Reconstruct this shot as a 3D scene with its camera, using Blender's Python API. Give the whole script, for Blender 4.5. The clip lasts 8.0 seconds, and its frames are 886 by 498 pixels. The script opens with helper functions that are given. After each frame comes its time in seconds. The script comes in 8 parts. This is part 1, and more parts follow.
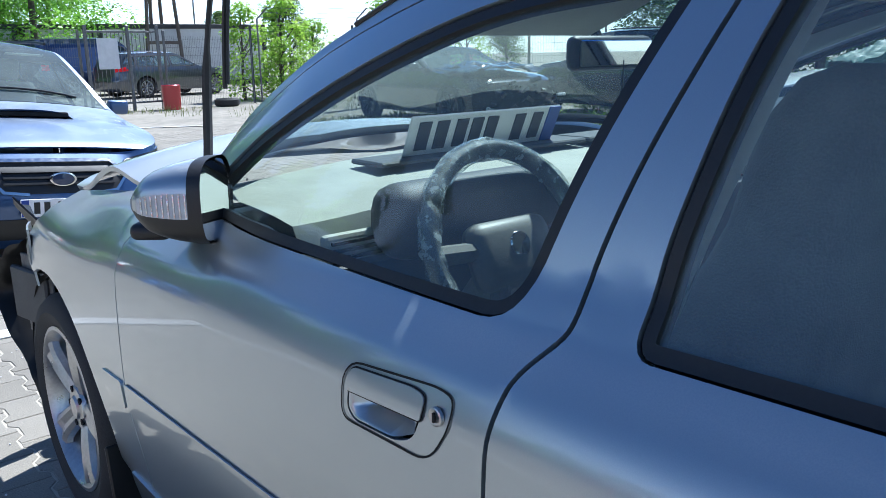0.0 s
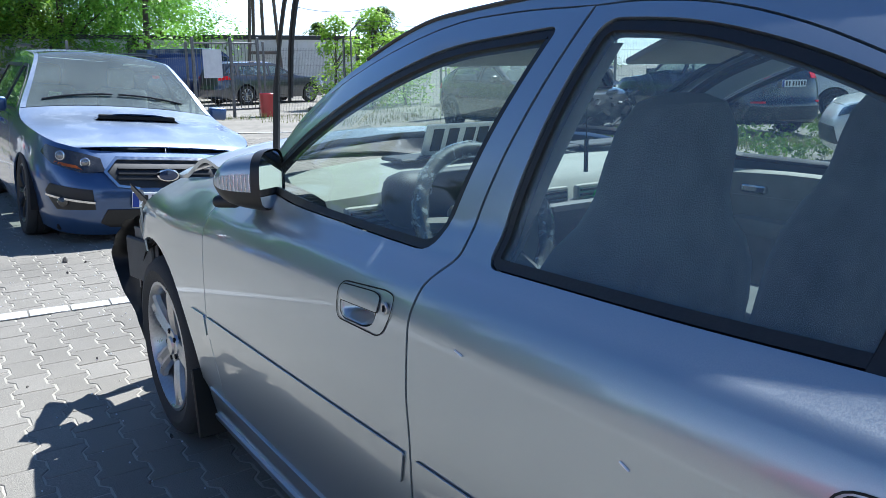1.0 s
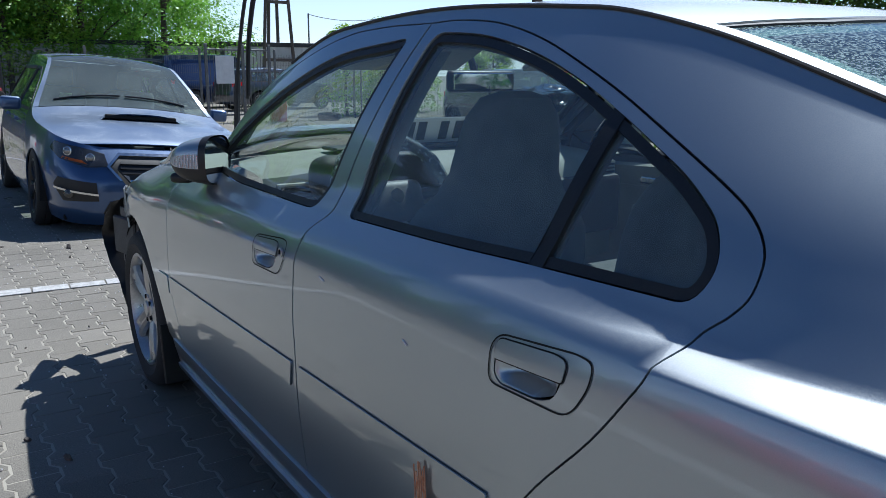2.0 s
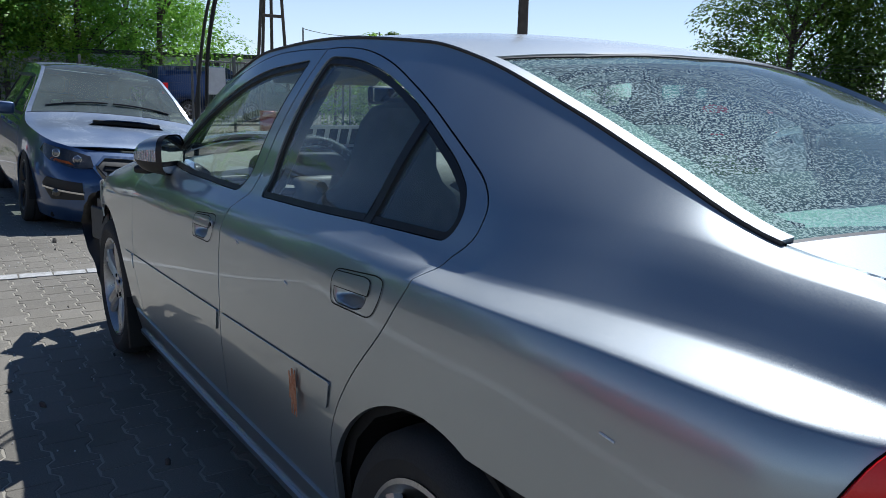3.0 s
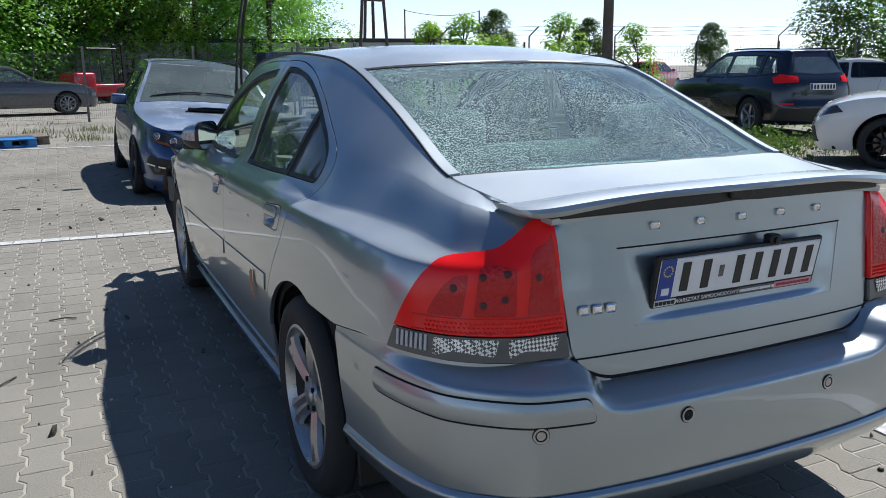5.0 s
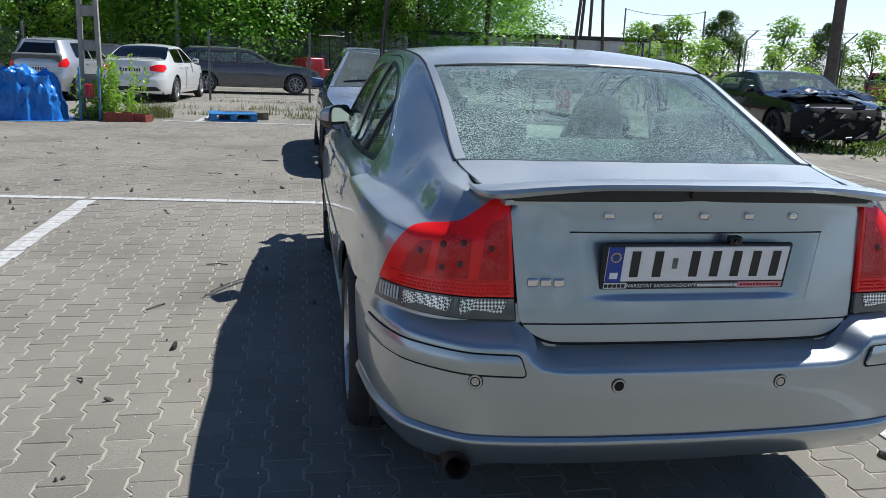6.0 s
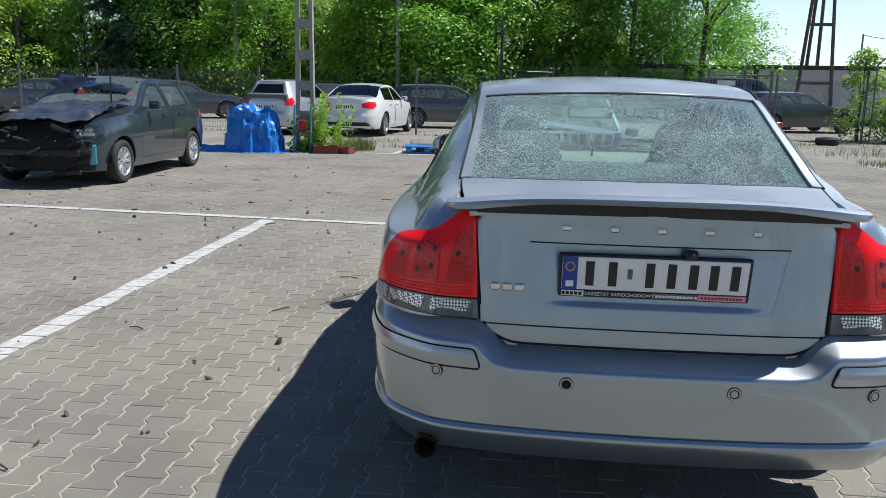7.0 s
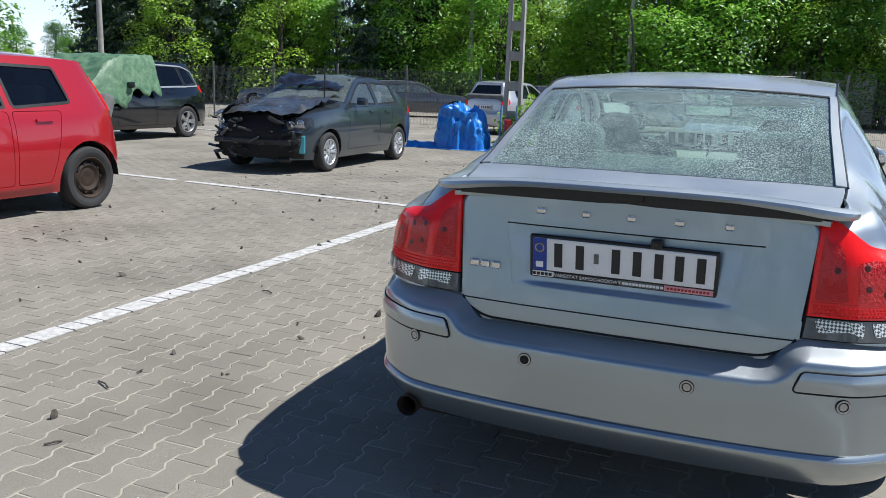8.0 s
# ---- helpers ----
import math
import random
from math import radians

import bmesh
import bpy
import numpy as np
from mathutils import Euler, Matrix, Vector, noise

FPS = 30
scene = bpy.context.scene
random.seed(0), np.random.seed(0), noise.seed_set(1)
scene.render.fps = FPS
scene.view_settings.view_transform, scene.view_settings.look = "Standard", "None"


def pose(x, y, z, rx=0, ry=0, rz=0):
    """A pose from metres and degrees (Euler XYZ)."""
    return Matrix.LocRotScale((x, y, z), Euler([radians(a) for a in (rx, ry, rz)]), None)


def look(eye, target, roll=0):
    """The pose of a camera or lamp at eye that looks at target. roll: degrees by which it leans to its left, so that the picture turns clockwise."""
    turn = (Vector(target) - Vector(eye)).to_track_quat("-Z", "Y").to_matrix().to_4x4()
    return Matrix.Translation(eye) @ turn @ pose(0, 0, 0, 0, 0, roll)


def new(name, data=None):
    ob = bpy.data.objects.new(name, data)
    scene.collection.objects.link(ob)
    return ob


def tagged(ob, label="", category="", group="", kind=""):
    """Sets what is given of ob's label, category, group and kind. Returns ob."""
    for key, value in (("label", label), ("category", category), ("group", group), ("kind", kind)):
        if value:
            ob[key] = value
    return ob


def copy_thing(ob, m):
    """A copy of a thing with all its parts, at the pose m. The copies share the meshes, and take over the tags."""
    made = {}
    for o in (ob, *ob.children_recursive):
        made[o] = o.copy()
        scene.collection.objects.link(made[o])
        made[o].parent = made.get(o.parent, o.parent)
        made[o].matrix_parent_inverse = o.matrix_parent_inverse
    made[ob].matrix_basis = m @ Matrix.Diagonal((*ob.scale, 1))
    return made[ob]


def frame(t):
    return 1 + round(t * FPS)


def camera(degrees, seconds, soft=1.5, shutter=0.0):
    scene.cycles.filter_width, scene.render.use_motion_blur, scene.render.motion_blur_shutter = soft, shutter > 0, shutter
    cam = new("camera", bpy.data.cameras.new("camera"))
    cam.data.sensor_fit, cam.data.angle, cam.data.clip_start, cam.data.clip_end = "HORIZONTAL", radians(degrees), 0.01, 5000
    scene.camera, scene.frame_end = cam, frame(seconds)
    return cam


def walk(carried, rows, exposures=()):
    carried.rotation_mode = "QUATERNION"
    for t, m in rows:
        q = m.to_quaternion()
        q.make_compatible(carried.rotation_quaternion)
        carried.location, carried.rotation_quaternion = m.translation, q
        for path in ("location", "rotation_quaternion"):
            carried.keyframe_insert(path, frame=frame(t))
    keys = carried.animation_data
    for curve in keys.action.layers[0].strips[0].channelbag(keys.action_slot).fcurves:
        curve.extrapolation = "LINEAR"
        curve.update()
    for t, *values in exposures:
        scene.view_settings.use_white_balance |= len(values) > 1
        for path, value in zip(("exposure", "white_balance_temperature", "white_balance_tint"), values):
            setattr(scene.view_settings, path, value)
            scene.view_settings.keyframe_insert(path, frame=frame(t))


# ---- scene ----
cam = camera(57.9, 8.0, soft=0.6)
PATH = [
    (0, (-1.393, 0.554, 1.221), (-0.136, 2.035, 0.746), -1.1),
    (0.5, (-1.454, 0.272, 1.216), (-0.319, 1.863, 0.789), 0.4),
    (1, (-1.547, 0.004, 1.252), (-0.459, 1.621, 0.805), -0.6),
    (1.5, (-1.579, -0.262, 1.25), (-0.496, 1.362, 0.816), -0.1),
    (1.7, (-1.535, -0.355, 1.238), (-0.469, 1.28, 0.802), -0.3),
    (2.8, (-1.581, -1.012, 1.234), (-0.512, 0.633, 0.846), 1.6),
    (3, (-1.583, -1.108, 1.236), (-0.504, 0.531, 0.849), 1.4),
    (3.5, (-1.52, -1.393, 1.237), (-0.441, 0.245, 0.85), 1.5),
    (4, (-1.523, -1.674, 1.252), (-0.466, -0.023, 0.854), 1.7),
    (4.5, (-1.556, -1.989, 1.288), (-0.552, -0.313, 0.862), 1.6),
    (5, (-1.476, -2.299, 1.315), (-0.645, -0.535, 0.87), -0.5),
    (5.2, (-1.402, -2.452, 1.307), (-0.688, -0.635, 0.87), 1.2),
    (6.3, (-0.873, -2.909, 1.338), (-0.607, -0.98, 0.88), 1.6),
    (6.5, (-0.744, -2.99, 1.31), (-0.536, -1.045, 0.892), 1.6),
    (7, (-0.385, -3.137, 1.333), (-0.572, -1.185, 0.94), 1.1),
    (7.5, (0.002, -3.125, 1.33), (-0.555, -1.246, 0.935), 0.7),
    (8, (0.377, -3.144, 1.302), (-0.365, -1.33, 0.903), 1.9),
]
EXPOSURE = [(0.0, 0.92, 5290, 10), (0.5, 0.70, 5290, 10), (1.0, 0.84, 5400, 10), (1.5, 0.44, 5350, 10), (3.0, -0.20, 5600, 10), (4.5, 0.14, 5730, 10), (6.5, 0.08, 5830, 10), (8.0, 0.24, 5880, 10)]
walk(cam, [(t, look(eye, target, roll)) for t, eye, target, roll in PATH], EXPOSURE)

# ---- light: high sun from the right-front of the car, bright hazy sky ----
SUN = Vector((0.60, 0.25, 1.0)).normalized()
world = bpy.data.worlds.new("sky")
scene.world = world
world.use_nodes = True
wn = world.node_tree
wn.nodes.clear()
sky = wn.nodes.new("ShaderNodeTexSky")
sky.sky_type, sky.sun_disc = "NISHITA", False
sky.sun_elevation, sky.sun_rotation = math.asin(SUN.z), math.atan2(SUN.x, SUN.y)
sky.air_density, sky.dust_density, sky.ozone_density = 1.0, 0.15, 7.0
bg = wn.nodes.new("ShaderNodeBackground")
bg.inputs["Strength"].default_value = 0.070
wout = wn.nodes.new("ShaderNodeOutputWorld")
# summer haze that whitens the sky towards the horizon, all the way round
wdir = wn.nodes.new("ShaderNodeTexCoord")
wsep = wn.nodes.new("ShaderNodeSeparateXYZ")
wn.links.new(wdir.outputs["Generated"], wsep.inputs[0])
hz = wn.nodes.new("ShaderNodeValToRGB")
hz.color_ramp.interpolation = "EASE"
hz.color_ramp.elements[0].position, hz.color_ramp.elements[0].color = 0.0, (8.4, 8.6, 8.7, 1)
hz.color_ramp.elements[1].position, hz.color_ramp.elements[1].color = 0.36, (0, 0, 0, 1)
wn.links.new(wsep.outputs[2], hz.inputs[0])
wadd = wn.nodes.new("ShaderNodeMix")
wadd.data_type, wadd.blend_type = "RGBA", "ADD"
wadd.inputs["Factor"].default_value = 1.0
wn.links.new(sky.outputs[0], wadd.inputs["A"])
wn.links.new(hz.outputs[0], wadd.inputs["B"])
wn.links.new(wadd.outputs["Result"], bg.inputs[0])
wn.links.new(bg.outputs[0], wout.inputs[0])
sun = new("sun", bpy.data.lights.new("sun", "SUN"))
sun.data.energy, sun.data.angle, sun.data.color = 5.6, radians(0.53), (1.0, 0.94, 0.84)
sun.matrix_world = look(SUN * 50, (0, 0, 0))


# ---- materials ----
def nodes_of(name):
    m = bpy.data.materials.new(name)
    m.use_nodes = True
    n, l = m.node_tree.nodes, m.node_tree.links
    return m, n, l, n["Principled BSDF"]


def tex(n, l, kind, scale, detail=4.0, coord="Object", stretch=None):
    t = n.new("ShaderNodeTex" + kind)
    t.inputs["Scale"].default_value = scale
    if "Detail" in t.inputs:
        t.inputs["Detail"].default_value = detail
    c = n.new("ShaderNodeTexCoord")
    src = c.outputs[coord]
    if stretch:
        mp = n.new("ShaderNodeMapping")
        mp.inputs["Scale"].default_value = stretch
        l.new(src, mp.inputs[0])
        src = mp.outputs[0]
    l.new(src, t.inputs["Vector"])
    return t


def ramp(n, l, src, stops):
    r = n.new("ShaderNodeValToRGB")
    e = r.color_ramp.elements
    while len(e) < len(stops):
        e.new(0.5)
    for k, (p, c) in zip(e, stops):
        k.position, k.color = p, c if len(c) == 4 else (*c, 1)
    l.new(src, r.inputs[0])
    return r


def grey(v):
    return (v, v, v, 1)


def bump(n, l, src, strength, dist=0.01, normal=None):
    b = n.new("ShaderNodeBump")
    b.inputs["Strength"].default_value, b.inputs["Distance"].default_value = strength, dist
    l.new(src, b.inputs["Height"])
    if normal:
        l.new(normal, b.inputs["Normal"])
    return b


def surface(name, col_a, col_b, scale=8.0, rough=0.6, rough_b=None, metal=0.0, relief=0.2, dist=0.004, fine=120.0, coord="Object", coat=0.0, spec=0.5):
    """A surface whose colour wanders between two tones at a coarse and a fine scale, with fine relief."""
    m, n, l, p = nodes_of(name)
    a, b = tex(n, l, "Noise", scale, 6, coord), tex(n, l, "Noise", fine, 3, coord)
    mix = n.new("ShaderNodeMath")
    mix.operation = "MULTIPLY_ADD"
    mix.inputs[1].default_value = 0.45
    l.new(b.outputs[0], mix.inputs[0])
    sc = n.new("ShaderNodeMath")
    sc.operation, sc.inputs[1].default_value = "MULTIPLY", 0.62
    l.new(a.outputs[0], sc.inputs[0])
    l.new(sc.outputs[0], mix.inputs[2])
    r = ramp(n, l, mix.outputs[0], [(0.34, col_a), (0.7, col_b)])
    l.new(r.outputs[0], p.inputs["Base Color"])
    rr = ramp(n, l, a.outputs[0], [(0.3, grey(rough)), (0.75, grey(rough if rough_b is None else rough_b))])
    l.new(rr.outputs[0], p.inputs["Roughness"])
    p.inputs["Metallic"].default_value = metal
    p.inputs["Coat Weight"].default_value = coat
    p.inputs["Specular IOR Level"].default_value = spec
    if relief:
        l.new(bump(n, l, b.outputs[0], relief, dist).outputs[0], p.inputs["Normal"])
    return m


def car_paint(name, col, metal=0.7, rough=0.32, dust=0.25, dust_col=(0.36, 0.34, 0.31, 1)):
    """Lacquered car paint with metal flake and a film of dust that lies on upward faces in blotches."""
    m, n, l, p = nodes_of(name)
    flake = tex(n, l, "Noise", 900, 2)
    fl = ramp(n, l, flake.outputs[0], [(0.3, [c * 0.97 for c in col[:3]]), (0.7, [min(1, c * 1.03) for c in col[:3]])])
    a, b = tex(n, l, "Noise", 3.2, 6), tex(n, l, "Noise", 520, 2)
    geo = n.new("ShaderNodeNewGeometry")
    sep = n.new("ShaderNodeSeparateXYZ")
    l.new(geo.outputs["Normal"], sep.inputs[0])
    up = ramp(n, l, sep.outputs[2], [(0.60, grey(0.02)), (0.86, grey(1))])
    pa = ramp(n, l, a.outputs[0], [(0.35, grey(0.55)), (0.7, grey(1))])
    pb = ramp(n, l, b.outputs[0], [(0.42, grey(0.42)), (0.60, grey(1))])
    mul = n.new("ShaderNodeMath")
    mul.operation = "MULTIPLY"
    l.new(pa.outputs[0], mul.inputs[0])
    l.new(pb.outputs[0], mul.inputs[1])
    mul2 = n.new("ShaderNodeMath")
    mul2.operation = "MULTIPLY"
    l.new(mul.outputs[0], mul2.inputs[0])
    l.new(up.outputs[0], mul2.inputs[1])
    mul3 = n.new("ShaderNodeMath")
    mul3.operation, mul3.inputs[1].default_value = "MULTIPLY", dust
    l.new(mul2.outputs[0], mul3.inputs[0])
    mx = n.new("ShaderNodeMix")
    mx.data_type = "RGBA"
    l.new(mul3.outputs[0], mx.inputs["Factor"])
    l.new(fl.outputs[0], mx.inputs["A"])
    mx.inputs["B"].default_value = dust_col
    l.new(mx.outputs["Result"], p.inputs["Base Color"])
    inv = n.new("ShaderNodeMath")
    inv.operation, inv.inputs[0].default_value = "SUBTRACT", metal
    sc = n.new("ShaderNodeMath")
    sc.operation, sc.inputs[1].default_value = "MULTIPLY", metal
    l.new(mul3.outputs[0], sc.inputs[0])
    l.new(sc.outputs[0], inv.inputs[1])
    l.new(inv.outputs[0], p.inputs["Metallic"])
    ra = n.new("ShaderNodeMath")
    ra.operation, ra.inputs[1].default_value, ra.inputs[2].default_value = "MULTIPLY_ADD", 0.5, rough
    l.new(mul3.outputs[0], ra.inputs[0])
    l.new(ra.outputs[0], p.inputs["Roughness"])
    cr = n.new("ShaderNodeMath")
    cr.operation, cr.inputs[1].default_value, cr.inputs[2].default_value = "MULTIPLY_ADD", 0.35, 0.035
    l.new(mul3.outputs[0], cr.inputs[0])
    l.new(cr.outputs[0], p.inputs["Coat Roughness"])
    p.inputs["Coat Weight"].default_value = 1.0
    return m


def pane(name, tint, dirt=0.05, scale=60.0, dirt_veil_col=(0.55, 0.56, 0.54, 1), lo=0.5, hi=0.62, rough=0.0, veil=0.0):
    """A thin glass pane: tinted see-through, mirror gloss by Fresnel, specks of dust or dried drops, and an even veil
    that paints in sky reflection along with dust.
    """
    m, n, l, p = nodes_of(name)
    out = n["Material Output"]
    n.remove(p)
    tr, gl, df = n.new("ShaderNodeBsdfTransparent"), n.new("ShaderNodeBsdfGlossy"), n.new("ShaderNodeBsdfDiffuse")
    tr.inputs[0].default_value = tint
    gl.inputs["Roughness"].default_value = rough
    df.inputs[0].default_value = dirt_veil_col
    lw, pw, fr = n.new("ShaderNodeLayerWeight"), n.new("ShaderNodeMath"), n.new("ShaderNodeMath")
    pw.operation, pw.inputs[1].default_value = "POWER", 4.6
    fr.operation, fr.inputs[1].default_value, fr.inputs[2].default_value = "MULTIPLY_ADD", 0.93, 0.065
    l.new(lw.outputs["Facing"], pw.inputs[0])
    l.new(pw.outputs[0], fr.inputs[0])
    a, b = tex(n, l, "Noise", scale, 3), tex(n, l, "Noise", 2.5, 4)
    ra = ramp(n, l, a.outputs[0], [(lo, grey(0)), (hi, grey(1))])
    rb = ramp(n, l, b.outputs[0], [(0.3, grey(0.35)), (0.7, grey(1))])
    mu = n.new("ShaderNodeMath")
    mu.operation = "MULTIPLY"
    l.new(ra.outputs[0], mu.inputs[0])
    l.new(rb.outputs[0], mu.inputs[1])
    mu2 = n.new("ShaderNodeMath")
    mu2.operation, mu2.inputs[1].default_value, mu2.inputs[2].default_value = "MULTIPLY_ADD", dirt, veil
    l.new(mu.outputs[0], mu2.inputs[0])
    m1, m2 = n.new("ShaderNodeMixShader"), n.new("ShaderNodeMixShader")
    l.new(mu2.outputs[0], m1.inputs[0])
    l.new(tr.outputs[0], m1.inputs[1])
    l.new(df.outputs[0], m1.inputs[2])
    l.new(fr.outputs[0], m2.inputs[0])
    l.new(m1.outputs[0], m2.inputs[1])
    l.new(gl.outputs[0], m2.inputs[2])
    l.new(m2.outputs[0], out.inputs[0])
    return m


def lens_mat(name, col, inner, cells=85, relief=0.4, coat=0.3):
    """Ribbed lamp plastic: coloured body under a clear glossy face."""
    m, n, l, p = nodes_of(name)
    v = tex(n, l, "Voronoi", cells)
    r = ramp(n, l, v.outputs[0], [(0.1, col), (0.6, inner)])
    l.new(r.outputs[0], p.inputs["Base Color"])
    l.new(bump(n, l, v.outputs[0], relief, 0.003).outputs[0], p.inputs["Normal"])
    p.inputs["Roughness"].default_value = 0.22
    p.inputs["Coat Weight"].default_value, p.inputs["Coat Roughness"].default_value = coat, 0.03
    p.inputs["Specular IOR Level"].default_value = 0.25
    return m


SILVER = car_paint("silver_paint", (0.345, 0.39, 0.422), 0.86, 0.33, 0.70, (0.52, 0.52, 0.50, 1))
BLACK_TRIM = surface("black_trim", grey(0.006), grey(0.012), 20, 0.42, 0.55, relief=0.1)
RUBBER = surface("tyre_rubber", grey(0.018), grey(0.035), 14, 0.75, 0.9, relief=0.35, fine=240)
# near-black for dark parts and joints, also for shade painted into hollows
DARK = surface("dark_parts_and_shade", grey(0.006), grey(0.012), 10, 0.9, relief=0)
ALLOY = surface("alloy_wheel", grey(0.36), grey(0.50), 22, 0.26, 0.42, metal=0.85, relief=0.08)
STEEL = surface("rusty_steel_wheel", (0.012, 0.011, 0.010), (0.055, 0.032, 0.02), 9, 0.6, 0.8, metal=0.3, relief=0.3)
CHROME = surface("chrome", grey(0.62), grey(0.7), 40, 0.08, 0.16, metal=1.0, relief=0)
DISC = surface("brake_disc", (0.12, 0.08, 0.06), (0.25, 0.22, 0.2), 30, 0.45, 0.6, metal=0.8, relief=0.2)
# bluish veil of both side panes: thin dust plus painted reflection of the sky
GLASS = pane("side_glass", (0.84, 0.92, 0.88, 1), 0.10, 420, (0.46, 0.58, 0.58, 1), 0.58, 0.7, veil=0.05)
GLASS_TINT = pane("tinted_glass", (0.80, 0.88, 0.88, 1), 0.16, 520, (0.42, 0.54, 0.60, 1), 0.60, 0.70, veil=0.13)
GLASS_DARK = pane("dark_glass", (0.10, 0.12, 0.14, 1), 0.012, 300)
REAR_GLASS = pane("rain_spotted_glass", (0.64, 0.86, 0.79, 1), 0.74, 215, (0.56, 0.70, 0.65, 1), 0.463, 0.568, 0.02, 0.04)
LAMP_RED = lens_mat("red_lamp", (1.0, 0.018, 0.015), (0.86, 0.011, 0.010), 130, 0.10)
LAMP_RED_DARK = lens_mat("dark_red_lamp", (1.0, 0.030, 0.022), (0.55, 0.008, 0.008), 95, 0.9, 0.4)
LAMP_CLEAR = lens_mat("clear_lamp", grey(0.24), grey(0.09), 120, 0.15, 0.9)
LAMP_WHITE = lens_mat("white_lamp", grey(0.85), grey(0.5), 140, 0.2)
def facet_mat():
    """Bright reflector pressed into small slanted squares."""
    m, n, l, p = nodes_of("lamp_reflector_facets")
    c = tex(n, l, "Checker", 150)
    mp = n.new("ShaderNodeMapping")
    mp.inputs["Rotation"].default_value = (0, radians(45), 0)
    l.new(n.new("ShaderNodeTexCoord").outputs["Object"], mp.inputs[0])
    l.new(mp.outputs[0], c.inputs["Vector"])
    c.inputs["Color1"].default_value, c.inputs["Color2"].default_value = grey(0.80), grey(0.10)
    l.new(c.outputs[0], p.inputs["Base Color"])
    l.new(bump(n, l, c.outputs[1], 0.6, 0.004).outputs[0], p.inputs["Normal"])
    p.inputs["Roughness"].default_value, p.inputs["Metallic"].default_value = 0.22, 0.45
    p.inputs["Coat Weight"].default_value = 1.0
    return m


FACETS = facet_mat()
LAMP_FACET = surface("lamp_reflector", grey(0.3), grey(0.75), 160, 0.12, 0.25, metal=0.9, relief=0.6, dist=0.006, coat=1.0)
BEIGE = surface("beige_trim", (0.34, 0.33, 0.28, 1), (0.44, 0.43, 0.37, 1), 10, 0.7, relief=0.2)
SEAT_CLOTH = surface("grey_seat_cloth", (0.085, 0.09, 0.088, 1), (0.15, 0.155, 0.148, 1), 12, 0.9, relief=0.4, fine=300)
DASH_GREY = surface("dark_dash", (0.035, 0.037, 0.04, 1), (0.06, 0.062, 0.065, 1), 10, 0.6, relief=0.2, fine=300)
PLATE_WHITE = surface("plate_white", grey(0.72), grey(0.8), 20, 0.4, relief=0)
PLATE_BLUE = surface("plate_blue", (0.01, 0.04, 0.25), (0.012, 0.05, 0.32), 20, 0.4, relief=0)
PLATE_INK = surface("plate_ink", grey(0.01), grey(0.016), 20, 0.5, relief=0)
MIRROR = surface("mirror_glass", grey(0.85), grey(0.88), 3, 0.02, 0.04, metal=1.0, relief=0)
FILM = pane("clear_film", (0.92, 0.95, 0.95, 1), 0.40, 60, (0.8, 0.88, 0.88, 1), 0.48, 0.62, 0.05, 0.10)
DARK_RED = surface("dark_red_well", (0.06, 0.002, 0.003, 1), (0.10, 0.003, 0.004, 1), 40, 0.3, relief=0)
SHELF = surface("pale_shelf", (0.56, 0.62, 0.58, 1), (0.68, 0.73, 0.69, 1), 9, 0.8, relief=0.2)
DASH_TOP = surface("beige_dash_top", (0.27, 0.275, 0.235, 1), (0.36, 0.365, 0.315, 1), 10, 0.7, relief=0.2, fine=300)
BEIGE_DARK = surface("grey_beige_plastic", (0.10, 0.10, 0.092, 1), (0.15, 0.145, 0.13, 1), 10, 0.5, relief=0.1)
TARP_DG = surface("dark_green_tarpaulin", (0.015, 0.05, 0.03, 1), (0.05, 0.12, 0.08, 1), 7, 0.4, 0.6, relief=0.4, dist=0.01, fine=60)
# real dust, with the sky's sheen painted into the same pale film
SCREEN_DUSTY = pane("dusty_windscreen", (0.72, 0.86, 0.80, 1), 0.26, 150, (0.50, 0.58, 0.54, 1), 0.34, 0.66, veil=0.10)
PINK = surface("pink_sticker", (0.6, 0.25, 0.3), (0.7, 0.33, 0.38), 20, 0.5, relief=0)


# ---- building helpers ----
def pch(xs, ys):
    """A smooth curve through knots that never overshoots."""
    xs, ys = np.array(xs, float), np.array(ys, float)
    if xs[0] > xs[-1]:
        xs, ys = xs[::-1], ys[::-1]
    h, d = np.diff(xs), np.diff(ys) / np.diff(xs)
    m = np.zeros_like(ys)
    ok = d[:-1] * d[1:] > 0
    m[1:-1][ok] = 2 * d[:-1][ok] * d[1:][ok] / (d[:-1][ok] + d[1:][ok])
    m[0], m[-1] = d[0], d[-1]

    def f(x):
        x = np.clip(np.asarray(x, float), xs[0], xs[-1])
        i = np.clip(np.searchsorted(xs, x) - 1, 0, len(xs) - 2)
        t = (x - xs[i]) / h[i]
        return ((1 + 2 * t) * (1 - t) ** 2 * ys[i] + t * (1 - t) ** 2 * h[i] * m[i]
                + t * t * (3 - 2 * t) * ys[i + 1] + t * t * (t - 1) * h[i] * m[i + 1])
    return f


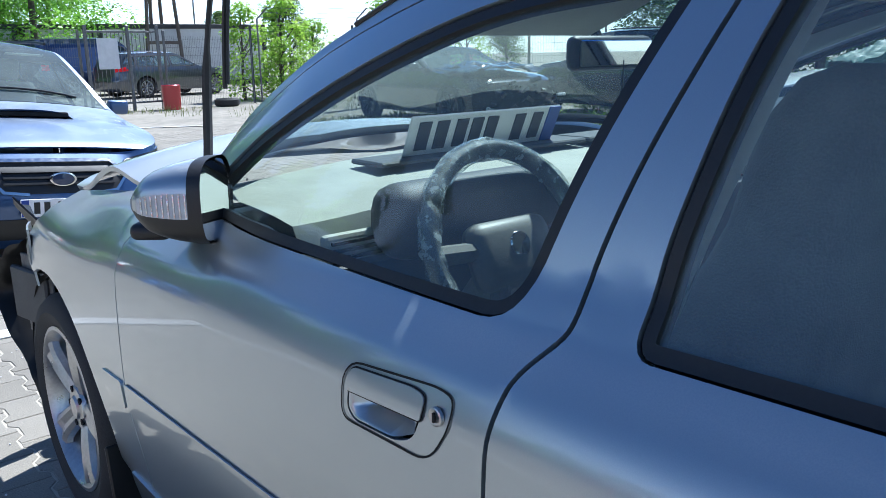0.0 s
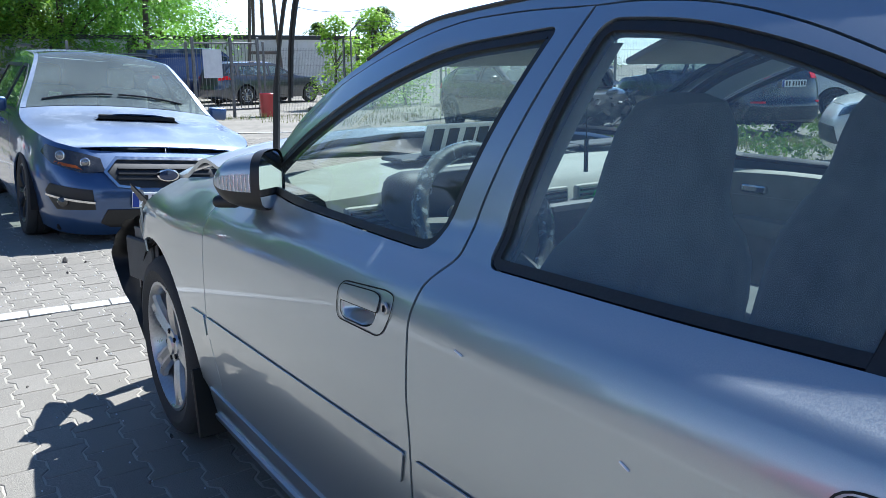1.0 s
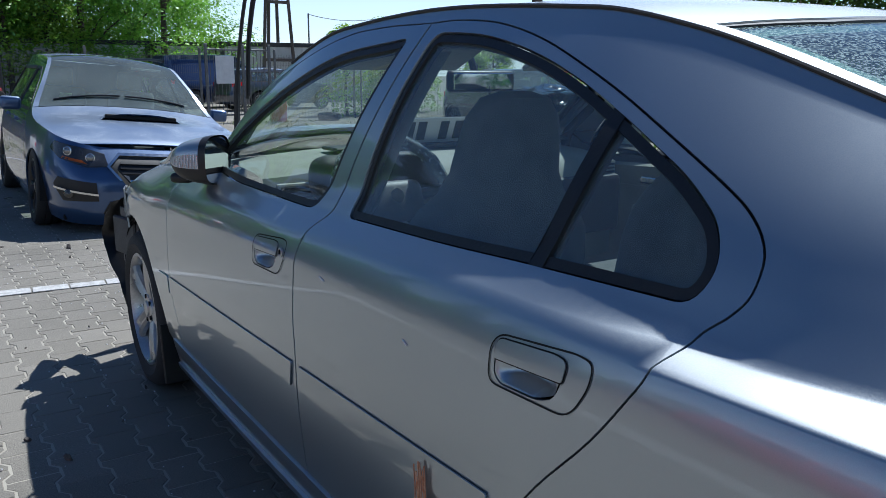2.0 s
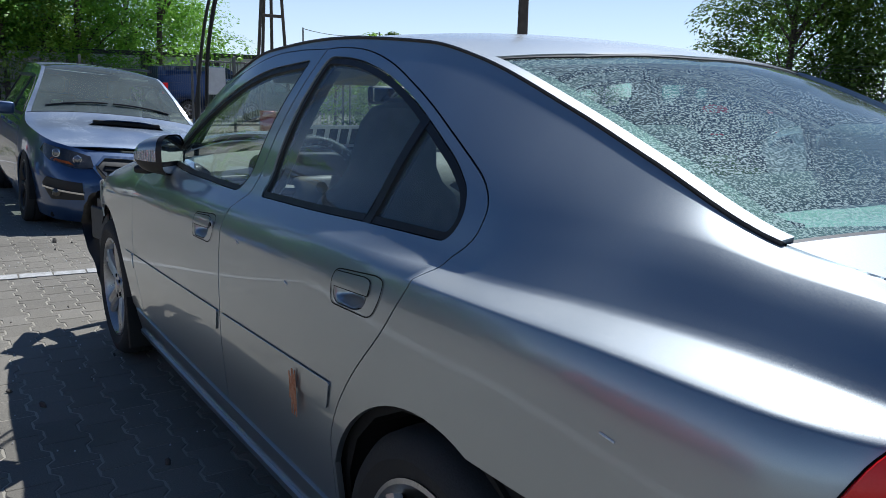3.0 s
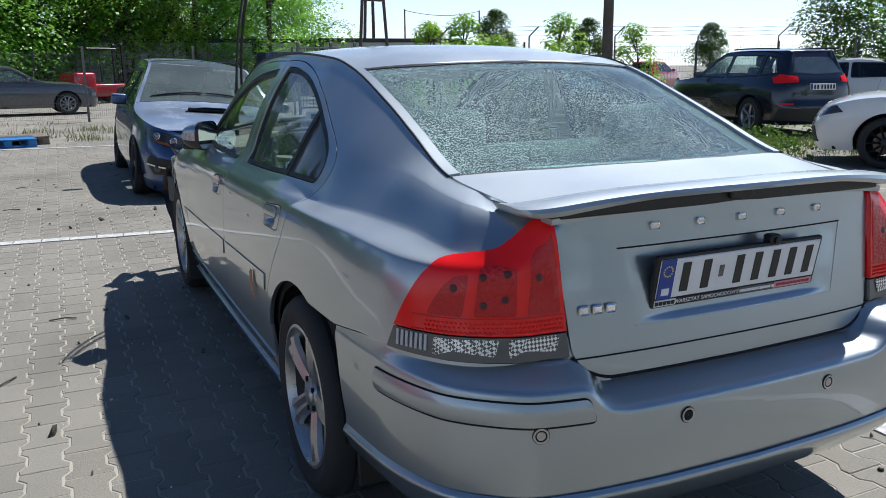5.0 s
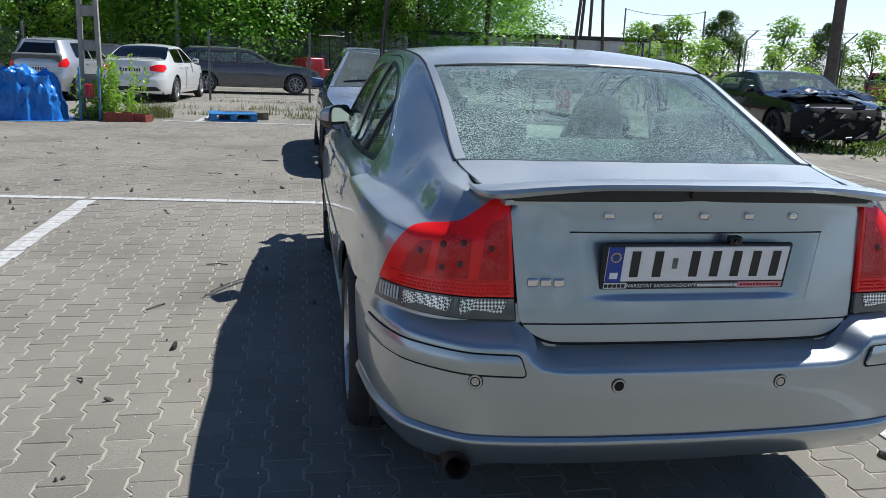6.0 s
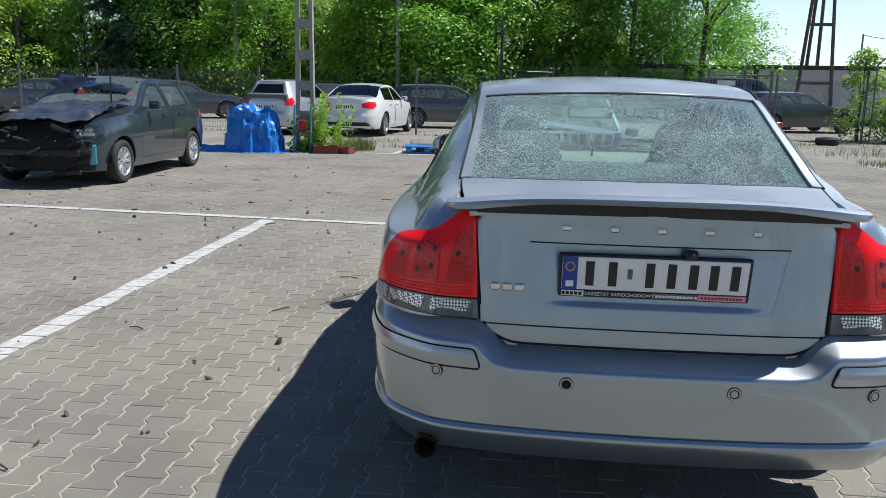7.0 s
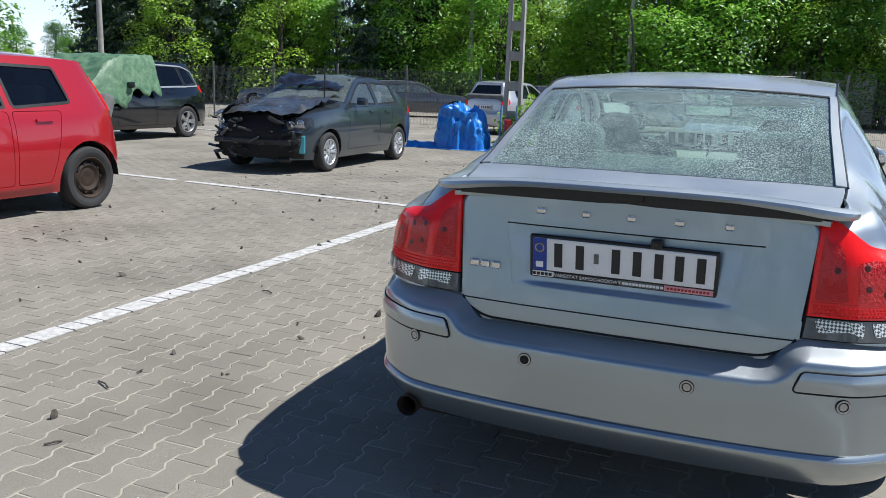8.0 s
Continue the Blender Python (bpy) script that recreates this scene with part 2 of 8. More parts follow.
def pch_rows(Z, I, z):
    """The same for many rows at once: knots Z (n x k), values I, asked at z (n)."""
    h = np.diff(Z, axis=1)
    d = np.diff(I, axis=1) / h
    m = np.zeros_like(I)
    a, b = d[:, :-1], d[:, 1:]
    s = a + b
    m[:, 1:-1] = np.where(a * b > 0, 2 * a * b / np.where(s == 0, 1, s), 0)
    m[:, 0], m[:, -1] = d[:, 0], d[:, -1]
    z = np.clip(z, Z[:, 0], Z[:, -1])
    i = np.clip((Z <= z[:, None]).sum(1) - 1, 0, Z.shape[1] - 2)
    r = np.arange(len(z))
    hh = h[r, i]
    t = (z - Z[r, i]) / hh
    return ((1 + 2 * t) * (1 - t) ** 2 * I[r, i] + t * (1 - t) ** 2 * hh * m[r, i]
            + t * t * (3 - 2 * t) * I[r, i + 1] + t * t * (t - 1) * hh * m[r, i + 1])


def rounded(pts, n=5, r=0.03, closed=True):
    """A polygon with its corners rounded; a corner may give its own radius as a third number."""
    out, k = [], len(pts)
    for i, q in enumerate(pts):
        p = np.array(q[:2], float)
        rr = q[2] if len(q) > 2 else r
        a, b = np.array(pts[i - 1][:2], float) - p, np.array(pts[(i + 1) % k][:2], float) - p
        la, lb = np.linalg.norm(a), np.linalg.norm(b)
        rr = min(rr, 0.48 * la, 0.48 * lb)
        if rr < 1e-4:
            out.append(tuple(p))
            continue
        p0, p1 = p + a / la * rr, p + b / lb * rr
        for j in range(n + 1):
            t = j / n
            out.append(tuple((1 - t) ** 2 * p0 + 2 * t * (1 - t) * p + t * t * p1))
    return out


def curve_through(pts, n=6):
    """An open smooth curve through points (Catmull-Rom)."""
    p = [np.array(q, float) for q in pts]
    p = [2 * p[0] - p[1]] + p + [2 * p[-1] - p[-2]]
    out = []
    for i in range(1, len(p) - 2):
        for j in range(n):
            t = j / n
            out.append(tuple(0.5 * (2 * p[i] + (p[i + 1] - p[i - 1]) * t + (2 * p[i - 1] - 5 * p[i] + 4 * p[i + 1] - p[i + 2]) * t * t
                                    + (3 * p[i] - p[i - 1] - 3 * p[i + 1] + p[i + 2]) * t ** 3)))
    out.append(tuple(p[-2]))
    return out


def inside(pts, poly):
    x, y = pts[:, 0], pts[:, 1]
    res = np.zeros(len(pts), bool)
    n = len(poly)
    for i in range(n):
        (x0, y0), (x1, y1) = poly[i - 1], poly[i]
        if y0 == y1:
            continue
        c = (y0 > y) != (y1 > y)
        res ^= c & (x < (x1 - x0) * (y - y0) / (y1 - y0) + x0)
    return res


def area2(p):
    p = np.array(p)
    q = np.roll(p, -1, 0)
    return (p[:, 0] * q[:, 1] - q[:, 0] * p[:, 1]).sum()


def shrink(p, g):
    """Moves an outline inwards by g (outwards if negative)."""
    p = np.array(p, float)
    if area2(p) < 0:
        p = p[::-1]
    a, b = p - np.roll(p, 1, 0), np.roll(p, -1, 0) - p
    a /= np.linalg.norm(a, axis=1)[:, None] + 1e-9
    b /= np.linalg.norm(b, axis=1)[:, None] + 1e-9
    t = a + b
    t /= np.linalg.norm(t, axis=1)[:, None] + 1e-9
    return [tuple(v) for v in p + g * np.stack([-t[:, 1], t[:, 0]], 1)]


def resample(p, h):
    out = []
    for i in range(len(p)):
        a, b = np.array(p[i]), np.array(p[(i + 1) % len(p)])
        k = max(1, int(math.ceil(np.linalg.norm(b - a) / h)))
        if np.linalg.norm(b - a) < 1e-5:
            continue
        out += [tuple(a + (b - a) * j / k) for j in range(k)]
    return out


def link_mesh(name, verts, faces, material, parent=None, label="", smooth=True, normals=None):
    me = bpy.data.meshes.new(name)
    me.from_pydata([tuple(v) for v in verts], [], [tuple(f) for f in faces])
    me.materials.append(material)
    if smooth:
        me.polygons.foreach_set("use_smooth", [True] * len(me.polygons))
    me.update()
    if normals is not None:
        me.normals_split_custom_set_from_vertices([tuple(v) for v in normals])
    ob = new(name, me)
    if parent:
        ob.parent = parent
    if label:
        ob["label"] = label
    return ob


def part(name, bm, material, parent=None, label="", smooth=False):
    me = bpy.data.meshes.new(name)
    bmesh.ops.recalc_face_normals(bm, faces=bm.faces)
    bm.to_mesh(me)
    bm.free()
    me.materials.append(material)
    if smooth:
        me.polygons.foreach_set("use_smooth", [True] * len(me.polygons))
        me.set_sharp_from_angle(angle=radians(40))
    ob = new(name, me)
    if parent:
        ob.parent = parent
    if label:
        ob["label"] = label
    return ob


def thing(name, m, label, category, group="", kind=""):
    e = new(name)
    e.empty_display_size = 0.2
    e.matrix_world = m
    return tagged(e, label, category, group, kind)


from mathutils.geometry import delaunay_2d_cdt


def panel(name, chart, outline, material, parent=None, holes=(), h=0.05, off=0.0, depth=0.014, gap=0.0, flip=True, label=""):
    """A sheet cut along an outline (with holes) from a curved chart, with its edges turned inwards."""
    loops = [resample(shrink(outline, gap), h)] + [resample(shrink(o, -gap), h) for o in holes]
    bnd = np.array([q for lp in loops for q in lp])
    lo, hi = bnd.min(0), bnd.max(0)
    gx, gy = np.meshgrid(np.arange(lo[0] + h / 2, hi[0], h), np.arange(lo[1] + h / 2, hi[1], h))
    grid = np.stack([gx.ravel(), gy.ravel()], 1)
    if len(grid):
        ok = inside(grid, loops[0])
        for lp in loops[1:]:
            ok &= ~inside(grid, lp)
        grid = grid[ok]
    if len(grid):
        dmin = np.concatenate([np.sqrt(((c[:, None] - bnd[None]) ** 2).sum(2)).min(1) for c in np.array_split(grid, max(1, len(grid) // 400))])
        grid = grid[dmin > 0.4 * h]
    edges, base = [], 0
    for lp in loops:
        edges += [(base + i, base + (i + 1) % len(lp)) for i in range(len(lp))]
        base += len(lp)
    allp = np.concatenate([bnd, grid]) if len(grid) else bnd
    vs, _, fs, *_ = delaunay_2d_cdt([Vector(q) for q in allp], edges, [], 0, 1e-6)
    P = np.array([tuple(v) for v in vs])
    F = np.array([f for f in fs if len(f) == 3])
    cen = P[F].mean(1)
    ok = inside(cen, loops[0])
    for lp in loops[1:]:
        ok &= ~inside(cen, lp)
    F = F[ok]
    e = 2e-3
    X = chart(P[:, 0], P[:, 1])
    N = np.cross(chart(P[:, 0] + e, P[:, 1]) - chart(P[:, 0] - e, P[:, 1]), chart(P[:, 0], P[:, 1] + e) - chart(P[:, 0], P[:, 1] - e))
    N /= np.linalg.norm(N, axis=1)[:, None] + 1e-12
    if flip:
        N, F = -N, F[:, ::-1]
    X = X + N * off
    V, NN, FF = list(X), list(N), [tuple(f) for f in F]
    if depth:
        once = {}
        for f in FF:
            for a, b in ((f[0], f[1]), (f[1], f[2]), (f[2], f[0])):
                if (b, a) in once:
                    del once[(b, a)]
                else:
                    once[(a, b)] = 1
        for a, b in once:
            t = X[b] - X[a]
            out = np.cross(t, N[a])
            out /= np.linalg.norm(out) + 1e-12
            k = len(V)
            V += [X[a], X[b], X[b] - N[b] * depth, X[a] - N[a] * depth]
            soft = out + 0.2 * N[a]
            soft /= np.linalg.norm(soft)
            NN += [soft, soft, out, out]
            FF.append((k + 3, k + 2, k + 1, k))
    return link_mesh(name, V, FF, material, parent, label, normals=NN)


def lathe(profile, n=48, axis="x"):
    """A bmesh turned from (along, radius) points about an axis."""
    bm = bmesh.new()
    rings = []
    for i in range(n):
        a = 2 * math.pi * i / n
        ring = []
        for q, r in profile:
            c, s = r * math.cos(a), r * math.sin(a)
            ring.append(bm.verts.new((q, c, s) if axis == "x" else (c, s, q) if axis == "z" else (c, q, s)))
        rings.append(ring)
    for i in range(n):
        a, b = rings[i], rings[(i + 1) % n]
        for j in range(len(profile) - 1):
            bm.faces.new((a[j], a[j + 1], b[j + 1], b[j]))
    return bm


def box_bm(size, centre=(0, 0, 0), bevel=0.0, seg=2, bm=None, turn=None):
    bm = bm or bmesh.new()
    m = Matrix.Translation(centre) @ (turn or Matrix.Identity(4)) @ Matrix.Diagonal((*size, 1))
    r = bmesh.ops.create_cube(bm, size=1, matrix=m)
    if bevel:
        es = {e for v in r["verts"] for e in v.link_edges}
        bmesh.ops.bevel(bm, geom=list(es), offset=bevel, segments=seg, affect="EDGES", profile=0.5)
    return bm


def tube_bm(pts, rad, n=8, bm=None, caps=True):
    """A round bar along points; rad: one radius or one for each point."""
    bm = bm or bmesh.new()
    pts = [Vector(p) for p in pts]
    rads = rad if isinstance(rad, (list, tuple)) else [rad] * len(pts)
    rings, side = [], None
    for i, p in enumerate(pts):
        d = (pts[min(i + 1, len(pts) - 1)] - pts[max(i - 1, 0)]).normalized()
        if side is None:
            side = d.orthogonal().normalized()
        side = (side - d * side.dot(d)).normalized()
        up = d.cross(side)
        rings.append([bm.verts.new(p + (side * math.cos(2 * math.pi * k / n) + up * math.sin(2 * math.pi * k / n)) * rads[i]) for k in range(n)])
    for a, b in zip(rings, rings[1:]):
        for k in range(n):
            bm.faces.new((a[k], a[(k + 1) % n], b[(k + 1) % n], b[k]))
    if caps:
        bm.faces.new(rings[0][::-1])
        bm.faces.new(rings[-1])
    return bm


def wheel(parent, m, r=0.316, width=0.205, rim_r=0.215, spokes=5, spoke_w=0.062, rim_mat=None, steel=False):
    """A wheel whose outer face looks along -x of m: tyre, rim with spokes, hub cap, brake disc."""
    rim_mat = rim_mat or ALLOY
    w = width / 2
    tyre = part("tyre", lathe([(w * 0.80, rim_r - 0.004), (w * 0.93, rim_r + 0.014), (w, rim_r + (r - rim_r) * 0.45), (w * 0.94, r - 0.022), (w * 0.72, r - 0.004),
                               (w * 0.3, r), (w * 0.27, r - 0.007), (w * 0.2, r - 0.007), (w * 0.17, r), (-w * 0.17, r), (-w * 0.2, r - 0.007), (-w * 0.27, r - 0.007), (-w * 0.3, r),
                               (-w * 0.72, r - 0.004), (-w * 0.94, r - 0.022), (-w, rim_r + (r - rim_r) * 0.45),
                               (-w * 0.985, rim_r + (r - rim_r) * 0.42), (-w * 0.93, rim_r + 0.014), (-w * 0.80, rim_r - 0.004)], 56), RUBBER, parent, smooth=True)
    tyre.matrix_basis = m
    rim = part("rim", lathe([(-w * 0.80, rim_r - 0.002), (-w * 0.9, rim_r + 0.004), (-w * 0.92, rim_r - 0.006), (-w * 0.78, rim_r - 0.018), (-w * 0.2, rim_r - 0.035),
                             (w * 0.7, rim_r - 0.03), (w * 0.8, rim_r)], 56), rim_mat, parent, smooth=True)
    rim.matrix_basis = m
    if steel:
        bm = lathe([(-w * 0.25, rim_r - 0.03), (-w * 0.5, rim_r - 0.05), (-w * 0.6, rim_r * 0.62), (-w * 0.42, rim_r * 0.45), (-w * 0.5, rim_r * 0.3), (-w * 0.42, 0.02), (-w * 0.42, 0.001)], 48)
        part("wheel_disc", bm, rim_mat, rim, smooth=True)
        bm = bmesh.new()
        for i in range(10):
            a = 2 * math.pi * i / 10
            box_bm((0.006, 0.022, 0.035), (-w * 0.6, math.cos(a) * rim_r * 0.74, math.sin(a) * rim_r * 0.74), 0.002, 1, bm, Matrix.Rotation(a, 4, "X"))
        part("vent_holes", bm, DARK, rim)
    else:
        for i in range(spokes):
            a = 2 * math.pi * i / spokes + 0.3
            bm = bmesh.new()
            k, ring = 6, []
            for j in range(k + 1):
                t = j / k
                rr = 0.035 + t * (rim_r - 0.05)
                hw = spoke_w * (0.40 + 0.16 * t + (0.16 if j == k else 0))
                xo = -w * (0.62 + 0.2 * math.sin(t * math.pi * 0.55))
                ring.append([bm.verts.new((xo + dx, sy, rr)) for dx, sy in ((0.02, -hw), (0.003, -hw * 0.9), (-0.004, -hw * 0.5), (0.004, 0), (-0.004, hw * 0.5), (0.003, hw * 0.9), (0.02, hw))])
            for p, q in zip(ring, ring[1:]):
                for c in range(6):
                    bm.faces.new((p[c], p[c + 1], q[c + 1], q[c]))
            bmesh.ops.rotate(bm, verts=bm.verts, cent=(0, 0, 0), matrix=Matrix.Rotation(a, 3, "X"))
            part("spoke", bm, rim_mat, rim, smooth=True)
        part("hub_cap", lathe([(-w * 0.62, 0.062), (-w * 0.72, 0.056), (-w * 0.74, 0.034), (-w * 0.80, 0.028), (-w * 0.82, 0.001)], 24), rim_mat, rim, smooth=True)
        for i in range(5):
            a = 2 * math.pi * (i + 0.5) / 5 + 0.3
            bm = lathe([(-w * 0.70, 0.009), (-w * 0.76, 0.009), (-w * 0.765, 0.001)], 10)
            bmesh.ops.translate(bm, verts=bm.verts, vec=(0, math.sin(-a) * 0.05, math.cos(a) * 0.05))
            part("wheel_bolt", bm, DARK, rim, smooth=True)
    disc = part("brake_disc", lathe([(-0.005, 0.05), (-0.005, 0.138), (0.012, 0.138)], 36), DISC, parent, smooth=True)
    disc.matrix_basis = m
    return tyre


# ---- the silver saloon: one wrap-round chart for its sides and tail, one for its top ----
PLAN = [(0.0, -0.992), (0.237, -0.987), (0.42, -0.975), (0.607, -0.945), (0.70, -0.89), (0.79, -0.79), (0.852, -0.585), (0.885, -0.2), (0.902, 0.4),
        (0.905, 1.5), (0.90, 2.5), (0.875, 3.0), (0.80, 3.45)]
px, py = np.array([p[0] for p in PLAN]), np.array([p[1] for p in PLAN])
pl = np.concatenate([[0], np.cumsum(np.hypot(np.diff(px), np.diff(py)))])
plan_x, plan_y = pch(pl, px), pch(pl, py)


def s_y(y):
    """The arc length on the flank at which the plan passes y."""
    ss = np.linspace(0.55, pl[-1], 900)
    return float(np.interp(y, plan_y(ss), ss))


RIM_Y = [-0.86, -0.6, -0.45, -0.2, 0.0, 0.3, 0.5, 0.94, 1.34, 1.66, 1.9, 2.15, 2.7, 3.45]
rim_x = pch(RIM_Y, [0.535, 0.575, 0.588, 0.579, 0.572, 0.570, 0.578, 0.602, 0.628, 0.660, 0.690, 0.718, 0.735, 0.66])
rim_z = pch(RIM_Y, [0.985, 1.015, 1.038, 1.13, 1.205, 1.305, 1.345, 1.368, 1.345, 1.25, 1.13, 0.965, 0.895, 0.80])
top_z = pch([-0.86, -0.5, -0.3, 0.0, 0.2, 0.45, 0.8, 1.1, 1.4, 1.7, 2.0, 2.33, 2.8, 3.2, 3.45],
            [1.0, 1.052, 1.125, 1.252, 1.328, 1.372, 1.402, 1.404, 1.385, 1.315, 1.19, 1.025, 0.955, 0.885, 0.82])

CORNER = float(np.interp(0.745, px[:6], pl[:6]))
ST = [0.0, float(np.interp(0.5, px[:6], pl[:6])), CORNER] + [s_y(y) for y in (-0.6, -0.3, 0.0, 0.35, 1.0, 2.0, 2.7, 3.4)]
LEVEL_Z = [pch(ST, v) for v in (
    [0.20] * 11, [0.36] * 11, [0.58] * 11,
    [0.78, 0.78, 0.79, 0.805, 0.83, 0.835, 0.84, 0.83, 0.80, 0.74, 0.68],
    [0.88, 0.88, 0.876, 0.888, 0.902, 0.903, 0.90, 0.895, 0.86, 0.82, 0.75],
    [0.915, 0.915, 0.909, 0.919, 0.926, 0.922, 0.955, 0.945, 0.905, 0.86, 0.785],
    [0.927, 0.927, 0.922, 0.931, 0.937, 0.935, 0.975, 0.965, 0.918, 0.866, 0.788],
    [0.95, 0.95, 0.998, 1.010, 1.036, 1.030, 1.01, 1.0, 0.935, 0.872, 0.792])]
LEVEL_I = [pch(ST, v) for v in (
    [0.16, 0.16, 0.10, 0.05, 0.05, 0.06, 0.06, 0.06, 0.06, 0.06, 0.06],
    [0.12, 0.12, 0.06, 0.02, 0.015, 0.02, 0.02, 0.02, 0.02, 0.02, 0.02],
    [0.088, 0.088, 0.04, 0.004, 0.0, 0.0, 0.0, 0.0, 0.0, 0.0, 0.0],
    [0.115, 0.112, 0.067, 0.018, 0.012, 0.012, 0.012, 0.014, 0.010, 0.006, 0.02],
    [0.130, 0.128, 0.082, 0.042, 0.032, 0.028, 0.030, 0.038, 0.030, 0.030, 0.05],
    [0.134, 0.132, 0.122, 0.140, 0.120, 0.090, 0.084, 0.092, 0.072, 0.085, 0.10],
    [0.1355, 0.134, 0.133, 0.152, 0.132, 0.102, 0.098, 0.104, 0.080, 0.094, 0.105],
    [0.137, 0.136, 0.205, 0.222, 0.218, 0.161, 0.120, 0.126, 0.095, 0.105, 0.11])]
SIDE0 = s_y(-0.6)
# how far the glass and pillars bow outwards between the belt and the roof rail
barrel = pch([-0.9, -0.35, 0.0, 0.4, 1.0, 1.5, 1.9, 2.15, 3.45], [0, 0, 0.006, 0.016, 0.022, 0.020, 0.010, 0, 0])


turn_of = pch([0, 0.40, 0.62, 0.85, 1.10, 1.35, 6.0], [90, 90, 74, 47, 18, 2, 0])


def base_at(s, inset, z):
    """The plan moved inwards; the way inwards swings smoothly from the tail's to the flank's."""
    a = np.abs(s)
    f = np.radians(turn_of(a))
    return np.stack([-np.sign(s + 1e-12) * (plan_x(a) - np.cos(f) * inset), plan_y(a) + np.sin(f) * inset, z], -1)


def rim_of(s):
    """Height and inset of the upper rim at arc length s."""
    s = np.asarray(s, float)
    a = np.maximum(s, CORNER)
    c, n = np.cos(np.radians(turn_of(a))), np.sin(np.radians(turn_of(a)))
    y = plan_y(a)
    for _ in range(12):
        i = (plan_x(a) - rim_x(y)) / c
        y = 0.5 * y + 0.5 * (plan_y(a) + n * i)
    z = rim_z(y)
    t = np.clip((s - ST[1]) / (CORNER - ST[1]), 0, 1)
    t = np.where(s < ST[1], 0, t)
    return np.where(s < CORNER, np.interp(s, [0, ST[1]], [1.002, 0.985]) * (1 - t) + z * t, z), np.where(s < CORNER, 0.14 * (1 - t) + i * t, i)


def flank(s, z):
    s, z = np.asarray(s, float), np.asarray(z, float)
    a = np.abs(s)
    rz, ri = rim_of(a)
    Z = np.stack([f(a) for f in LEVEL_Z] + [rz], 1)
    I = np.stack([f(a) for f in LEVEL_I] + [ri], 1)
    Z[:, 8] = np.maximum(Z[:, 8], Z[:, 7] + 0.006)
    k = np.clip((z - Z[:, 7]) / (Z[:, 8] - Z[:, 7]), 0, 1)
    return base_at(s, pch_rows(Z, I, z) - barrel(plan_y(a)) * 4 * k * (1 - k), z)


U_LEVEL = np.array([0.0, 0.16, 0.38, 0.58, 0.67, 0.79, 0.812, 0.88, 1.05])


def levels_at(a):
    rz, _ = rim_of(a)
    Z = np.stack([f(a) for f in LEVEL_Z] + [rz], 1)
    Z[:, 8] = np.maximum(Z[:, 8], Z[:, 7] + 0.006)
    return Z


def to_even(poly):
    """Points (s, z) turned into (s, u), where u runs evenly over the bends of the shoulder."""
    p = np.array(resample(poly, 0.02))
    Z = levels_at(np.abs(p[:, 0]))
    return [(s, float(np.interp(z, zz, U_LEVEL))) for (s, z), zz in zip(p, Z)]


def flank_even(s, u):
    s, u = np.asarray(s, float), np.asarray(u, float)
    Z = levels_at(np.abs(s))
    k = np.clip(np.searchsorted(U_LEVEL, u) - 1, 0, 7)
    i = np.arange(len(u))
    t = (u - U_LEVEL[k]) / (U_LEVEL[k + 1] - U_LEVEL[k])
    return flank(s, Z[i, k] * (1 - t) + Z[i, k + 1] * t)


BUMP_TAIL = ([0.26, 0.34, 0.366, 0.386, 0.50, 0.556, 0.568, 0.578, 0.602, 0.70], [0.08, 0.022, 0.013, 0.009, 0.0, 0.003, 0.010, 0.034, 0.104, 0.106])
BUMP_CORNER = ([0.26, 0.34, 0.366, 0.386, 0.52, 0.610, 0.628, 0.638, 0.672, 0.70], [0.08, 0.022, 0.013, 0.009, 0.0, 0.003, 0.008, 0.022, 0.092, 0.10])
BUMP_SIDE = [0.07, 0.020, 0.011, 0.008, 0.0, 0.0, 0.001, 0.004, 0.012, 0.014]


def bumper_chart(s, z):
    s, z = np.asarray(s, float), np.asarray(z, float)
    a = np.abs(s)
    w = np.clip((a - ST[1] - 0.05) / (SIDE0 - ST[1]), 0, 1)
    w = w * w * (3 - 2 * w)
    c = np.clip((a - 0.350 - 0.85 * (z - 0.55)) / 0.09, 0, 1)
    c = c * c * (3 - 2 * c)
    tail_in = pch(BUMP_TAIL[0], BUMP_TAIL[1])(z) * (1 - c) + pch(BUMP_CORNER[0], BUMP_CORNER[1])(z) * c
    zz = tail_in * (1 - w) + pch(BUMP_CORNER[0], BUMP_SIDE)(z) * w
    return base_at(s, zz, z)


TOPW = 0.6


def top(v, y):
    """The upper side of the car: v runs from -0.6 to 0.6 between the rims."""
    v, y = np.asarray(v, float), np.asarray(y, float)
    u = v / TOPW
    xe, ze, zc = rim_x(y), rim_z(y), top_z(y)
    return np.stack([u * xe, y, zc - (zc - ze) * np.abs(u) ** 2.3], -1)


def s_at(x, z):
    """The arc length at which the tail or corner at height z stands x from the middle."""
    ss = np.linspace(0, SIDE0 + 0.15, 1200)
    xx = -flank(ss + 1e-6, np.full_like(ss, z))[:, 0]
    return float(np.interp(x, xx, ss))


def sides(poly, sg):
    return [(sg * s, z) for s, z in poly]


def yz(poly):
    return [(s_y(q[0]), *q[1:]) for q in poly]


def arch(cy, cz, rx, rz, a0, a1, n=16):
    return [(cy + rx * math.cos(radians(a0 + (a1 - a0) * i / n)), cz + rz * math.sin(radians(a0 + (a1 - a0) * i / n))) for i in range(n + 1)]


car = thing("silver_saloon", pose(0, 0, 0), "silver-blue metallic saloon car with crushed front and raised wipers", "car")

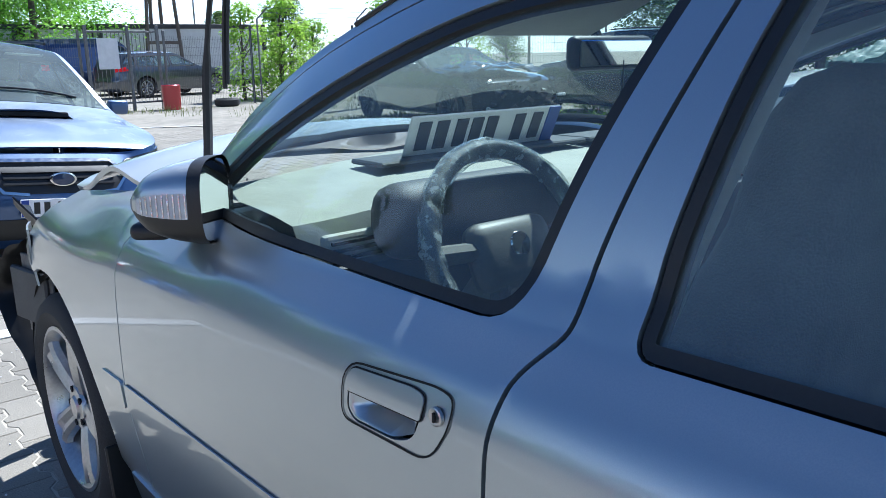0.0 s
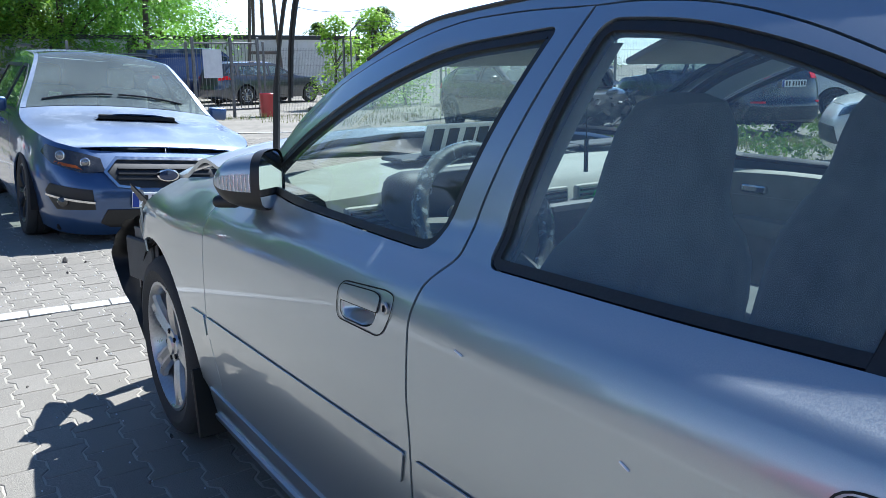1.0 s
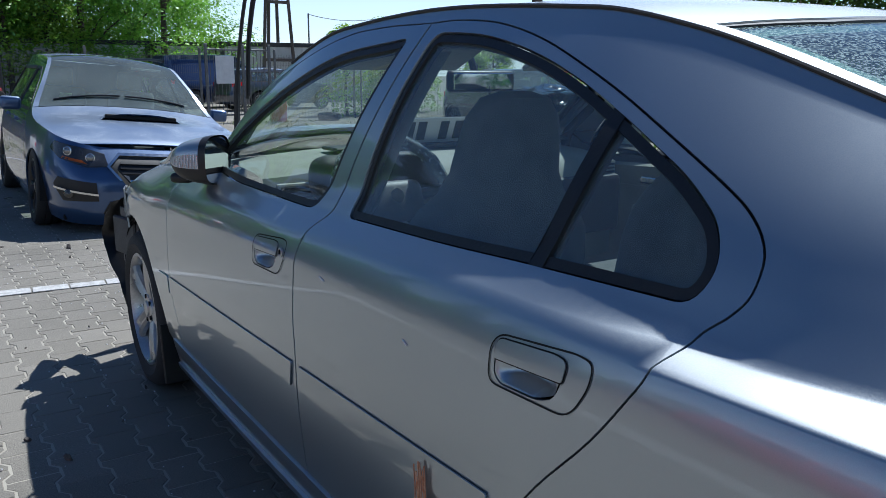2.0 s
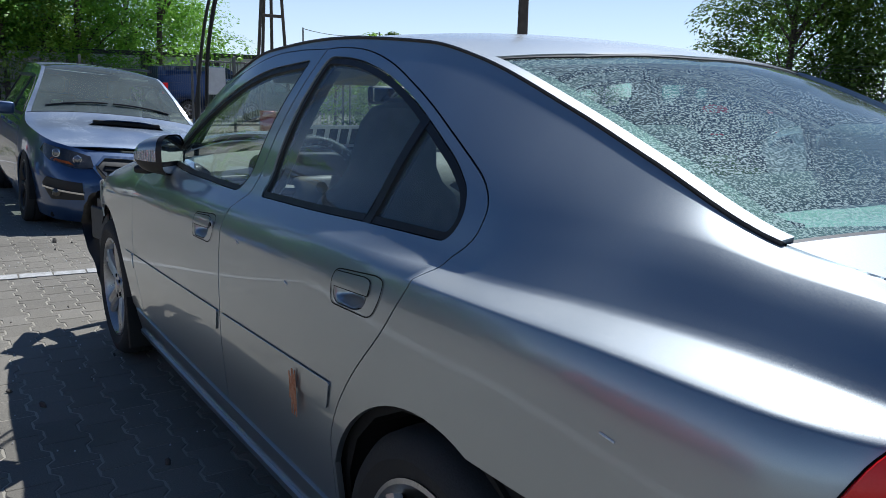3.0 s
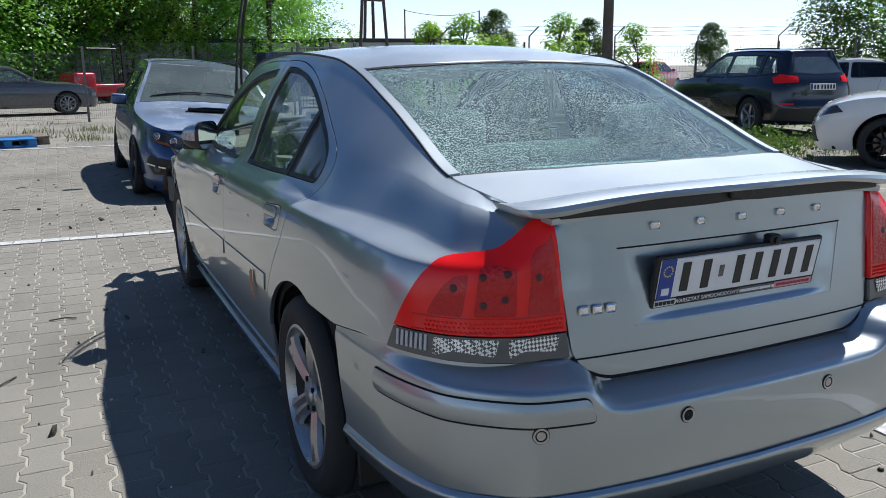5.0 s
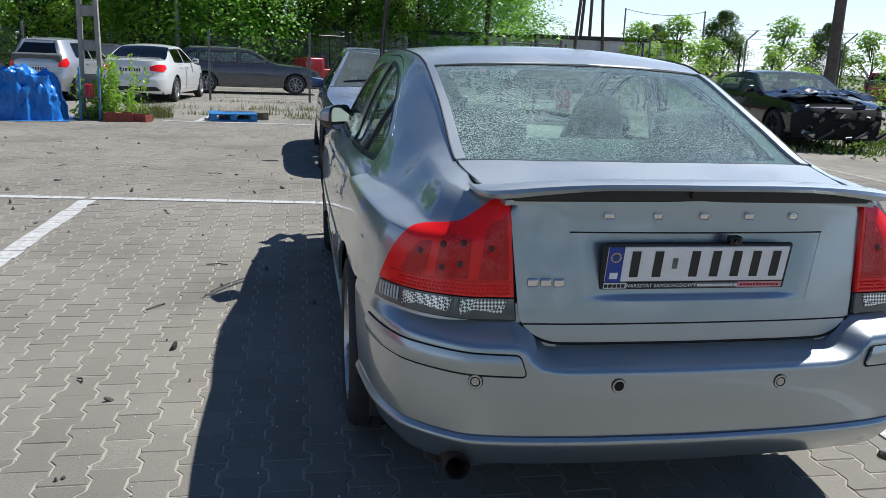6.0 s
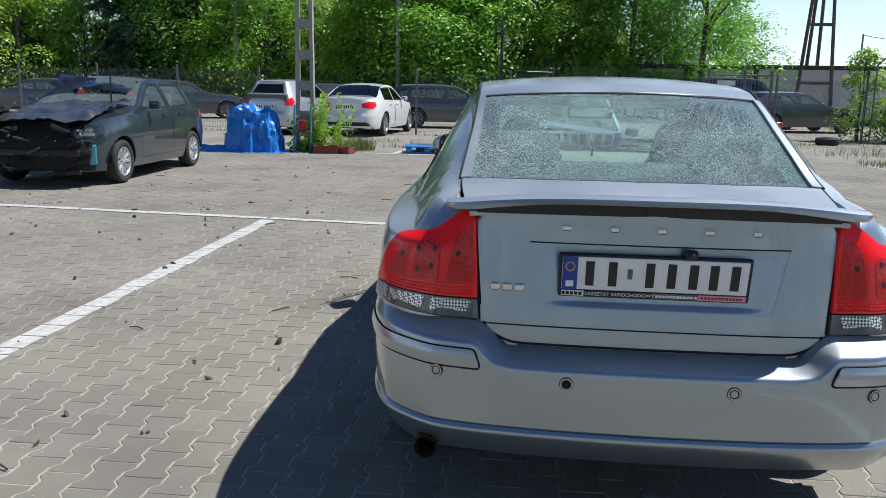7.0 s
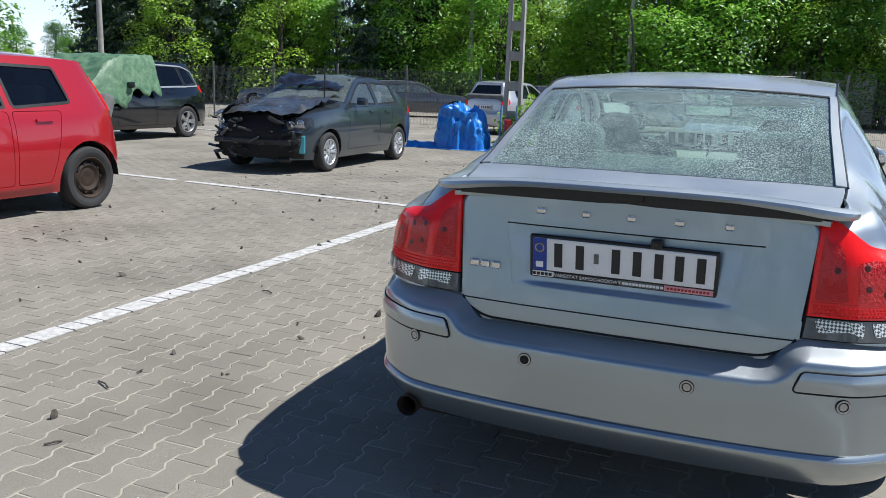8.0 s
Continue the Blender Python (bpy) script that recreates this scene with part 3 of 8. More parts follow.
F_WIN = rounded([(1.955, 0.962, 0.02), (1.73, 0.945, 0.1), (1.300, 0.940, 0.1), (1.128, 0.941, 0.045), (1.084, 1.10, 0.1), (1.003, 1.310, 0.018), (1.28, 1.286, 0.15), (1.45, 1.237, 0.15), (1.64, 1.168, 0.15), (1.83, 1.070, 0.08)], 5)
R_WIN = rounded([(0.968, 0.946, 0.02), (0.968, 1.03, 0.05), (0.938, 1.20, 0.1), (0.904, 1.318, 0.030), (0.75, 1.311, 0.1), (0.59, 1.277, 0.1), (0.448, 1.231, 0.1), (0.29, 1.162, 0.1), (0.167, 1.103, 0.06), (0.100, 1.055, 0.04), (0.080, 1.005, 0.03), (0.098, 0.966, 0.03), (0.33, 0.968, 0.1), (0.60, 0.956, 0.1)], 4)
SEAM_B = [(0.940, 1.342), (0.955, 1.295), (0.987, 1.20), (1.020, 1.10), (1.043, 1.01), (1.045, 0.965), (1.051, 0.943), (1.071, 0.914), (1.081, 0.885), (1.087, 0.84), (1.086, 0.785), (1.081, 0.71), (1.068, 0.64), (1.062, 0.55), (1.066, 0.44), (1.075, 0.335)]
SEAM_R = [(0.355, 0.335), (0.35, 0.43), (0.345, 0.51), (0.305, 0.60), (0.24, 0.69), (0.15, 0.79), (0.09, 0.875), (0.076, 0.912), (0.064, 0.938), (0.040, 0.962), (0.025, 0.99), (0.030, 1.033),
          (0.063, 1.071), (0.128, 1.109), (0.285, 1.184), (0.43, 1.246), (0.58, 1.300), (0.72, 1.333), (0.85, 1.344), (0.940, 1.342)]
SEAM_T = [(0.940, 1.342), (1.14, 1.342), (1.34, 1.322), (1.66, 1.228), (1.89, 1.105), (2.02, 1.02)]
SEAM_F = [(2.02, 1.02), (2.10, 0.945), (2.15, 0.90), (2.165, 0.84), (2.155, 0.68), (2.145, 0.53), (2.12, 0.41), (2.115, 0.335)]
seam_b, seam_r, seam_t, seam_f = (curve_through(q, 4) for q in (SEAM_B, SEAM_R, SEAM_T, SEAM_F))
LAMP_EDGE = curve_through([(0.560, 0.978), (0.592, 0.973), (0.625, 0.958), (0.660, 0.938), (0.691, 0.922), (0.732, 0.913), (0.787, 0.905), (0.846, 0.896), (0.884, 0.884), (0.919, 0.857), (0.953, 0.810), (0.976, 0.768), (0.990, 0.736)], 3)
lamp_poly = [(0.499, 0.672), (0.524, 0.980)] + LAMP_EDGE + [(1.012, 0.680)]
lamp_split = [(0.505, 0.731), LAMP_EDGE[-1]]

def grip_lines(y0, dz):
    """Outlines of a door grip: its housing, the lever and the cup pressed in below the lever."""
    at = lambda pts: [(y0 + y, z + dz, *r) for y, z, *r in pts]
    ring = rounded(at([(0.202, 0.782, 0.022), (0.202, 0.857, 0.034), (0.03, 0.872, 0.034), (0.0, 0.868, 0.026), (0.0, 0.836, 0.04), (0.030, 0.786, 0.034)]), 6)
    lever = rounded(at([(0.188, 0.822, 0.003), (0.187, 0.851, 0.024), (0.066, 0.860, 0.02), (0.044, 0.856, 0.014), (0.048, 0.829, 0.004)]), 6)
    cup = rounded(at([(0.187, 0.800, 0.018), (0.186, 0.827, 0.004), (0.052, 0.834, 0.004), (0.062, 0.806, 0.016), (0.092, 0.793, 0.016), (0.172, 0.790, 0.014)]), 5)
    return ring, lever, cup


GRIPS = [(1.141, 0.0), (0.160, 0.019)]


for sg in (1, -1):
    front_door = panel("front_door", flank, sides(yz(seam_b[::-1] + seam_t[1:] + seam_f[1:]), sg), SILVER, car, [sides(yz(F_WIN), sg), sides(yz(grip_lines(*GRIPS[0])[2]), sg)], 0.025, gap=0.0032)
    rear_door = panel("rear_door", flank, sides(yz(seam_b + seam_r[:-1]), sg), SILVER, car, [sides(yz(R_WIN), sg), sides(yz(grip_lines(*GRIPS[1])[2]), sg)], 0.025, gap=0.0032)
    for out_, owner in ((yz(seam_b[::-1] + seam_t[1:] + seam_f[1:]), front_door), (yz(seam_b + seam_r[:-1]), rear_door)):
        panel("door_seal", flank, sides(shrink(out_, -0.012), sg), DARK, owner, [sides(shrink(out_, 0.016), sg)], 0.03, off=-0.011, depth=0)
    # body side: rails over the doors, rear quarter down to the bumper seam
    rail = [(float(s), float(rim_of(np.array(s))[0])) for s in np.linspace(s_y(2.12), s_at(0.545, 0.985), 60)]
    quarter = rail + lamp_poly[3:] + [(s_y(-0.5), 0.6745), (s_y(-0.34), 0.6535)] + yz(arch(0, 0.315, 0.365, 0.365, 111, 22, 18)) + yz([(0.34, 0.335)]) + yz(seam_r) + yz(seam_t[1:])
    panel("rear_quarter", flank_even, to_even(sides(quarter, sg)), SILVER, car, h=0.018, gap=0.0)
    fender = yz(seam_f[4:] + [(2.20, 0.28)] + arch(2.716, 0.32, 0.40, 0.375, 178, 66, 14) + [(2.96, 0.685), (2.985, 0.72), (2.93, 0.765), (2.90, 0.80)])
    fender += [(float(s), float(rim_of(np.array(s))[0])) for s in np.linspace(s_y(2.88), s_y(2.13), 20)]
    panel("front_wing", flank, sides(fender, sg), SILVER, car, h=0.045, gap=0.002, label="dented silver front wing torn at its front edge")
    # glass and its black rubber frames
    for wname, wpoly, owner, mat in (("front_side_window", F_WIN, front_door, GLASS), ("rear_side_window", R_WIN, rear_door, GLASS_TINT)):
        panel("window_seal", flank, sides(yz(wpoly), sg), BLACK_TRIM, owner, [sides(yz(shrink(wpoly, 0.014)), sg)], 0.04, off=-0.004, depth=0.02)
        panel(wname, flank, sides(yz(shrink(wpoly, 0.011)), sg), mat, owner, (), 0.06, off=-0.010, depth=0)
    div = [(0.345, 0.962), (0.375, 0.962), (0.345, 1.207), (0.318, 1.197)]
    panel("window_divider", flank, sides(yz(div), sg), BLACK_TRIM, rear_door, (), 0.04, off=-0.002, depth=0.02)
    # rub strips on the doors
    for nm, y0, y1, owner in (("front_moulding", 2.14, 1.082, front_door), ("rear_moulding", 1.045, 0.345, rear_door)):
        zf = lambda y: 0.573 + (2.26 - y) * 0.031
        strip = rounded([(y0, zf(y0) - 0.058), (y0, zf(y0)), (y1, zf(y1)), (y1 + 0.01, zf(y1) - 0.060)], 4, 0.008)
        panel("strip_gap", flank, sides(yz(shrink(strip, -0.0012)), sg), DARK, owner, (), 0.04, off=0.0015, depth=0)
        panel("rub_strip", flank, sides(yz(strip), sg), SILVER, owner, (), 0.04, off=0.0045, depth=0.006)
    strip = rounded([(2.28, 0.515), (2.285, 0.57), (2.165, 0.575), (2.155, 0.517)], 4, 0.008)
    panel("rub_strip", flank, sides(yz(strip), sg), SILVER, car, (), 0.04, off=0.0045, depth=0.006)
    # sill
    sill = [(2.27, 0.20), (2.24, 0.33), (0.36, 0.33), (0.345, 0.20)]
    panel("sill", flank, sides(yz(sill), sg), SILVER, car, (), 0.04, off=0.006, depth=0.05)
    lip = rounded([(2.27, 0.215), (2.26, 0.238), (0.37, 0.255), (0.36, 0.228)], 3, 0.01)
    panel("sill_lip", flank, sides(yz(lip), sg), SILVER, car, (), 0.04, off=0.015, depth=0.015)
    # lamp cluster
    red = [lamp_split[0]] + lamp_poly[1:-1]
    clear = [lamp_poly[0], lamp_split[0], lamp_split[1], lamp_poly[-1]]
    lamp = panel("tail_lamp", flank, sides(red, sg), LAMP_RED, car, (), 0.018, off=0.012, depth=0.03, gap=0.003, label="red ribbed tail lamp")
    panel("reversing_lamp", flank, sides(clear, sg), LAMP_CLEAR, lamp, (), 0.03, off=0.010, depth=0.03, gap=0.003, label="clear lower lamp")

# boot lid: tail panel with a recess for the plate
BOOT_TOP = 0.998
BOOT = [(-s_at(0.485, 0.68), 0.675), (-s_at(0.46, 0.64), 0.64), (-s_at(0.40, 0.61), 0.612), (s_at(0.40, 0.61), 0.612), (s_at(0.46, 0.64), 0.64), (s_at(0.485, 0.68), 0.675),
        (0.530, 0.982), (0.3, 0.994), (0.0, BOOT_TOP), (-0.3, 0.994), (-0.530, 0.982)]
RECESS = [(0.352, 0.903), (0.318, 0.724), (-0.333, 0.724), (-0.375, 0.903)]


def pressed(s, z):
    """The lid pressed in round the plate: a sharp upper edge, soft slanted sides, a ledge below."""
    s, z = np.asarray(s, float), np.asarray(z, float)
    k = (z - 0.724) / 0.179
    a = np.clip(np.minimum(0.318 + 0.034 * k - s, s + 0.333 + 0.042 * k) / 0.15, 0, 1)
    b = np.clip((z - 0.724) / 0.014, 0, 1)
    p = flank(s, z)
    p[:, 1] += 0.012 * a * a * (3 - 2 * a) * b * b * (3 - 2 * b) + 0.001
    return p


boot = panel("boot_lid", flank, rounded(BOOT, 4, 0.03), SILVER, car, [RECESS], 0.04, gap=0.003, depth=0.03)
panel("plate_recess", pressed, shrink(RECESS, -0.003), SILVER, boot, (), 0.008, depth=0)
joint = np.array([q for q in resample(rounded(BOOT, 4, 0.03), 0.012) if q[1] < 0.672])
joint = joint[np.argsort(joint[:, 0])]
part("lid_joint", tube_bm([Vector(q) for q in flank(joint[:, 0], joint[:, 1] - 0.001)], 0.0036, 6), DARK, boot)
TOPLID = [(-0.594, -0.452), (-0.3, -0.503), (0, -0.518), (0.3, -0.503), (0.594, -0.452), (0.594, -0.85), (-0.594, -0.85)]
panel("boot_top", top, TOPLID, SILVER, boot, (), 0.04, gap=0.003, flip=False)

# roof, screens, bonnet
ROOF = [(-0.594, 0.305), (-0.35, 0.245), (0, 0.215), (0.35, 0.245), (0.594, 0.305), (0.594, 1.36), (0.3, 1.47), (0, 1.5), (-0.3, 1.47), (-0.594, 1.36)]
panel("roof", top, ROOF, SILVER, car, (), 0.05, gap=0.002, flip=False)
RSCREEN = [(-0.585, -0.452), (-0.3, -0.503), (0, -0.518), (0.3, -0.503), (0.585, -0.452), (0.585, 0.305), (0.35, 0.245), (0, 0.215), (-0.35, 0.245), (-0.585, 0.305)]
panel("rear_screen_seal", top, RSCREEN, BLACK_TRIM, car, [shrink(RSCREEN, 0.014)], 0.04, off=-0.003, flip=False)
panel("screen_border", top, shrink(RSCREEN, 0.010), BLACK_TRIM, car, [[(-0.500, -0.415), (-0.3, -0.468), (0, -0.488), (0.3, -0.468), (0.500, -0.415), (0.520, 0.235), (0.35, 0.19), (0, 0.165), (-0.35, 0.19), (-0.520, 0.235)]], 0.05, off=-0.010, depth=0, flip=False, label="black printed border of the rear window")
panel("rear_screen", top, shrink(RSCREEN, 0.011), REAR_GLASS, car, (), 0.06, off=-0.006, depth=0, flip=False, label="rain-spotted dusty rear window")
WSCREEN = [(-0.57, 1.385), (-0.3, 1.49), (0, 1.52), (0.3, 1.49), (0.57, 1.385), (0.57, 2.10), (0.3, 2.27), (0, 2.32), (-0.3, 2.27), (-0.57, 2.10)]
panel("windscreen_seal", top, WSCREEN, BLACK_TRIM, car, [shrink(WSCREEN, 0.03)], 0.04, off=-0.003, flip=False)
panel("windscreen", top, shrink(WSCREEN, 0.025), GLASS, car, (), 0.06, off=-0.006, depth=0, flip=False)
panel("shade_band", top, [(-0.53, 1.43), (-0.3, 1.515), (0, 1.545), (0.3, 1.515), (0.53, 1.43), (0.53, 1.52), (0.3, 1.60), (0, 1.63), (-0.3, 1.60), (-0.53, 1.52)],
      pane("blue_shade_glass", (0.16, 0.38, 0.78, 1), 0.02, 200), car, (), 0.08, off=-0.009, depth=0, flip=False, label="blue tinted band along the top of the windscreen")
for sg in (1, -1):
    APIL = [(sg * 0.598, 1.37), (sg * 0.572, 1.39), (sg * 0.572, 2.11), (sg * 0.598, 2.13)]
    panel("pillar_trim", top, APIL, SILVER, car, (), 0.05, flip=False)
    CPIL = [(sg * 0.599, 0.30), (sg * 0.572, 0.30), (sg * 0.566, -0.448), (sg * 0.599, -0.448)]
    panel("screen_trim", top, CPIL, SILVER, car, (), 0.03, flip=False, off=0.004, depth=0.010)
for sg in (1, -1):
    ditch = [top(np.array([sg * 0.6]), np.array([y]))[0] + np.array([sg * 0.001, 0, 0.0015]) for y in np.linspace(-0.455, 1.62, 60)]
    part("roof_ditch", tube_bm(ditch, 0.0042, 6), BLACK_TRIM, car, smooth=True)
BONNET = [(-0.594, 2.14), (-0.3, 2.29), (0, 2.34), (0.3, 2.29), (0.594, 2.14), (0.594, 3.05), (0.5, 3.22), (0.2, 3.32), (-0.2, 3.30), (-0.45, 3.18), (-0.594, 3.0)]


def crumpled(v, y):
    """The bonnet, buckled upwards across its middle."""
    p = top(v, y)
    w = np.exp(-((p[:, 1] - 2.72 - 0.12 * p[:, 0]) / 0.16) ** 2) * 0.055 + np.exp(-((p[:, 1] - 3.1) / 0.13) ** 2) * np.sin(p[:, 0] * 9 + 1) * 0.025
    p[:, 2] += w
    return p


panel("bonnet", crumpled, BONNET, SILVER, car, (), 0.04, gap=0.002, flip=False, label="buckled silver bonnet")

# rear bumper
BB = [(s_y(-0.385), 0.385), (s_y(-0.39), 0.41), (s_y(-0.345), 0.648), (s_y(-0.5), 0.668), (1.005, 0.681), (0.80, 0.676), (0.505, 0.668), (0.470, 0.655), (0.445, 0.632), (0.41, 0.611)]
bp = BB + [(-s, z) for s, z in BB[::-1]] + [(-0.7, 0.370), (0, 0.367), (0.7, 0.370)]
bumper = panel("rear_bumper", bumper_chart, bp, SILVER, car, (), 0.0078, depth=0.03)
skirt = [(s_y(-0.375), 0.285), (s_y(-0.385), 0.389)] + [(0.7, 0.382), (0, 0.379), (-0.7, 0.382)] + [(-s_y(-0.385), 0.389), (-s_y(-0.375), 0.285), (-0.72, 0.272), (0, 0.268), (0.72, 0.272)]
skirt_in, skirt_side = pch([0.26, 0.30, 0.34, 0.36, 0.368, 0.374, 0.39], [0.085, 0.045, 0.012, 0.000, -0.003, 0.0, 0.014]), pch([0.26, 0.30, 0.34, 0.36, 0.368, 0.374, 0.39], [0.06, 0.03, 0.010, 0.000, -0.003, 0.0, 0.012])


def skirt_chart(s, z):
    s, z = np.asarray(s, float), np.asarray(z, float)
    w = np.clip((np.abs(s) - 0.5) / 0.5, 0, 1)
    return base_at(s, skirt_in(z) * (1 - w) + skirt_side(z) * w, z)


panel("bumper_skirt", skirt_chart, skirt, SILVER, bumper, (), 0.014, depth=0.03)
# painted body behind the joints round the lamps
for sg in (1, -1):
    panel("lamp_surround", flank, sides([(0.38, 0.60), (0.40, 0.70), (0.53, 0.72), (1.03, 0.72), (1.03, 0.64), (0.6, 0.62)], sg), SILVER, car, (), 0.03, off=-0.007, depth=0)
strip_bulge = pch([0.545, 0.553, 0.566, 0.586, 0.603, 0.62], [0.003, 0.0055, 0.0085, 0.0115, 0.008, 0.003])


def strip_chart(s, z):
    p, n = bumper_chart(s, z), np.radians(turn_of(np.abs(s)))
    k = strip_bulge(np.asarray(z, float))
    return p + np.stack([-np.sign(s) * np.cos(n) * k, -np.sin(n) * k, 0 * k], -1)


for sg in (1, -1):
    st = rounded([(s_y(-0.585), 0.560), (s_y(-0.585), 0.613), (0.500, 0.608), (0.482, 0.555)], 4, 0.012)
    loop = np.array(resample(shrink(sides(st, sg), -0.0018), 0.012)) - np.array([0, 0.0022])
    loop = np.concatenate([loop, loop[:1]])
    part("strip_gap", tube_bm([Vector(q) for q in bumper_chart(loop[:, 0], loop[:, 1])], 0.0034, 5), DARK, bumper)
    panel("bumper_strip", strip_chart, sides(st, sg), SILVER, bumper, (), 0.010, depth=0.016)
for i, (x, z) in enumerate([(-0.607, 0.535), (-0.237, 0.527), (0.221, 0.524), (0.605, 0.524)]):
    q = bumper_chart(np.array([-math.copysign(float(np.interp(abs(x), px[:6], pl[:6])), x)]), np.array([z]))[0]
    yaw = math.copysign(20, x) if abs(x) > 0.5 else 0
    sens = part("parking_sensor", lathe([(-0.004, 0.018), (0.006, 0.018), (0.006, 0.0135), (0.002, 0.0133)], 24, "y"), ALLOY, bumper, smooth=True)
    sens.matrix_basis = pose(q[0], q[1] + 0.0026, q[2], 0, 0, yaw + 180)
    part("sensor_gap", lathe([(0.0034, 0.0198), (0.0044, 0.0195), (0.0044, 0.0178)], 24, "y"), DARK, sens, smooth=True)
    part("sensor_groove", lathe([(0.0035, 0.0136), (0.0035, 0.0100)], 24, "y"), DARK, sens, smooth=True)
    part("sensor_eye", lathe([(0.002, 0.0106), (0.005, 0.0102), (0.0055, 0.001)], 20, "y"), DARK if i == 1 else ALLOY, sens, smooth=True)
panel("tow_cover", bumper_chart, rounded([(-0.545, 0.318), (-0.545, 0.352), (-0.63, 0.357), (-0.63, 0.323)], 3, 0.008), SILVER, bumper, (), 0.02, off=0.003, depth=0.006)

# boot spoiler: a wing swept across the lid
bm, ring = bmesh.new(), []
for i in range(45):
    u = math.sin((-1 + i / 22) * math.pi / 2)
    x = u * 0.600
    e = max(0.0, abs(u) - 0.80) / 0.20
    k = math.sqrt(max(0.0, 1 - e ** 3))
    ym, zt = -0.925 + 0.070 * u * u + 0.05 * (1 - k), 1.047 - 0.034 * abs(u) ** 3
    th = 0.024 * (0.35 + 0.65 * k) + 0.010 * min(1.0, max(0.0, abs(u) - 0.5) / 0.35) * (0.4 + 0.6 * k)
    zc = zt - 0.5 * th if e > 0 else zt - th / 2
    ch = 0.20 * (0.45 + 0.55 * k)
    sec = [(0.0, 0.30), (-0.003, 0.0), (0.004, -0.38), (0.022, -0.50), (0.07, -0.48), (ch * 0.75, -0.5), (ch, -1.3), (ch * 0.8, -0.35), (0.10, 0.34), (0.05, 0.50), (0.018, 0.47)]
    ring.append([bm.verts.new((x, ym + a, zc + b * th)) for a, b in sec])
nS = len(ring[0])
for a, b in zip(ring, ring[1:]):
    for k in range(nS):
        bm.faces.new((a[k], a[(k + 1) % nS], b[(k + 1) % nS], b[k]))
bm.faces.new(ring[0]), bm.faces.new(ring[-1])
spoiler = part("boot_spoiler", bm, SILVER, boot, smooth=True)
# black box added to paint the shade in the gap under the wing
part("spoiler_seal", box_bm((1.02, 0.030, 0.040), (0, -0.838, 1.004), 0.006, 2), BLACK_TRIM, boot)
part("spoiler_foot", box_bm((0.075, 0.04, 0.030), (0.01, -0.845, 1.010), 0.006, 2), BLACK_TRIM, boot)

# dark inner shell behind the gaps, arches and floor
for sg in (1, -1):
    inner = yz([(2.9, 0.21), (2.9, 0.72), (2.1, 0.82), (0.1, 0.89), (-0.55, 0.85), (-0.55, 0.30), (-0.36, 0.30)] + arch(0, 0.315, 0.35, 0.35, 180, 0, 10) + [(0.37, 0.21), (2.3, 0.21)] + arch(2.716, 0.32, 0.38, 0.36, 180, 60, 8))
    panel("inner_shell", flank, sides(inner, sg), DARK, car, (), 0.08, off=-0.03, depth=0)
    for yc in (0.0, 2.716):
        bm = lathe([(0.0, 0.37), (0.30, 0.37), (0.30, 0.10)], 28)
        bmesh.ops.delete(bm, geom=[v for v in bm.verts if v.co.z < -0.015], context="VERTS")
        if sg < 0:
            bmesh.ops.scale(bm, vec=(-1, 1, 1), verts=bm.verts)
        bmesh.ops.translate(bm, verts=bm.verts, vec=(-sg * 0.865, yc, 0.315))
        part("arch_liner", bm, DARK, car)
    if sg > 0:
        part("mud_flap", box_bm((0.14, 0.012, 0.20), (-sg * 0.755, -0.345, 0.27), 0.004, 1, None, Matrix.Rotation(radians(-8), 4, "X")), BLACK_TRIM, car)
    part("mud_flap", box_bm((0.20, 0.012, 0.22), (-sg * 0.80, 2.345, 0.24), 0.004, 1, None, Matrix.Rotation(radians(-8), 4, "X")), BLACK_TRIM, car)
part("floor_pan", box_bm((1.24, 3.5, 0.03), (0, 1.2, 0.22), 0.0), DARK, car)
part("rear_bulkhead", box_bm((1.1, 0.03, 0.6), (0, -0.75, 0.60), 0.0), DARK, car)
for sg in (1, -1):
    for yc in (0.0, 2.716):
        wheel(car, pose(-sg * 0.785, yc, 0.316, 0, 0, 0 if sg > 0 else 180), spoke_w=0.074, rim_r=0.222)


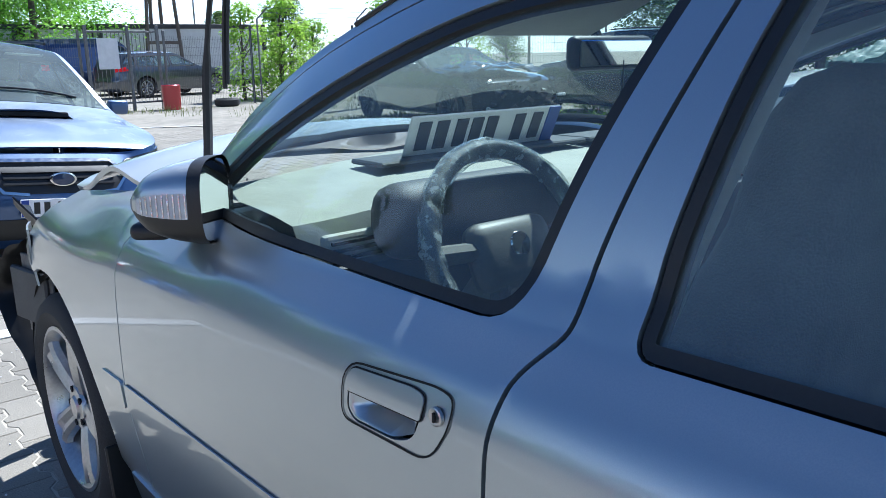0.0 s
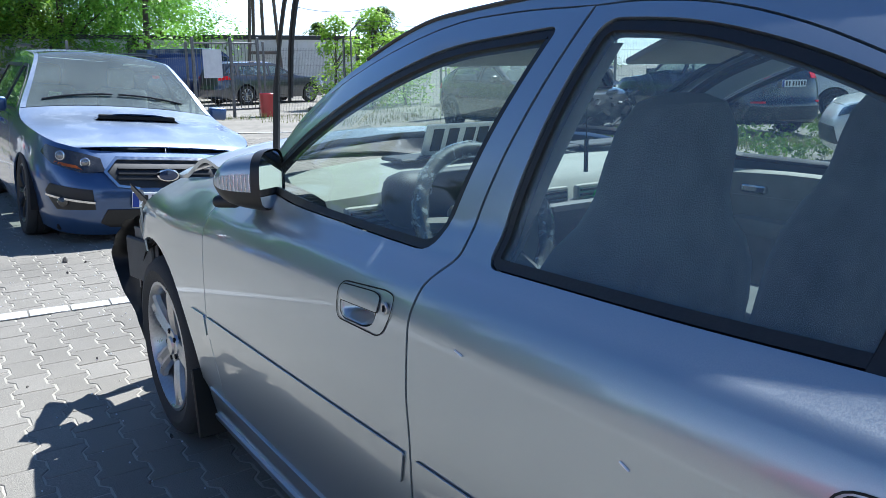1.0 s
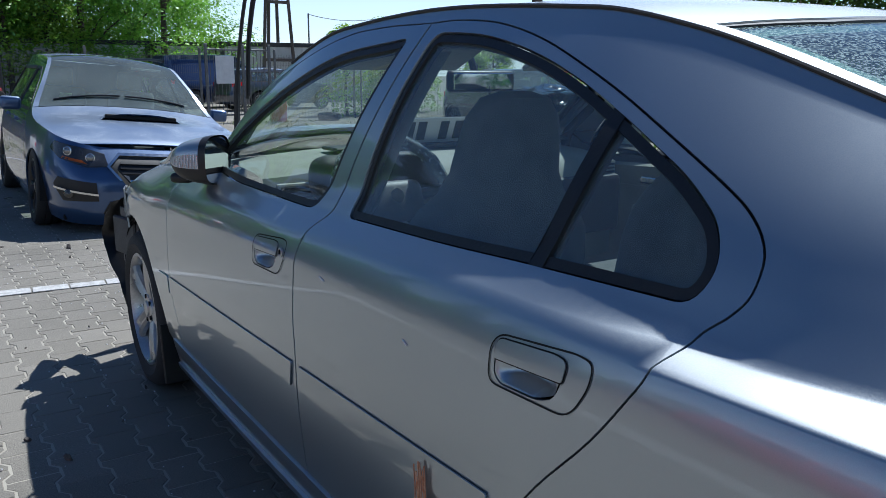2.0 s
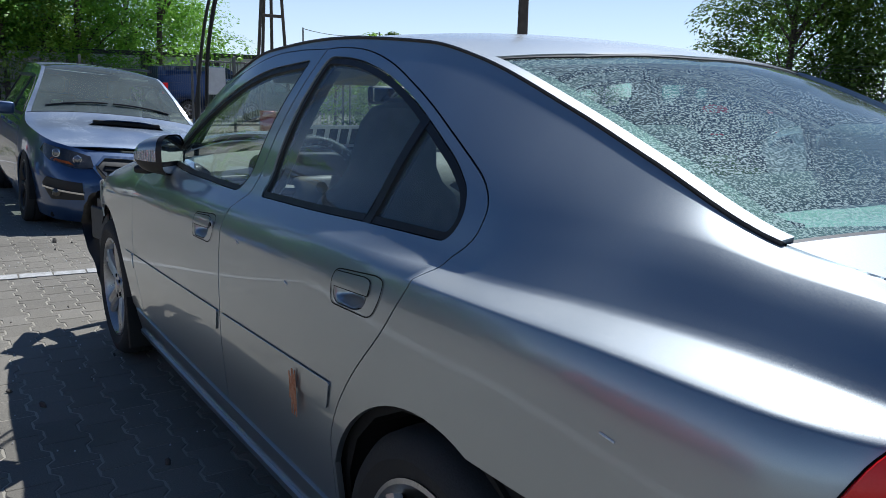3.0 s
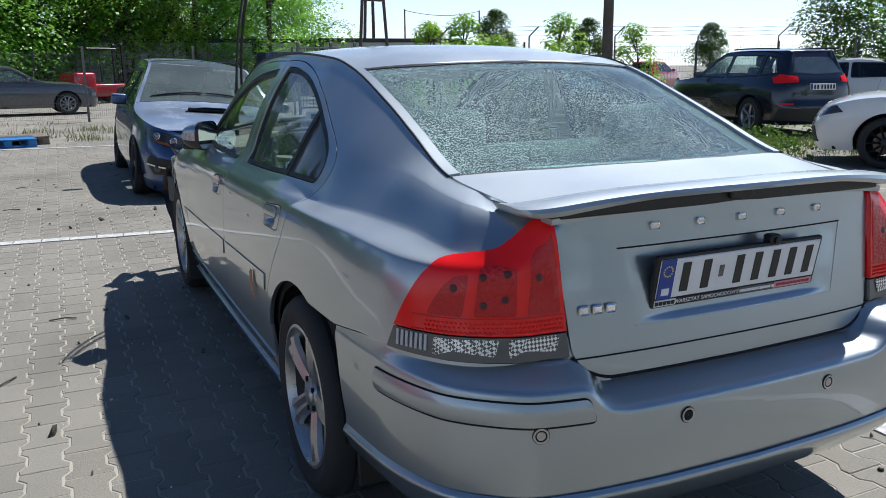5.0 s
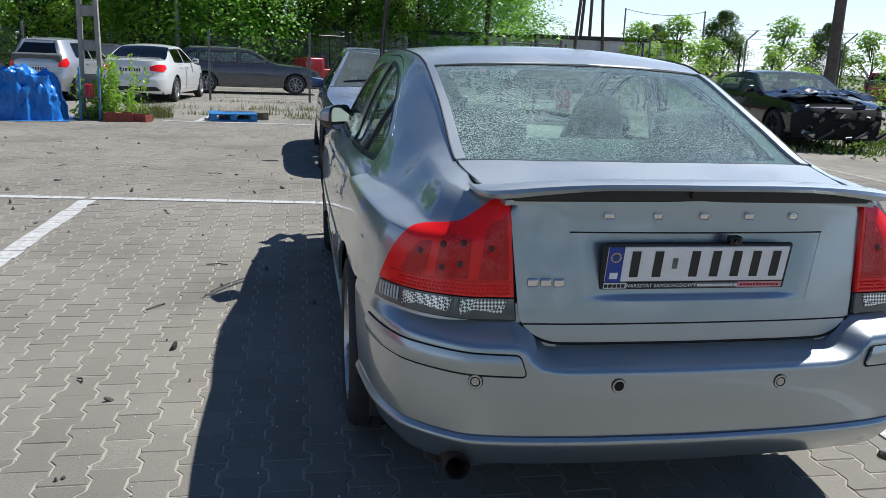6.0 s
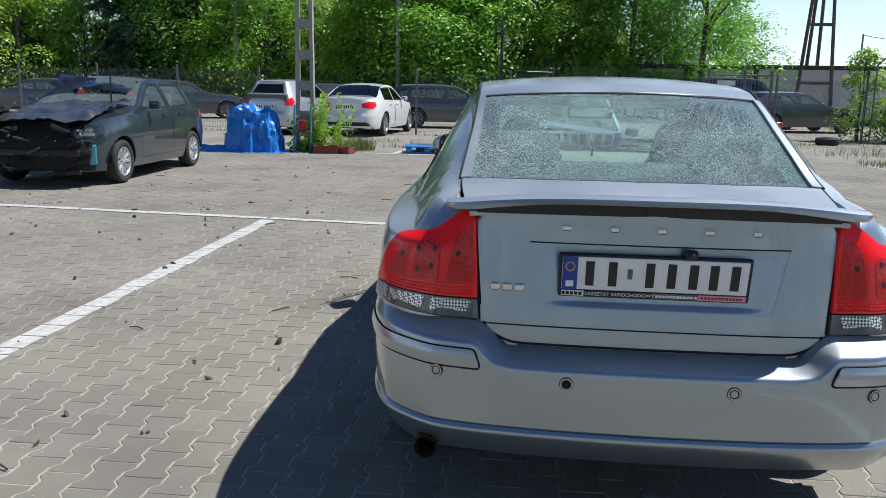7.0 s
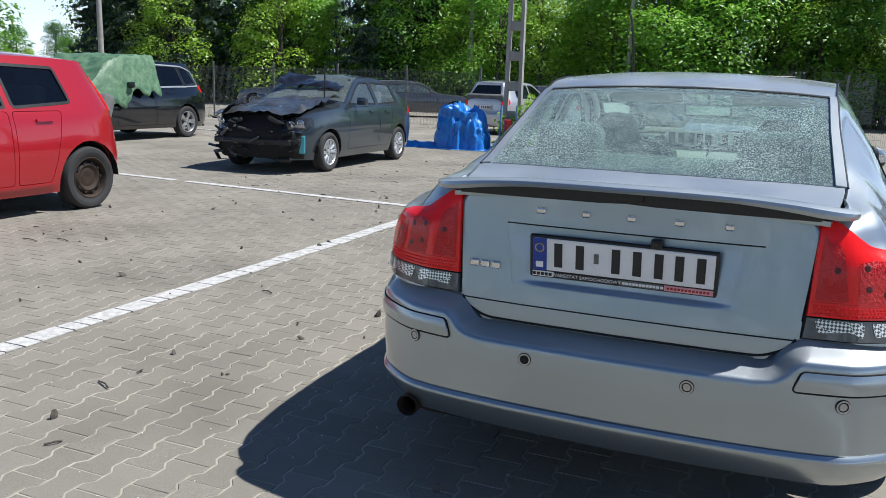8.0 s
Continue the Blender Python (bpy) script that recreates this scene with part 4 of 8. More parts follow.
# ---- ground: sand-filled bed, interlocking concrete blocks, painted bay lines ----
def paver_mat(name, island):
    m, n, l, p = nodes_of(name)
    if island:
        src = n.new("ShaderNodeNewGeometry").outputs["Random Per Island"]
    else:
        src = n.new("ShaderNodeObjectInfo").outputs["Random"]
    geo = n.new("ShaderNodeNewGeometry")
    big2, fine = n.new("ShaderNodeTexNoise"), n.new("ShaderNodeTexNoise")
    big2.inputs["Scale"].default_value, big2.inputs["Detail"].default_value = 0.8, 7
    fine.inputs["Scale"].default_value, fine.inputs["Detail"].default_value = 210, 4
    l.new(geo.outputs["Position"], big2.inputs["Vector"])
    l.new(geo.outputs["Position"], fine.inputs["Vector"])
    tone = ramp(n, l, src, [(0.0, (0.212, 0.193, 0.157)), (0.5, (0.230, 0.210, 0.172)), (1.0, (0.252, 0.230, 0.190))])
    stain = ramp(n, l, big2.outputs[0], [(0.30, grey(0.72)), (0.48, grey(0.96)), (0.72, grey(1.12))])
    grain = ramp(n, l, fine.outputs[0], [(0.30, grey(0.70)), (0.46, grey(0.98)), (0.60, grey(1.06)), (0.72, grey(1.55))])
    m1, m2 = n.new("ShaderNodeMix"), n.new("ShaderNodeMix")
    for k in (m1, m2):
        k.data_type, k.blend_type = "RGBA", "MULTIPLY"
    for k, a, b in ((m1, tone.outputs[0], stain.outputs[0]), (m2, m1.outputs["Result"], grain.outputs[0])):
        k.inputs["Factor"].default_value = 1.0
        l.new(a, k.inputs["A"])
        l.new(b, k.inputs["B"])
    l.new(m2.outputs["Result"], p.inputs["Base Color"])
    p.inputs["Roughness"].default_value = 0.88
    l.new(bump(n, l, fine.outputs[0], 0.7, 0.004).outputs[0], p.inputs["Normal"])
    return m


def far_ground_mat():
    """Block paving seen from far: rows of blocks, blotches and drifts of sand."""
    m, n, l, p = nodes_of("paving_far")
    geo = n.new("ShaderNodeNewGeometry")
    br = n.new("ShaderNodeTexBrick")
    mp = n.new("ShaderNodeMapping")
    mp.inputs["Rotation"].default_value = (0, 0, radians(90))
    l.new(geo.outputs["Position"], mp.inputs[0])
    l.new(mp.outputs[0], br.inputs["Vector"])
    for k, v in (("Scale", 1.0), ("Mortar Size", 0.006), ("Brick Width", 0.2), ("Row Height", 0.139)):
        br.inputs[k].default_value = v
    br.inputs["Color1"].default_value, br.inputs["Color2"].default_value, br.inputs["Mortar"].default_value = (0.205, 0.187, 0.153, 1), (0.272, 0.249, 0.205, 1), (0.30, 0.272, 0.215, 1)
    nz = n.new("ShaderNodeTexNoise")
    nz.inputs["Scale"].default_value, nz.inputs["Detail"].default_value = 0.6, 8
    l.new(geo.outputs["Position"], nz.inputs["Vector"])
    st = ramp(n, l, nz.outputs[0], [(0.3, grey(0.7)), (0.5, grey(0.98)), (0.72, grey(1.15))])
    k = n.new("ShaderNodeMix")
    k.data_type, k.blend_type = "RGBA", "MULTIPLY"
    k.inputs["Factor"].default_value = 1.0
    l.new(br.outputs[0], k.inputs["A"])
    l.new(st.outputs[0], k.inputs["B"])
    l.new(k.outputs["Result"], p.inputs["Base Color"])
    p.inputs["Roughness"].default_value = 0.92
    l.new(bump(n, l, nz.outputs[0], 0.3, 0.02).outputs[0], p.inputs["Normal"])
    return m


bm = bmesh.new()
bmesh.ops.create_grid(bm, x_segments=4, y_segments=4, size=600)
ground = part("ground", bm, far_ground_mat())
ground.location.z = -0.007
tagged(ground, "weathered grey concrete block paving of a car yard", "paving", kind="structure")

# one block: 200 mm long, waisted sides that lock into the rows beside it
W1, W2 = 0.0815, 0.0555


def paver_outline(g=0.0):
    q = [(-0.1, W2 + (W1 - W2) * 0.85), (-0.066, W1), (-0.034, W2), (0.034, W2), (0.066, W1), (0.1, W2 + (W1 - W2) * 0.85)]
    pts = [(w, u) for u, w in q] + [(-w, u) for u, w in q[::-1]]
    return shrink(pts, 0.0018 + g)


o0, o1 = np.array(paver_outline(0.0)), np.array(paver_outline(0.004))
pv = np.concatenate([np.column_stack([o1, np.zeros(12)]), np.column_stack([o0, np.full(12, -0.004)]), np.column_stack([o0, np.full(12, -0.011)])])
pf = [tuple(range(12))] + [(i, 12 + i, 12 + (i + 1) % 12, (i + 1) % 12) for i in range(12)] + [(12 + i, 24 + i, 24 + (i + 1) % 12, 12 + (i + 1) % 12) for i in range(12)]
PAVER_ONE, PAVER_ALL = paver_mat("concrete_paver", False), paver_mat("concrete_paver_field", True)
me_p = bpy.data.meshes.new("paver")
me_p.from_pydata([tuple(v) for v in pv], [], pf)
me_p.materials.append(PAVER_ONE)
prng = np.random.default_rng(4)
PITCH = 0.137
near, V, F = [], [], []
for i in range(int(-9.5 / PITCH), int(6.5 / PITCH)):
    for j in range(int(-5 / 0.2), int(14 / 0.2)):
        x, y = i * PITCH, j * 0.2 + (0.1 if i % 2 else 0)
        tilt = prng.normal(0, 0.005, 2)
        z = prng.normal(0, 0.0006)
        if -2.55 < x < -0.98 and -2.0 < y < 2.8 and len(near) < 300:
            near.append((x, y, z, tilt))
            continue
        k = len(V) * 36
        q = pv.copy()
        q[:, 2] += z + q[:, 0] * tilt[0] + q[:, 1] * tilt[1]
        q[:, 0] += x
        q[:, 1] += y
        V.append(q)
        F += [tuple(a + k for a in f) for f in pf]
field = link_mesh("paver_field", np.concatenate(V), F, PAVER_ALL, ground, smooth=False)
field.location.z = 0.007
tagged(field, "interlocking grey concrete paving blocks with sandy joints", kind="stuff")

SAND = surface("joint_sand", (0.32, 0.292, 0.232, 1), (0.44, 0.405, 0.33, 1), 3, 0.95, relief=0.4, dist=0.002, fine=300)
bm = bmesh.new()
bm.faces.new([bm.verts.new(p) for p in ((-9.5, -5.0, 0), (6.45, -5.0, 0), (6.45, 13.95, 0), (-9.5, 13.95, 0))])
sand = part("joint_sand", bm, SAND, ground)
sand.location.z = 0.0044
LINE = surface("worn_line_paint", (0.30, 0.29, 0.27, 1), (0.66, 0.65, 0.62, 1), 22, 0.8, relief=0.3)


def bay_line(x0, y0, x1, y1, w=0.12):
    """Worn paint, row after row of block-wide dashes with ragged ends."""
    L = math.hypot(x1 - x0, y1 - y0)
    a = math.atan2(y1 - y0, x1 - x0)
    bm, t = bmesh.new(), 0.0
    r = random.Random(int(x0 * 10 + y1 * 7))
    while t < L:
        d = r.choice((0.1, 0.2, 0.2))
        if r.random() > 0.01:
            h = w * r.uniform(0.86, 1.05)
            o = r.uniform(-0.006, 0.006)
            q = ((t + 0.004, -h / 2 + o), (t + d - 0.004, -h / 2 + o), (t + d - 0.004 - r.uniform(0, 0.006), h / 2 + o), (t + 0.004, h / 2 + o))
            up, lo = [bm.verts.new((*c, 0.001)) for c in q], [bm.verts.new((*c, -0.004)) for c in q]
            bm.faces.new(up)
            for k in range(4):
                bm.faces.new((up[k], lo[k], lo[(k + 1) % 4], up[(k + 1) % 4]))
        t += d
    ob = part("bay_line", bm, LINE)
    ob.matrix_world = pose(x0, y0, 0.006, 0, 0, math.degrees(a))
    tagged(ob, "worn white painted parking bay line on paving", "line", "bay lines", "structure")


bay_line(-16.0, 5.83, -2.95, 4.71)
bay_line(-2.90, 4.71, 9.5, 3.66)
bay_line(-2.90, 4.60, -2.98, -6.0, 0.14)
bay_line(1.22, 4.2, 1.12, -6.0, 0.14)
bay_line(-3.6, 13.15, 2.6, 12.75)
bay_line(-3.0, 13.2, -2.75, 16.5, 0.12)
bay_line(2.2, 16.3, 5.2, 14.6, 0.14)
bay_line(-16.0, 13.9, -7.0, 13.4)


# ---- the other cars of the yard ----
class Shape:
    """A car's outer form: a wrap-round chart for flanks, nose and tail and a chart for its top. y runs forward from the rear axle."""

    def __init__(self, ro, wb, fo, W, rim, crown, f_side, f_rear, f_front, power=5.0):
        self.wb, self.hw, self.y0, self.y1 = wb, W / 2, -ro, wb + fo
        th = np.linspace(-math.pi / 2, math.pi / 2, 1200)
        c, s = np.cos(th), np.sin(th)
        x = self.hw * np.abs(c) ** (2 / power)
        y = (self.y0 + self.y1) / 2 + (self.y1 - self.y0) / 2 * np.sign(s) * np.abs(s) ** (2 / power)
        l = np.concatenate([[0], np.cumsum(np.hypot(np.diff(x), np.diff(y)))])
        self.smax = float(l[-1])
        self.S = np.linspace(0, self.smax, 700)
        self.X, self.Y = np.interp(self.S, l, x), np.interp(self.S, l, y)
        self.rim_z, self.fs, self.fr, self.ff = pch(*zip(*rim)), pch(*zip(*f_side)), pch(*zip(*f_rear)), pch(*zip(*f_front))
        R = self.wrap(self.S, self.rim(self.S))
        ry = np.maximum.accumulate(R[:, 1] + np.arange(700) * 1e-7)
        self.xe = lambda y: np.interp(y, ry, -R[:, 0])
        self.ze = lambda y: np.interp(y, ry, R[:, 2])
        self.crown = pch(*zip(*crown))
        self.ya, self.yb = float(ry[0]), float(ry[-1])

    def rim(self, s):
        return self.rim_z(np.interp(np.abs(s), self.S, self.Y))

    def wrap(self, s, z):
        s, z = np.asarray(s, float), np.asarray(z, float)
        a = np.abs(s)
        x, y = np.interp(a, self.S, self.X), np.interp(a, self.S, self.Y)
        tx, ty = np.interp(a, self.S, np.gradient(self.X)), np.interp(a, self.S, np.gradient(self.Y))
        ln = np.hypot(tx, ty) + 1e-12
        nx, ny = ty / ln, -tx / ln
        nx, ny = np.where(a < 0.02, 0, nx), np.where(a < 0.02, -1, ny)
        i = self.fs(z) * nx * nx + np.where(ny < 0, self.fr(z), self.ff(z)) * ny * ny
        xs = np.maximum(x - nx * i, 0) * np.where(ny != 0, 1 - 0.28 * np.abs(ny) * self.fs(z) / self.hw, 1)
        return np.stack([-np.sign(s + 1e-12) * xs, y - ny * i, z], -1)

    def over(self, v, y):
        v, y = np.asarray(v, float), np.asarray(y, float)
        u = v / 0.6
        return np.stack([u * self.xe(y), y, self.ze(y) + self.crown(y) * (1 - np.abs(u) ** 2.3)], -1)

    def s_of(self, y):
        return float(np.interp(y, self.Y, self.S))


def plate_on(parent, m, bars=7):
    """A number plate with a blue end and plain bars, its face along -y."""
    p = part("number_plate", box_bm((0.52, 0.008, 0.114), (0, 0, 0), 0.003, 1), PLATE_WHITE, parent)
    p.matrix_basis = m
    part("plate_band", box_bm((0.044, 0.004, 0.106), (-0.234, -0.004, 0), 0, 1), PLATE_BLUE, p)
    for i in range(bars):
        part("plate_bar", box_bm((0.036, 0.004, 0.075), (-0.165 + i * 0.06 + (0.025 if i > 1 else 0), -0.004, 0), 0, 1), PLATE_INK, p)
    return p


def build_car(name, at, label, paint, shp, windows, belt, doors, screens, kind="hatch", lamps=(), nose=(), r=0.30, glass=None, wheel_style=(), plate=None, wheel_mat=None, steel=False, group=""):
    """windows: outlines (y, z) on the flank. screens: y of the windscreen's base and head, and of the rear screen's head and foot (saloons).
    lamps, nose: (name, outline in (s, z) from the tail's or the nose's middle, material)."""
    c = thing(name, at, label, "car", group)
    gl = glass or GLASS_DARK
    ws = dict(rim_r=0.2, spokes=5, spoke_w=0.06)
    ws.update(wheel_style)
    S = shp
    y0, y1, wb = S.y0, S.y1, S.wb
    zb = 0.2
    wy0, wy1 = screens[0], screens[1]
    for sg in (1, -1):
        bottom = [(0.0, zb + 0.06), (0.5, zb + 0.04), (S.s_of(y0 + 0.25), zb + 0.02)]
        ra = r + 0.055
        bottom += [(S.s_of(y), z) for y, z in arch(0, r, ra, ra, 197, -17, 16)] + [(S.s_of(y), z) for y, z in arch(wb, r, ra, ra, 197, -17, 16)]
        bottom += [(S.s_of(y1 - 0.25), zb), (S.smax - 0.5, zb), (S.smax, zb + 0.02)]
        ss = np.linspace(S.smax, 0, 70)
        upper = [(float(s), float(S.rim(s))) for s in ss]
        holes = [[(S.s_of(y), z) for y, z in w] for w in windows]
        dr = [[(S.s_of(y), z) for y, z in rounded(d, 4, 0.04)] for d in doors]
        body = panel("body_side", S.wrap, sides(bottom + upper, sg), paint, c, [sides(o, sg) for o in holes + dr], 0.09, gap=0.0)
        for d in dr:
            dd = panel("door", S.wrap, sides(d, sg), paint, c, (), 0.09, gap=0.006)
            cy = (min(q[0] for q in d) + 0.12, max(q[1] for q in d) - 0.1)
            hd = rounded([(cy[0], cy[1]), (cy[0] + 0.19, cy[1]), (cy[0] + 0.19, cy[1] + 0.03), (cy[0], cy[1] + 0.03)], 3, 0.01)
            panel("door_handle", S.wrap, sides(hd, sg), paint, dd, (), 0.05, off=0.02, depth=0.02)
        for o in holes:
            panel("window_seal", S.wrap, sides(shrink(o, -0.012), sg), BLACK_TRIM, c, [sides(shrink(o, 0.015), sg)], 0.08, off=0.002, depth=0.01)
            panel("side_window", S.wrap, sides(shrink(o, 0.004), sg), gl, c, (), 0.12, off=-0.008, depth=0)
        for nm, o, mt in lamps:
            panel(nm, S.wrap, sides(o, sg), mt, c, (), 0.05, off=0.008, depth=0.02)
        for nm, o, mt in nose:
            panel(nm, S.wrap, sides([(S.smax - a, z) for a, z in o], sg), mt, c, (), 0.05, off=0.008, depth=0.02)
        for yc in (0.0, wb):
            wheel(c, pose(-sg * (S.hw - 0.115), yc, r, 0, 0, 0 if sg > 0 else 180), r, 0.195, rim_mat=wheel_mat, steel=steel, **ws)
            bm = lathe([(0.0, r + 0.06), (0.26, r + 0.06), (0.26, 0.08)], 20)
            bmesh.ops.delete(bm, geom=[v for v in bm.verts if v.co.z < -0.05], context="VERTS")
            bmesh.ops.scale(bm, vec=(sg, 1, 1), verts=bm.verts)
            bmesh.ops.translate(bm, verts=bm.verts, vec=(-sg * (S.hw - 0.03), yc, r))
            part("arch_liner", bm, DARK, c)
        # door mirror
        bm = box_bm((0.17, 0.09, 0.12), (-sg * (S.hw + 0.06), wy0 - 0.28, belt + 0.06), 0.03, 3)
        mir = part("door_mirror", bm, paint, c, smooth=True)
        part("mirror_glass", box_bm((0.13, 0.005, 0.085), (-sg * (S.hw + 0.065), wy0 - 0.328, belt + 0.06), 0.002, 1), CHROME, mir)
    m = 0.566
    def strip(nm, ya, yb, mt, lo=-0.6, hi=0.6, **k):
        return panel(nm, S.over, [(lo, ya), (hi, ya), (hi, yb), (lo, yb)], mt, c, (), 0.09, flip=False, **k)
    strip("bonnet", wy0 + 0.01, S.yb - 0.004, paint, gap=0.004)
    if kind == "saloon":
        sy0, sy1 = screens[2], screens[3]
        strip("boot_top", S.ya + 0.004, sy1 - 0.01, paint)
        strip("rear_screen", sy1, sy0, gl, -m, m, depth=0)
        for lo, hi in ((-0.6, -m), (m, 0.6)):
            strip("rear_pillar", sy1, sy0, paint, lo, hi)
        strip("roof", sy0, wy1, paint)
    else:
        strip("roof", S.ya + 0.004, wy1, paint)
    strip("windscreen", wy1, wy0, SCREEN_DUSTY, -m, m, depth=0)
    for lo, hi in ((-0.6, -m), (m, 0.6)):
        strip("windscreen_pillar", wy1, wy0, paint, lo, hi)
    part("floor_pan", box_bm((2 * S.hw - 0.35, y1 - y0 - 0.5, 0.05), (0, (y0 + y1) / 2, 0.24), 0.01, 1), DARK, c)
    # cabin: dashboard and four seats
    part("dashboard", box_bm((1.3, 0.4, 0.3), (0, wy0 - 0.45, belt - 0.14), 0.06, 3), DASH_GREY, c, smooth=True)
    for x in (-0.36, 0.36):
        bm = box_bm((0.5, 0.14, 0.62), (x, wy0 - 1.5, belt - 0.1), 0.05, 3, None, Matrix.Rotation(radians(14), 4, "X"))
        box_bm((0.27, 0.1, 0.2), (x, wy0 - 1.62, belt + 0.31), 0.04, 3, bm)
        box_bm((0.5, 0.5, 0.16), (x, wy0 - 1.2, belt - 0.42), 0.05, 3, bm)
        part("front_seat", bm, SEAT_CLOTH, c, smooth=True)
    bm = box_bm((1.2, 0.16, 0.6), (0, wy0 - 2.35, belt - 0.16), 0.06, 3, None, Matrix.Rotation(radians(18), 4, "X"))
    part("rear_bench", bm, SEAT_CLOTH, c, smooth=True)
    if plate:
        plate_on(c, plate)
    return c


SIDE_STD = [(0.15, 0.08), (0.35, 0.02), (0.62, 0.0), (0.82, 0.02), (0.92, 0.045), (1.0, 0.08), (1.45, 0.30), (1.7, 0.42)]
FRONT_STD = [(0.15, 0.10), (0.30, 0.02), (0.5, 0.0), (0.66, 0.06), (0.78, 0.18), (1.0, 0.4)]
REAR_SAL = [(0.15, 0.12), (0.32, 0.02), (0.52, 0.0), (0.66, 0.05), (0.92, 0.09), (1.05, 0.13)]
REAR_HATCH = [(0.15, 0.12), (0.32, 0.02), (0.52, 0.0), (0.66, 0.05), (0.95, 0.08), (1.2, 0.24), (1.5, 0.44), (1.7, 0.55)]


def hatch_shape(ro, wb, fo, W, H, hood=0.92, nose=0.74, scuttle=1.0, wy=0.62, rear=None):
    """wy: how far behind the front axle the windscreen's base lies."""
    b = wb - wy
    rim = [(-ro, H - 0.09), (-ro + 0.5, H - 0.06), (b - 1.45, H - 0.045), (b - 0.75, H - 0.07), (b - 0.35, H - 0.26), (b, scuttle), (b + 0.25, hood), (wb + 0.3, hood - 0.06), (wb + fo, nose)]
    crown = [(-ro, 0.0), (-ro + 0.6, 0.03), (b - 1.2, 0.05), (b - 0.4, 0.06), (b, 0.05), (wb, 0.06), (wb + fo - 0.35, 0.03), (wb + fo, 0.0)]
    return Shape(ro, wb, fo, W, rim, crown, SIDE_STD, rear or REAR_HATCH, FRONT_STD), b


def saloon_shape(ro, wb, fo, W, H, hood=0.92, nose=0.74, scuttle=0.99, wy=0.62, deck=1.0, foot=-0.3, head=0.42):
    b = wb - wy
    rim = [(-ro, deck - 0.02), (foot - 0.1, deck), (foot, deck + 0.02), (head, H - 0.10), (head + 0.5, H - 0.05), (b - 1.2, H - 0.045), (b - 0.75, H - 0.07), (b - 0.35, H - 0.24), (b, scuttle), (b + 0.25, hood), (wb + 0.3, hood - 0.06), (wb + fo, nose)]
    crown = [(-ro, 0.0), (foot, 0.03), (head, 0.04), (b - 1.2, 0.045), (b, 0.05), (wb, 0.06), (wb + fo - 0.35, 0.03), (wb + fo, 0.0)]
    return Shape(ro, wb, fo, W, rim, crown, SIDE_STD, REAR_SAL, FRONT_STD), b


def side_windows(b, H, belt, tail, rise=0.04, quarter=True):
    """Front, rear and quarter windows between the belt and the roof rail, from the screen base b back to tail."""
    t = H - 0.13
    bp = b - 1.05
    f = rounded([(b - 0.10, belt + 0.02), (b - 0.48, t - 0.10), (b - 0.72, t), (bp + 0.05, t + 0.005), (bp + 0.03, belt + 0.01)], 3, 0.03)
    q = tail + 0.5 if quarter else tail
    rr = rounded([(bp - 0.05, belt + 0.01), (bp - 0.03, t + 0.005), (q + 0.05, t - 0.01), (q, belt + rise)], 3, 0.04)
    out = [f, rr]
    if quarter:
        out.append(rounded([(q - 0.06, belt + rise), (q - 0.02, t - 0.012), (tail + 0.16, t - 0.05), (tail, belt + rise + 0.05)], 3, 0.04))
    return out


def door_lines(b, belt, wb, r):
    bp = b - 1.05
    f = [(bp + 0.02, 0.30), (bp + 0.02, belt - 0.02), (b - 0.02, belt - 0.03), (b + 0.03, 0.30)]
    k = max(0.30, r + 0.09)
    rr = [(k + 0.06, 0.30), (k, 0.5), (k - 0.12, belt - 0.02), (bp - 0.02, belt - 0.02), (bp - 0.02, 0.30)]
    return [f, rr]


BLUE = car_paint("blue_metallic_paint", (0.038, 0.080, 0.185), 0.60, 0.34, 0.85, (0.38, 0.43, 0.48, 1))
GREY_P = car_paint("slate_grey_paint", (0.058, 0.078, 0.098), 0.65, 0.28, 0.12)
CHARRED = car_paint("scuffed_dark_paint", (0.032, 0.038, 0.045), 0.4, 0.3, 0.25)
RED_P = car_paint("red_paint", (0.36, 0.004, 0.011), 0.12, 0.34, 0.03)
BLACK_P = car_paint("black_paint", (0.006, 0.007, 0.010), 0.2, 0.2, 0.04)
NAVY_P = car_paint("navy_paint", (0.008, 0.010, 0.022), 0.3, 0.25, 0.10)
WHITE_P = car_paint("white_paint", (0.72, 0.72, 0.70), 0.0, 0.35, 0.08)
LTSILVER_P = car_paint("light_silver_paint", (0.52, 0.53, 0.54), 0.6, 0.35, 0.1)
GRAPH_P = car_paint("graphite_paint", (0.085, 0.092, 0.105), 0.6, 0.3, 0.25)
DBLUE_P = car_paint("dark_blue_paint", (0.012, 0.03, 0.09), 0.4, 0.3, 0.1)
HEADLAMP = surface("headlamp_glass", grey(0.012), grey(0.05), 22, 0.08, 0.15, metal=0.3, relief=0.3, dist=0.01, coat=1.0)
AMBER = lens_mat("amber_lamp", (0.5, 0.14, 0.01), (0.3, 0.07, 0.01))
BLACK_ALLOY = surface("black_alloy", grey(0.015), grey(0.03), 30, 0.3, 0.4, metal=0.4, relief=0.05)

GALV_DULL = surface("dull_torn_steel", grey(0.08), grey(0.18), 14, 0.5, 0.7, metal=0.6, relief=0.2)


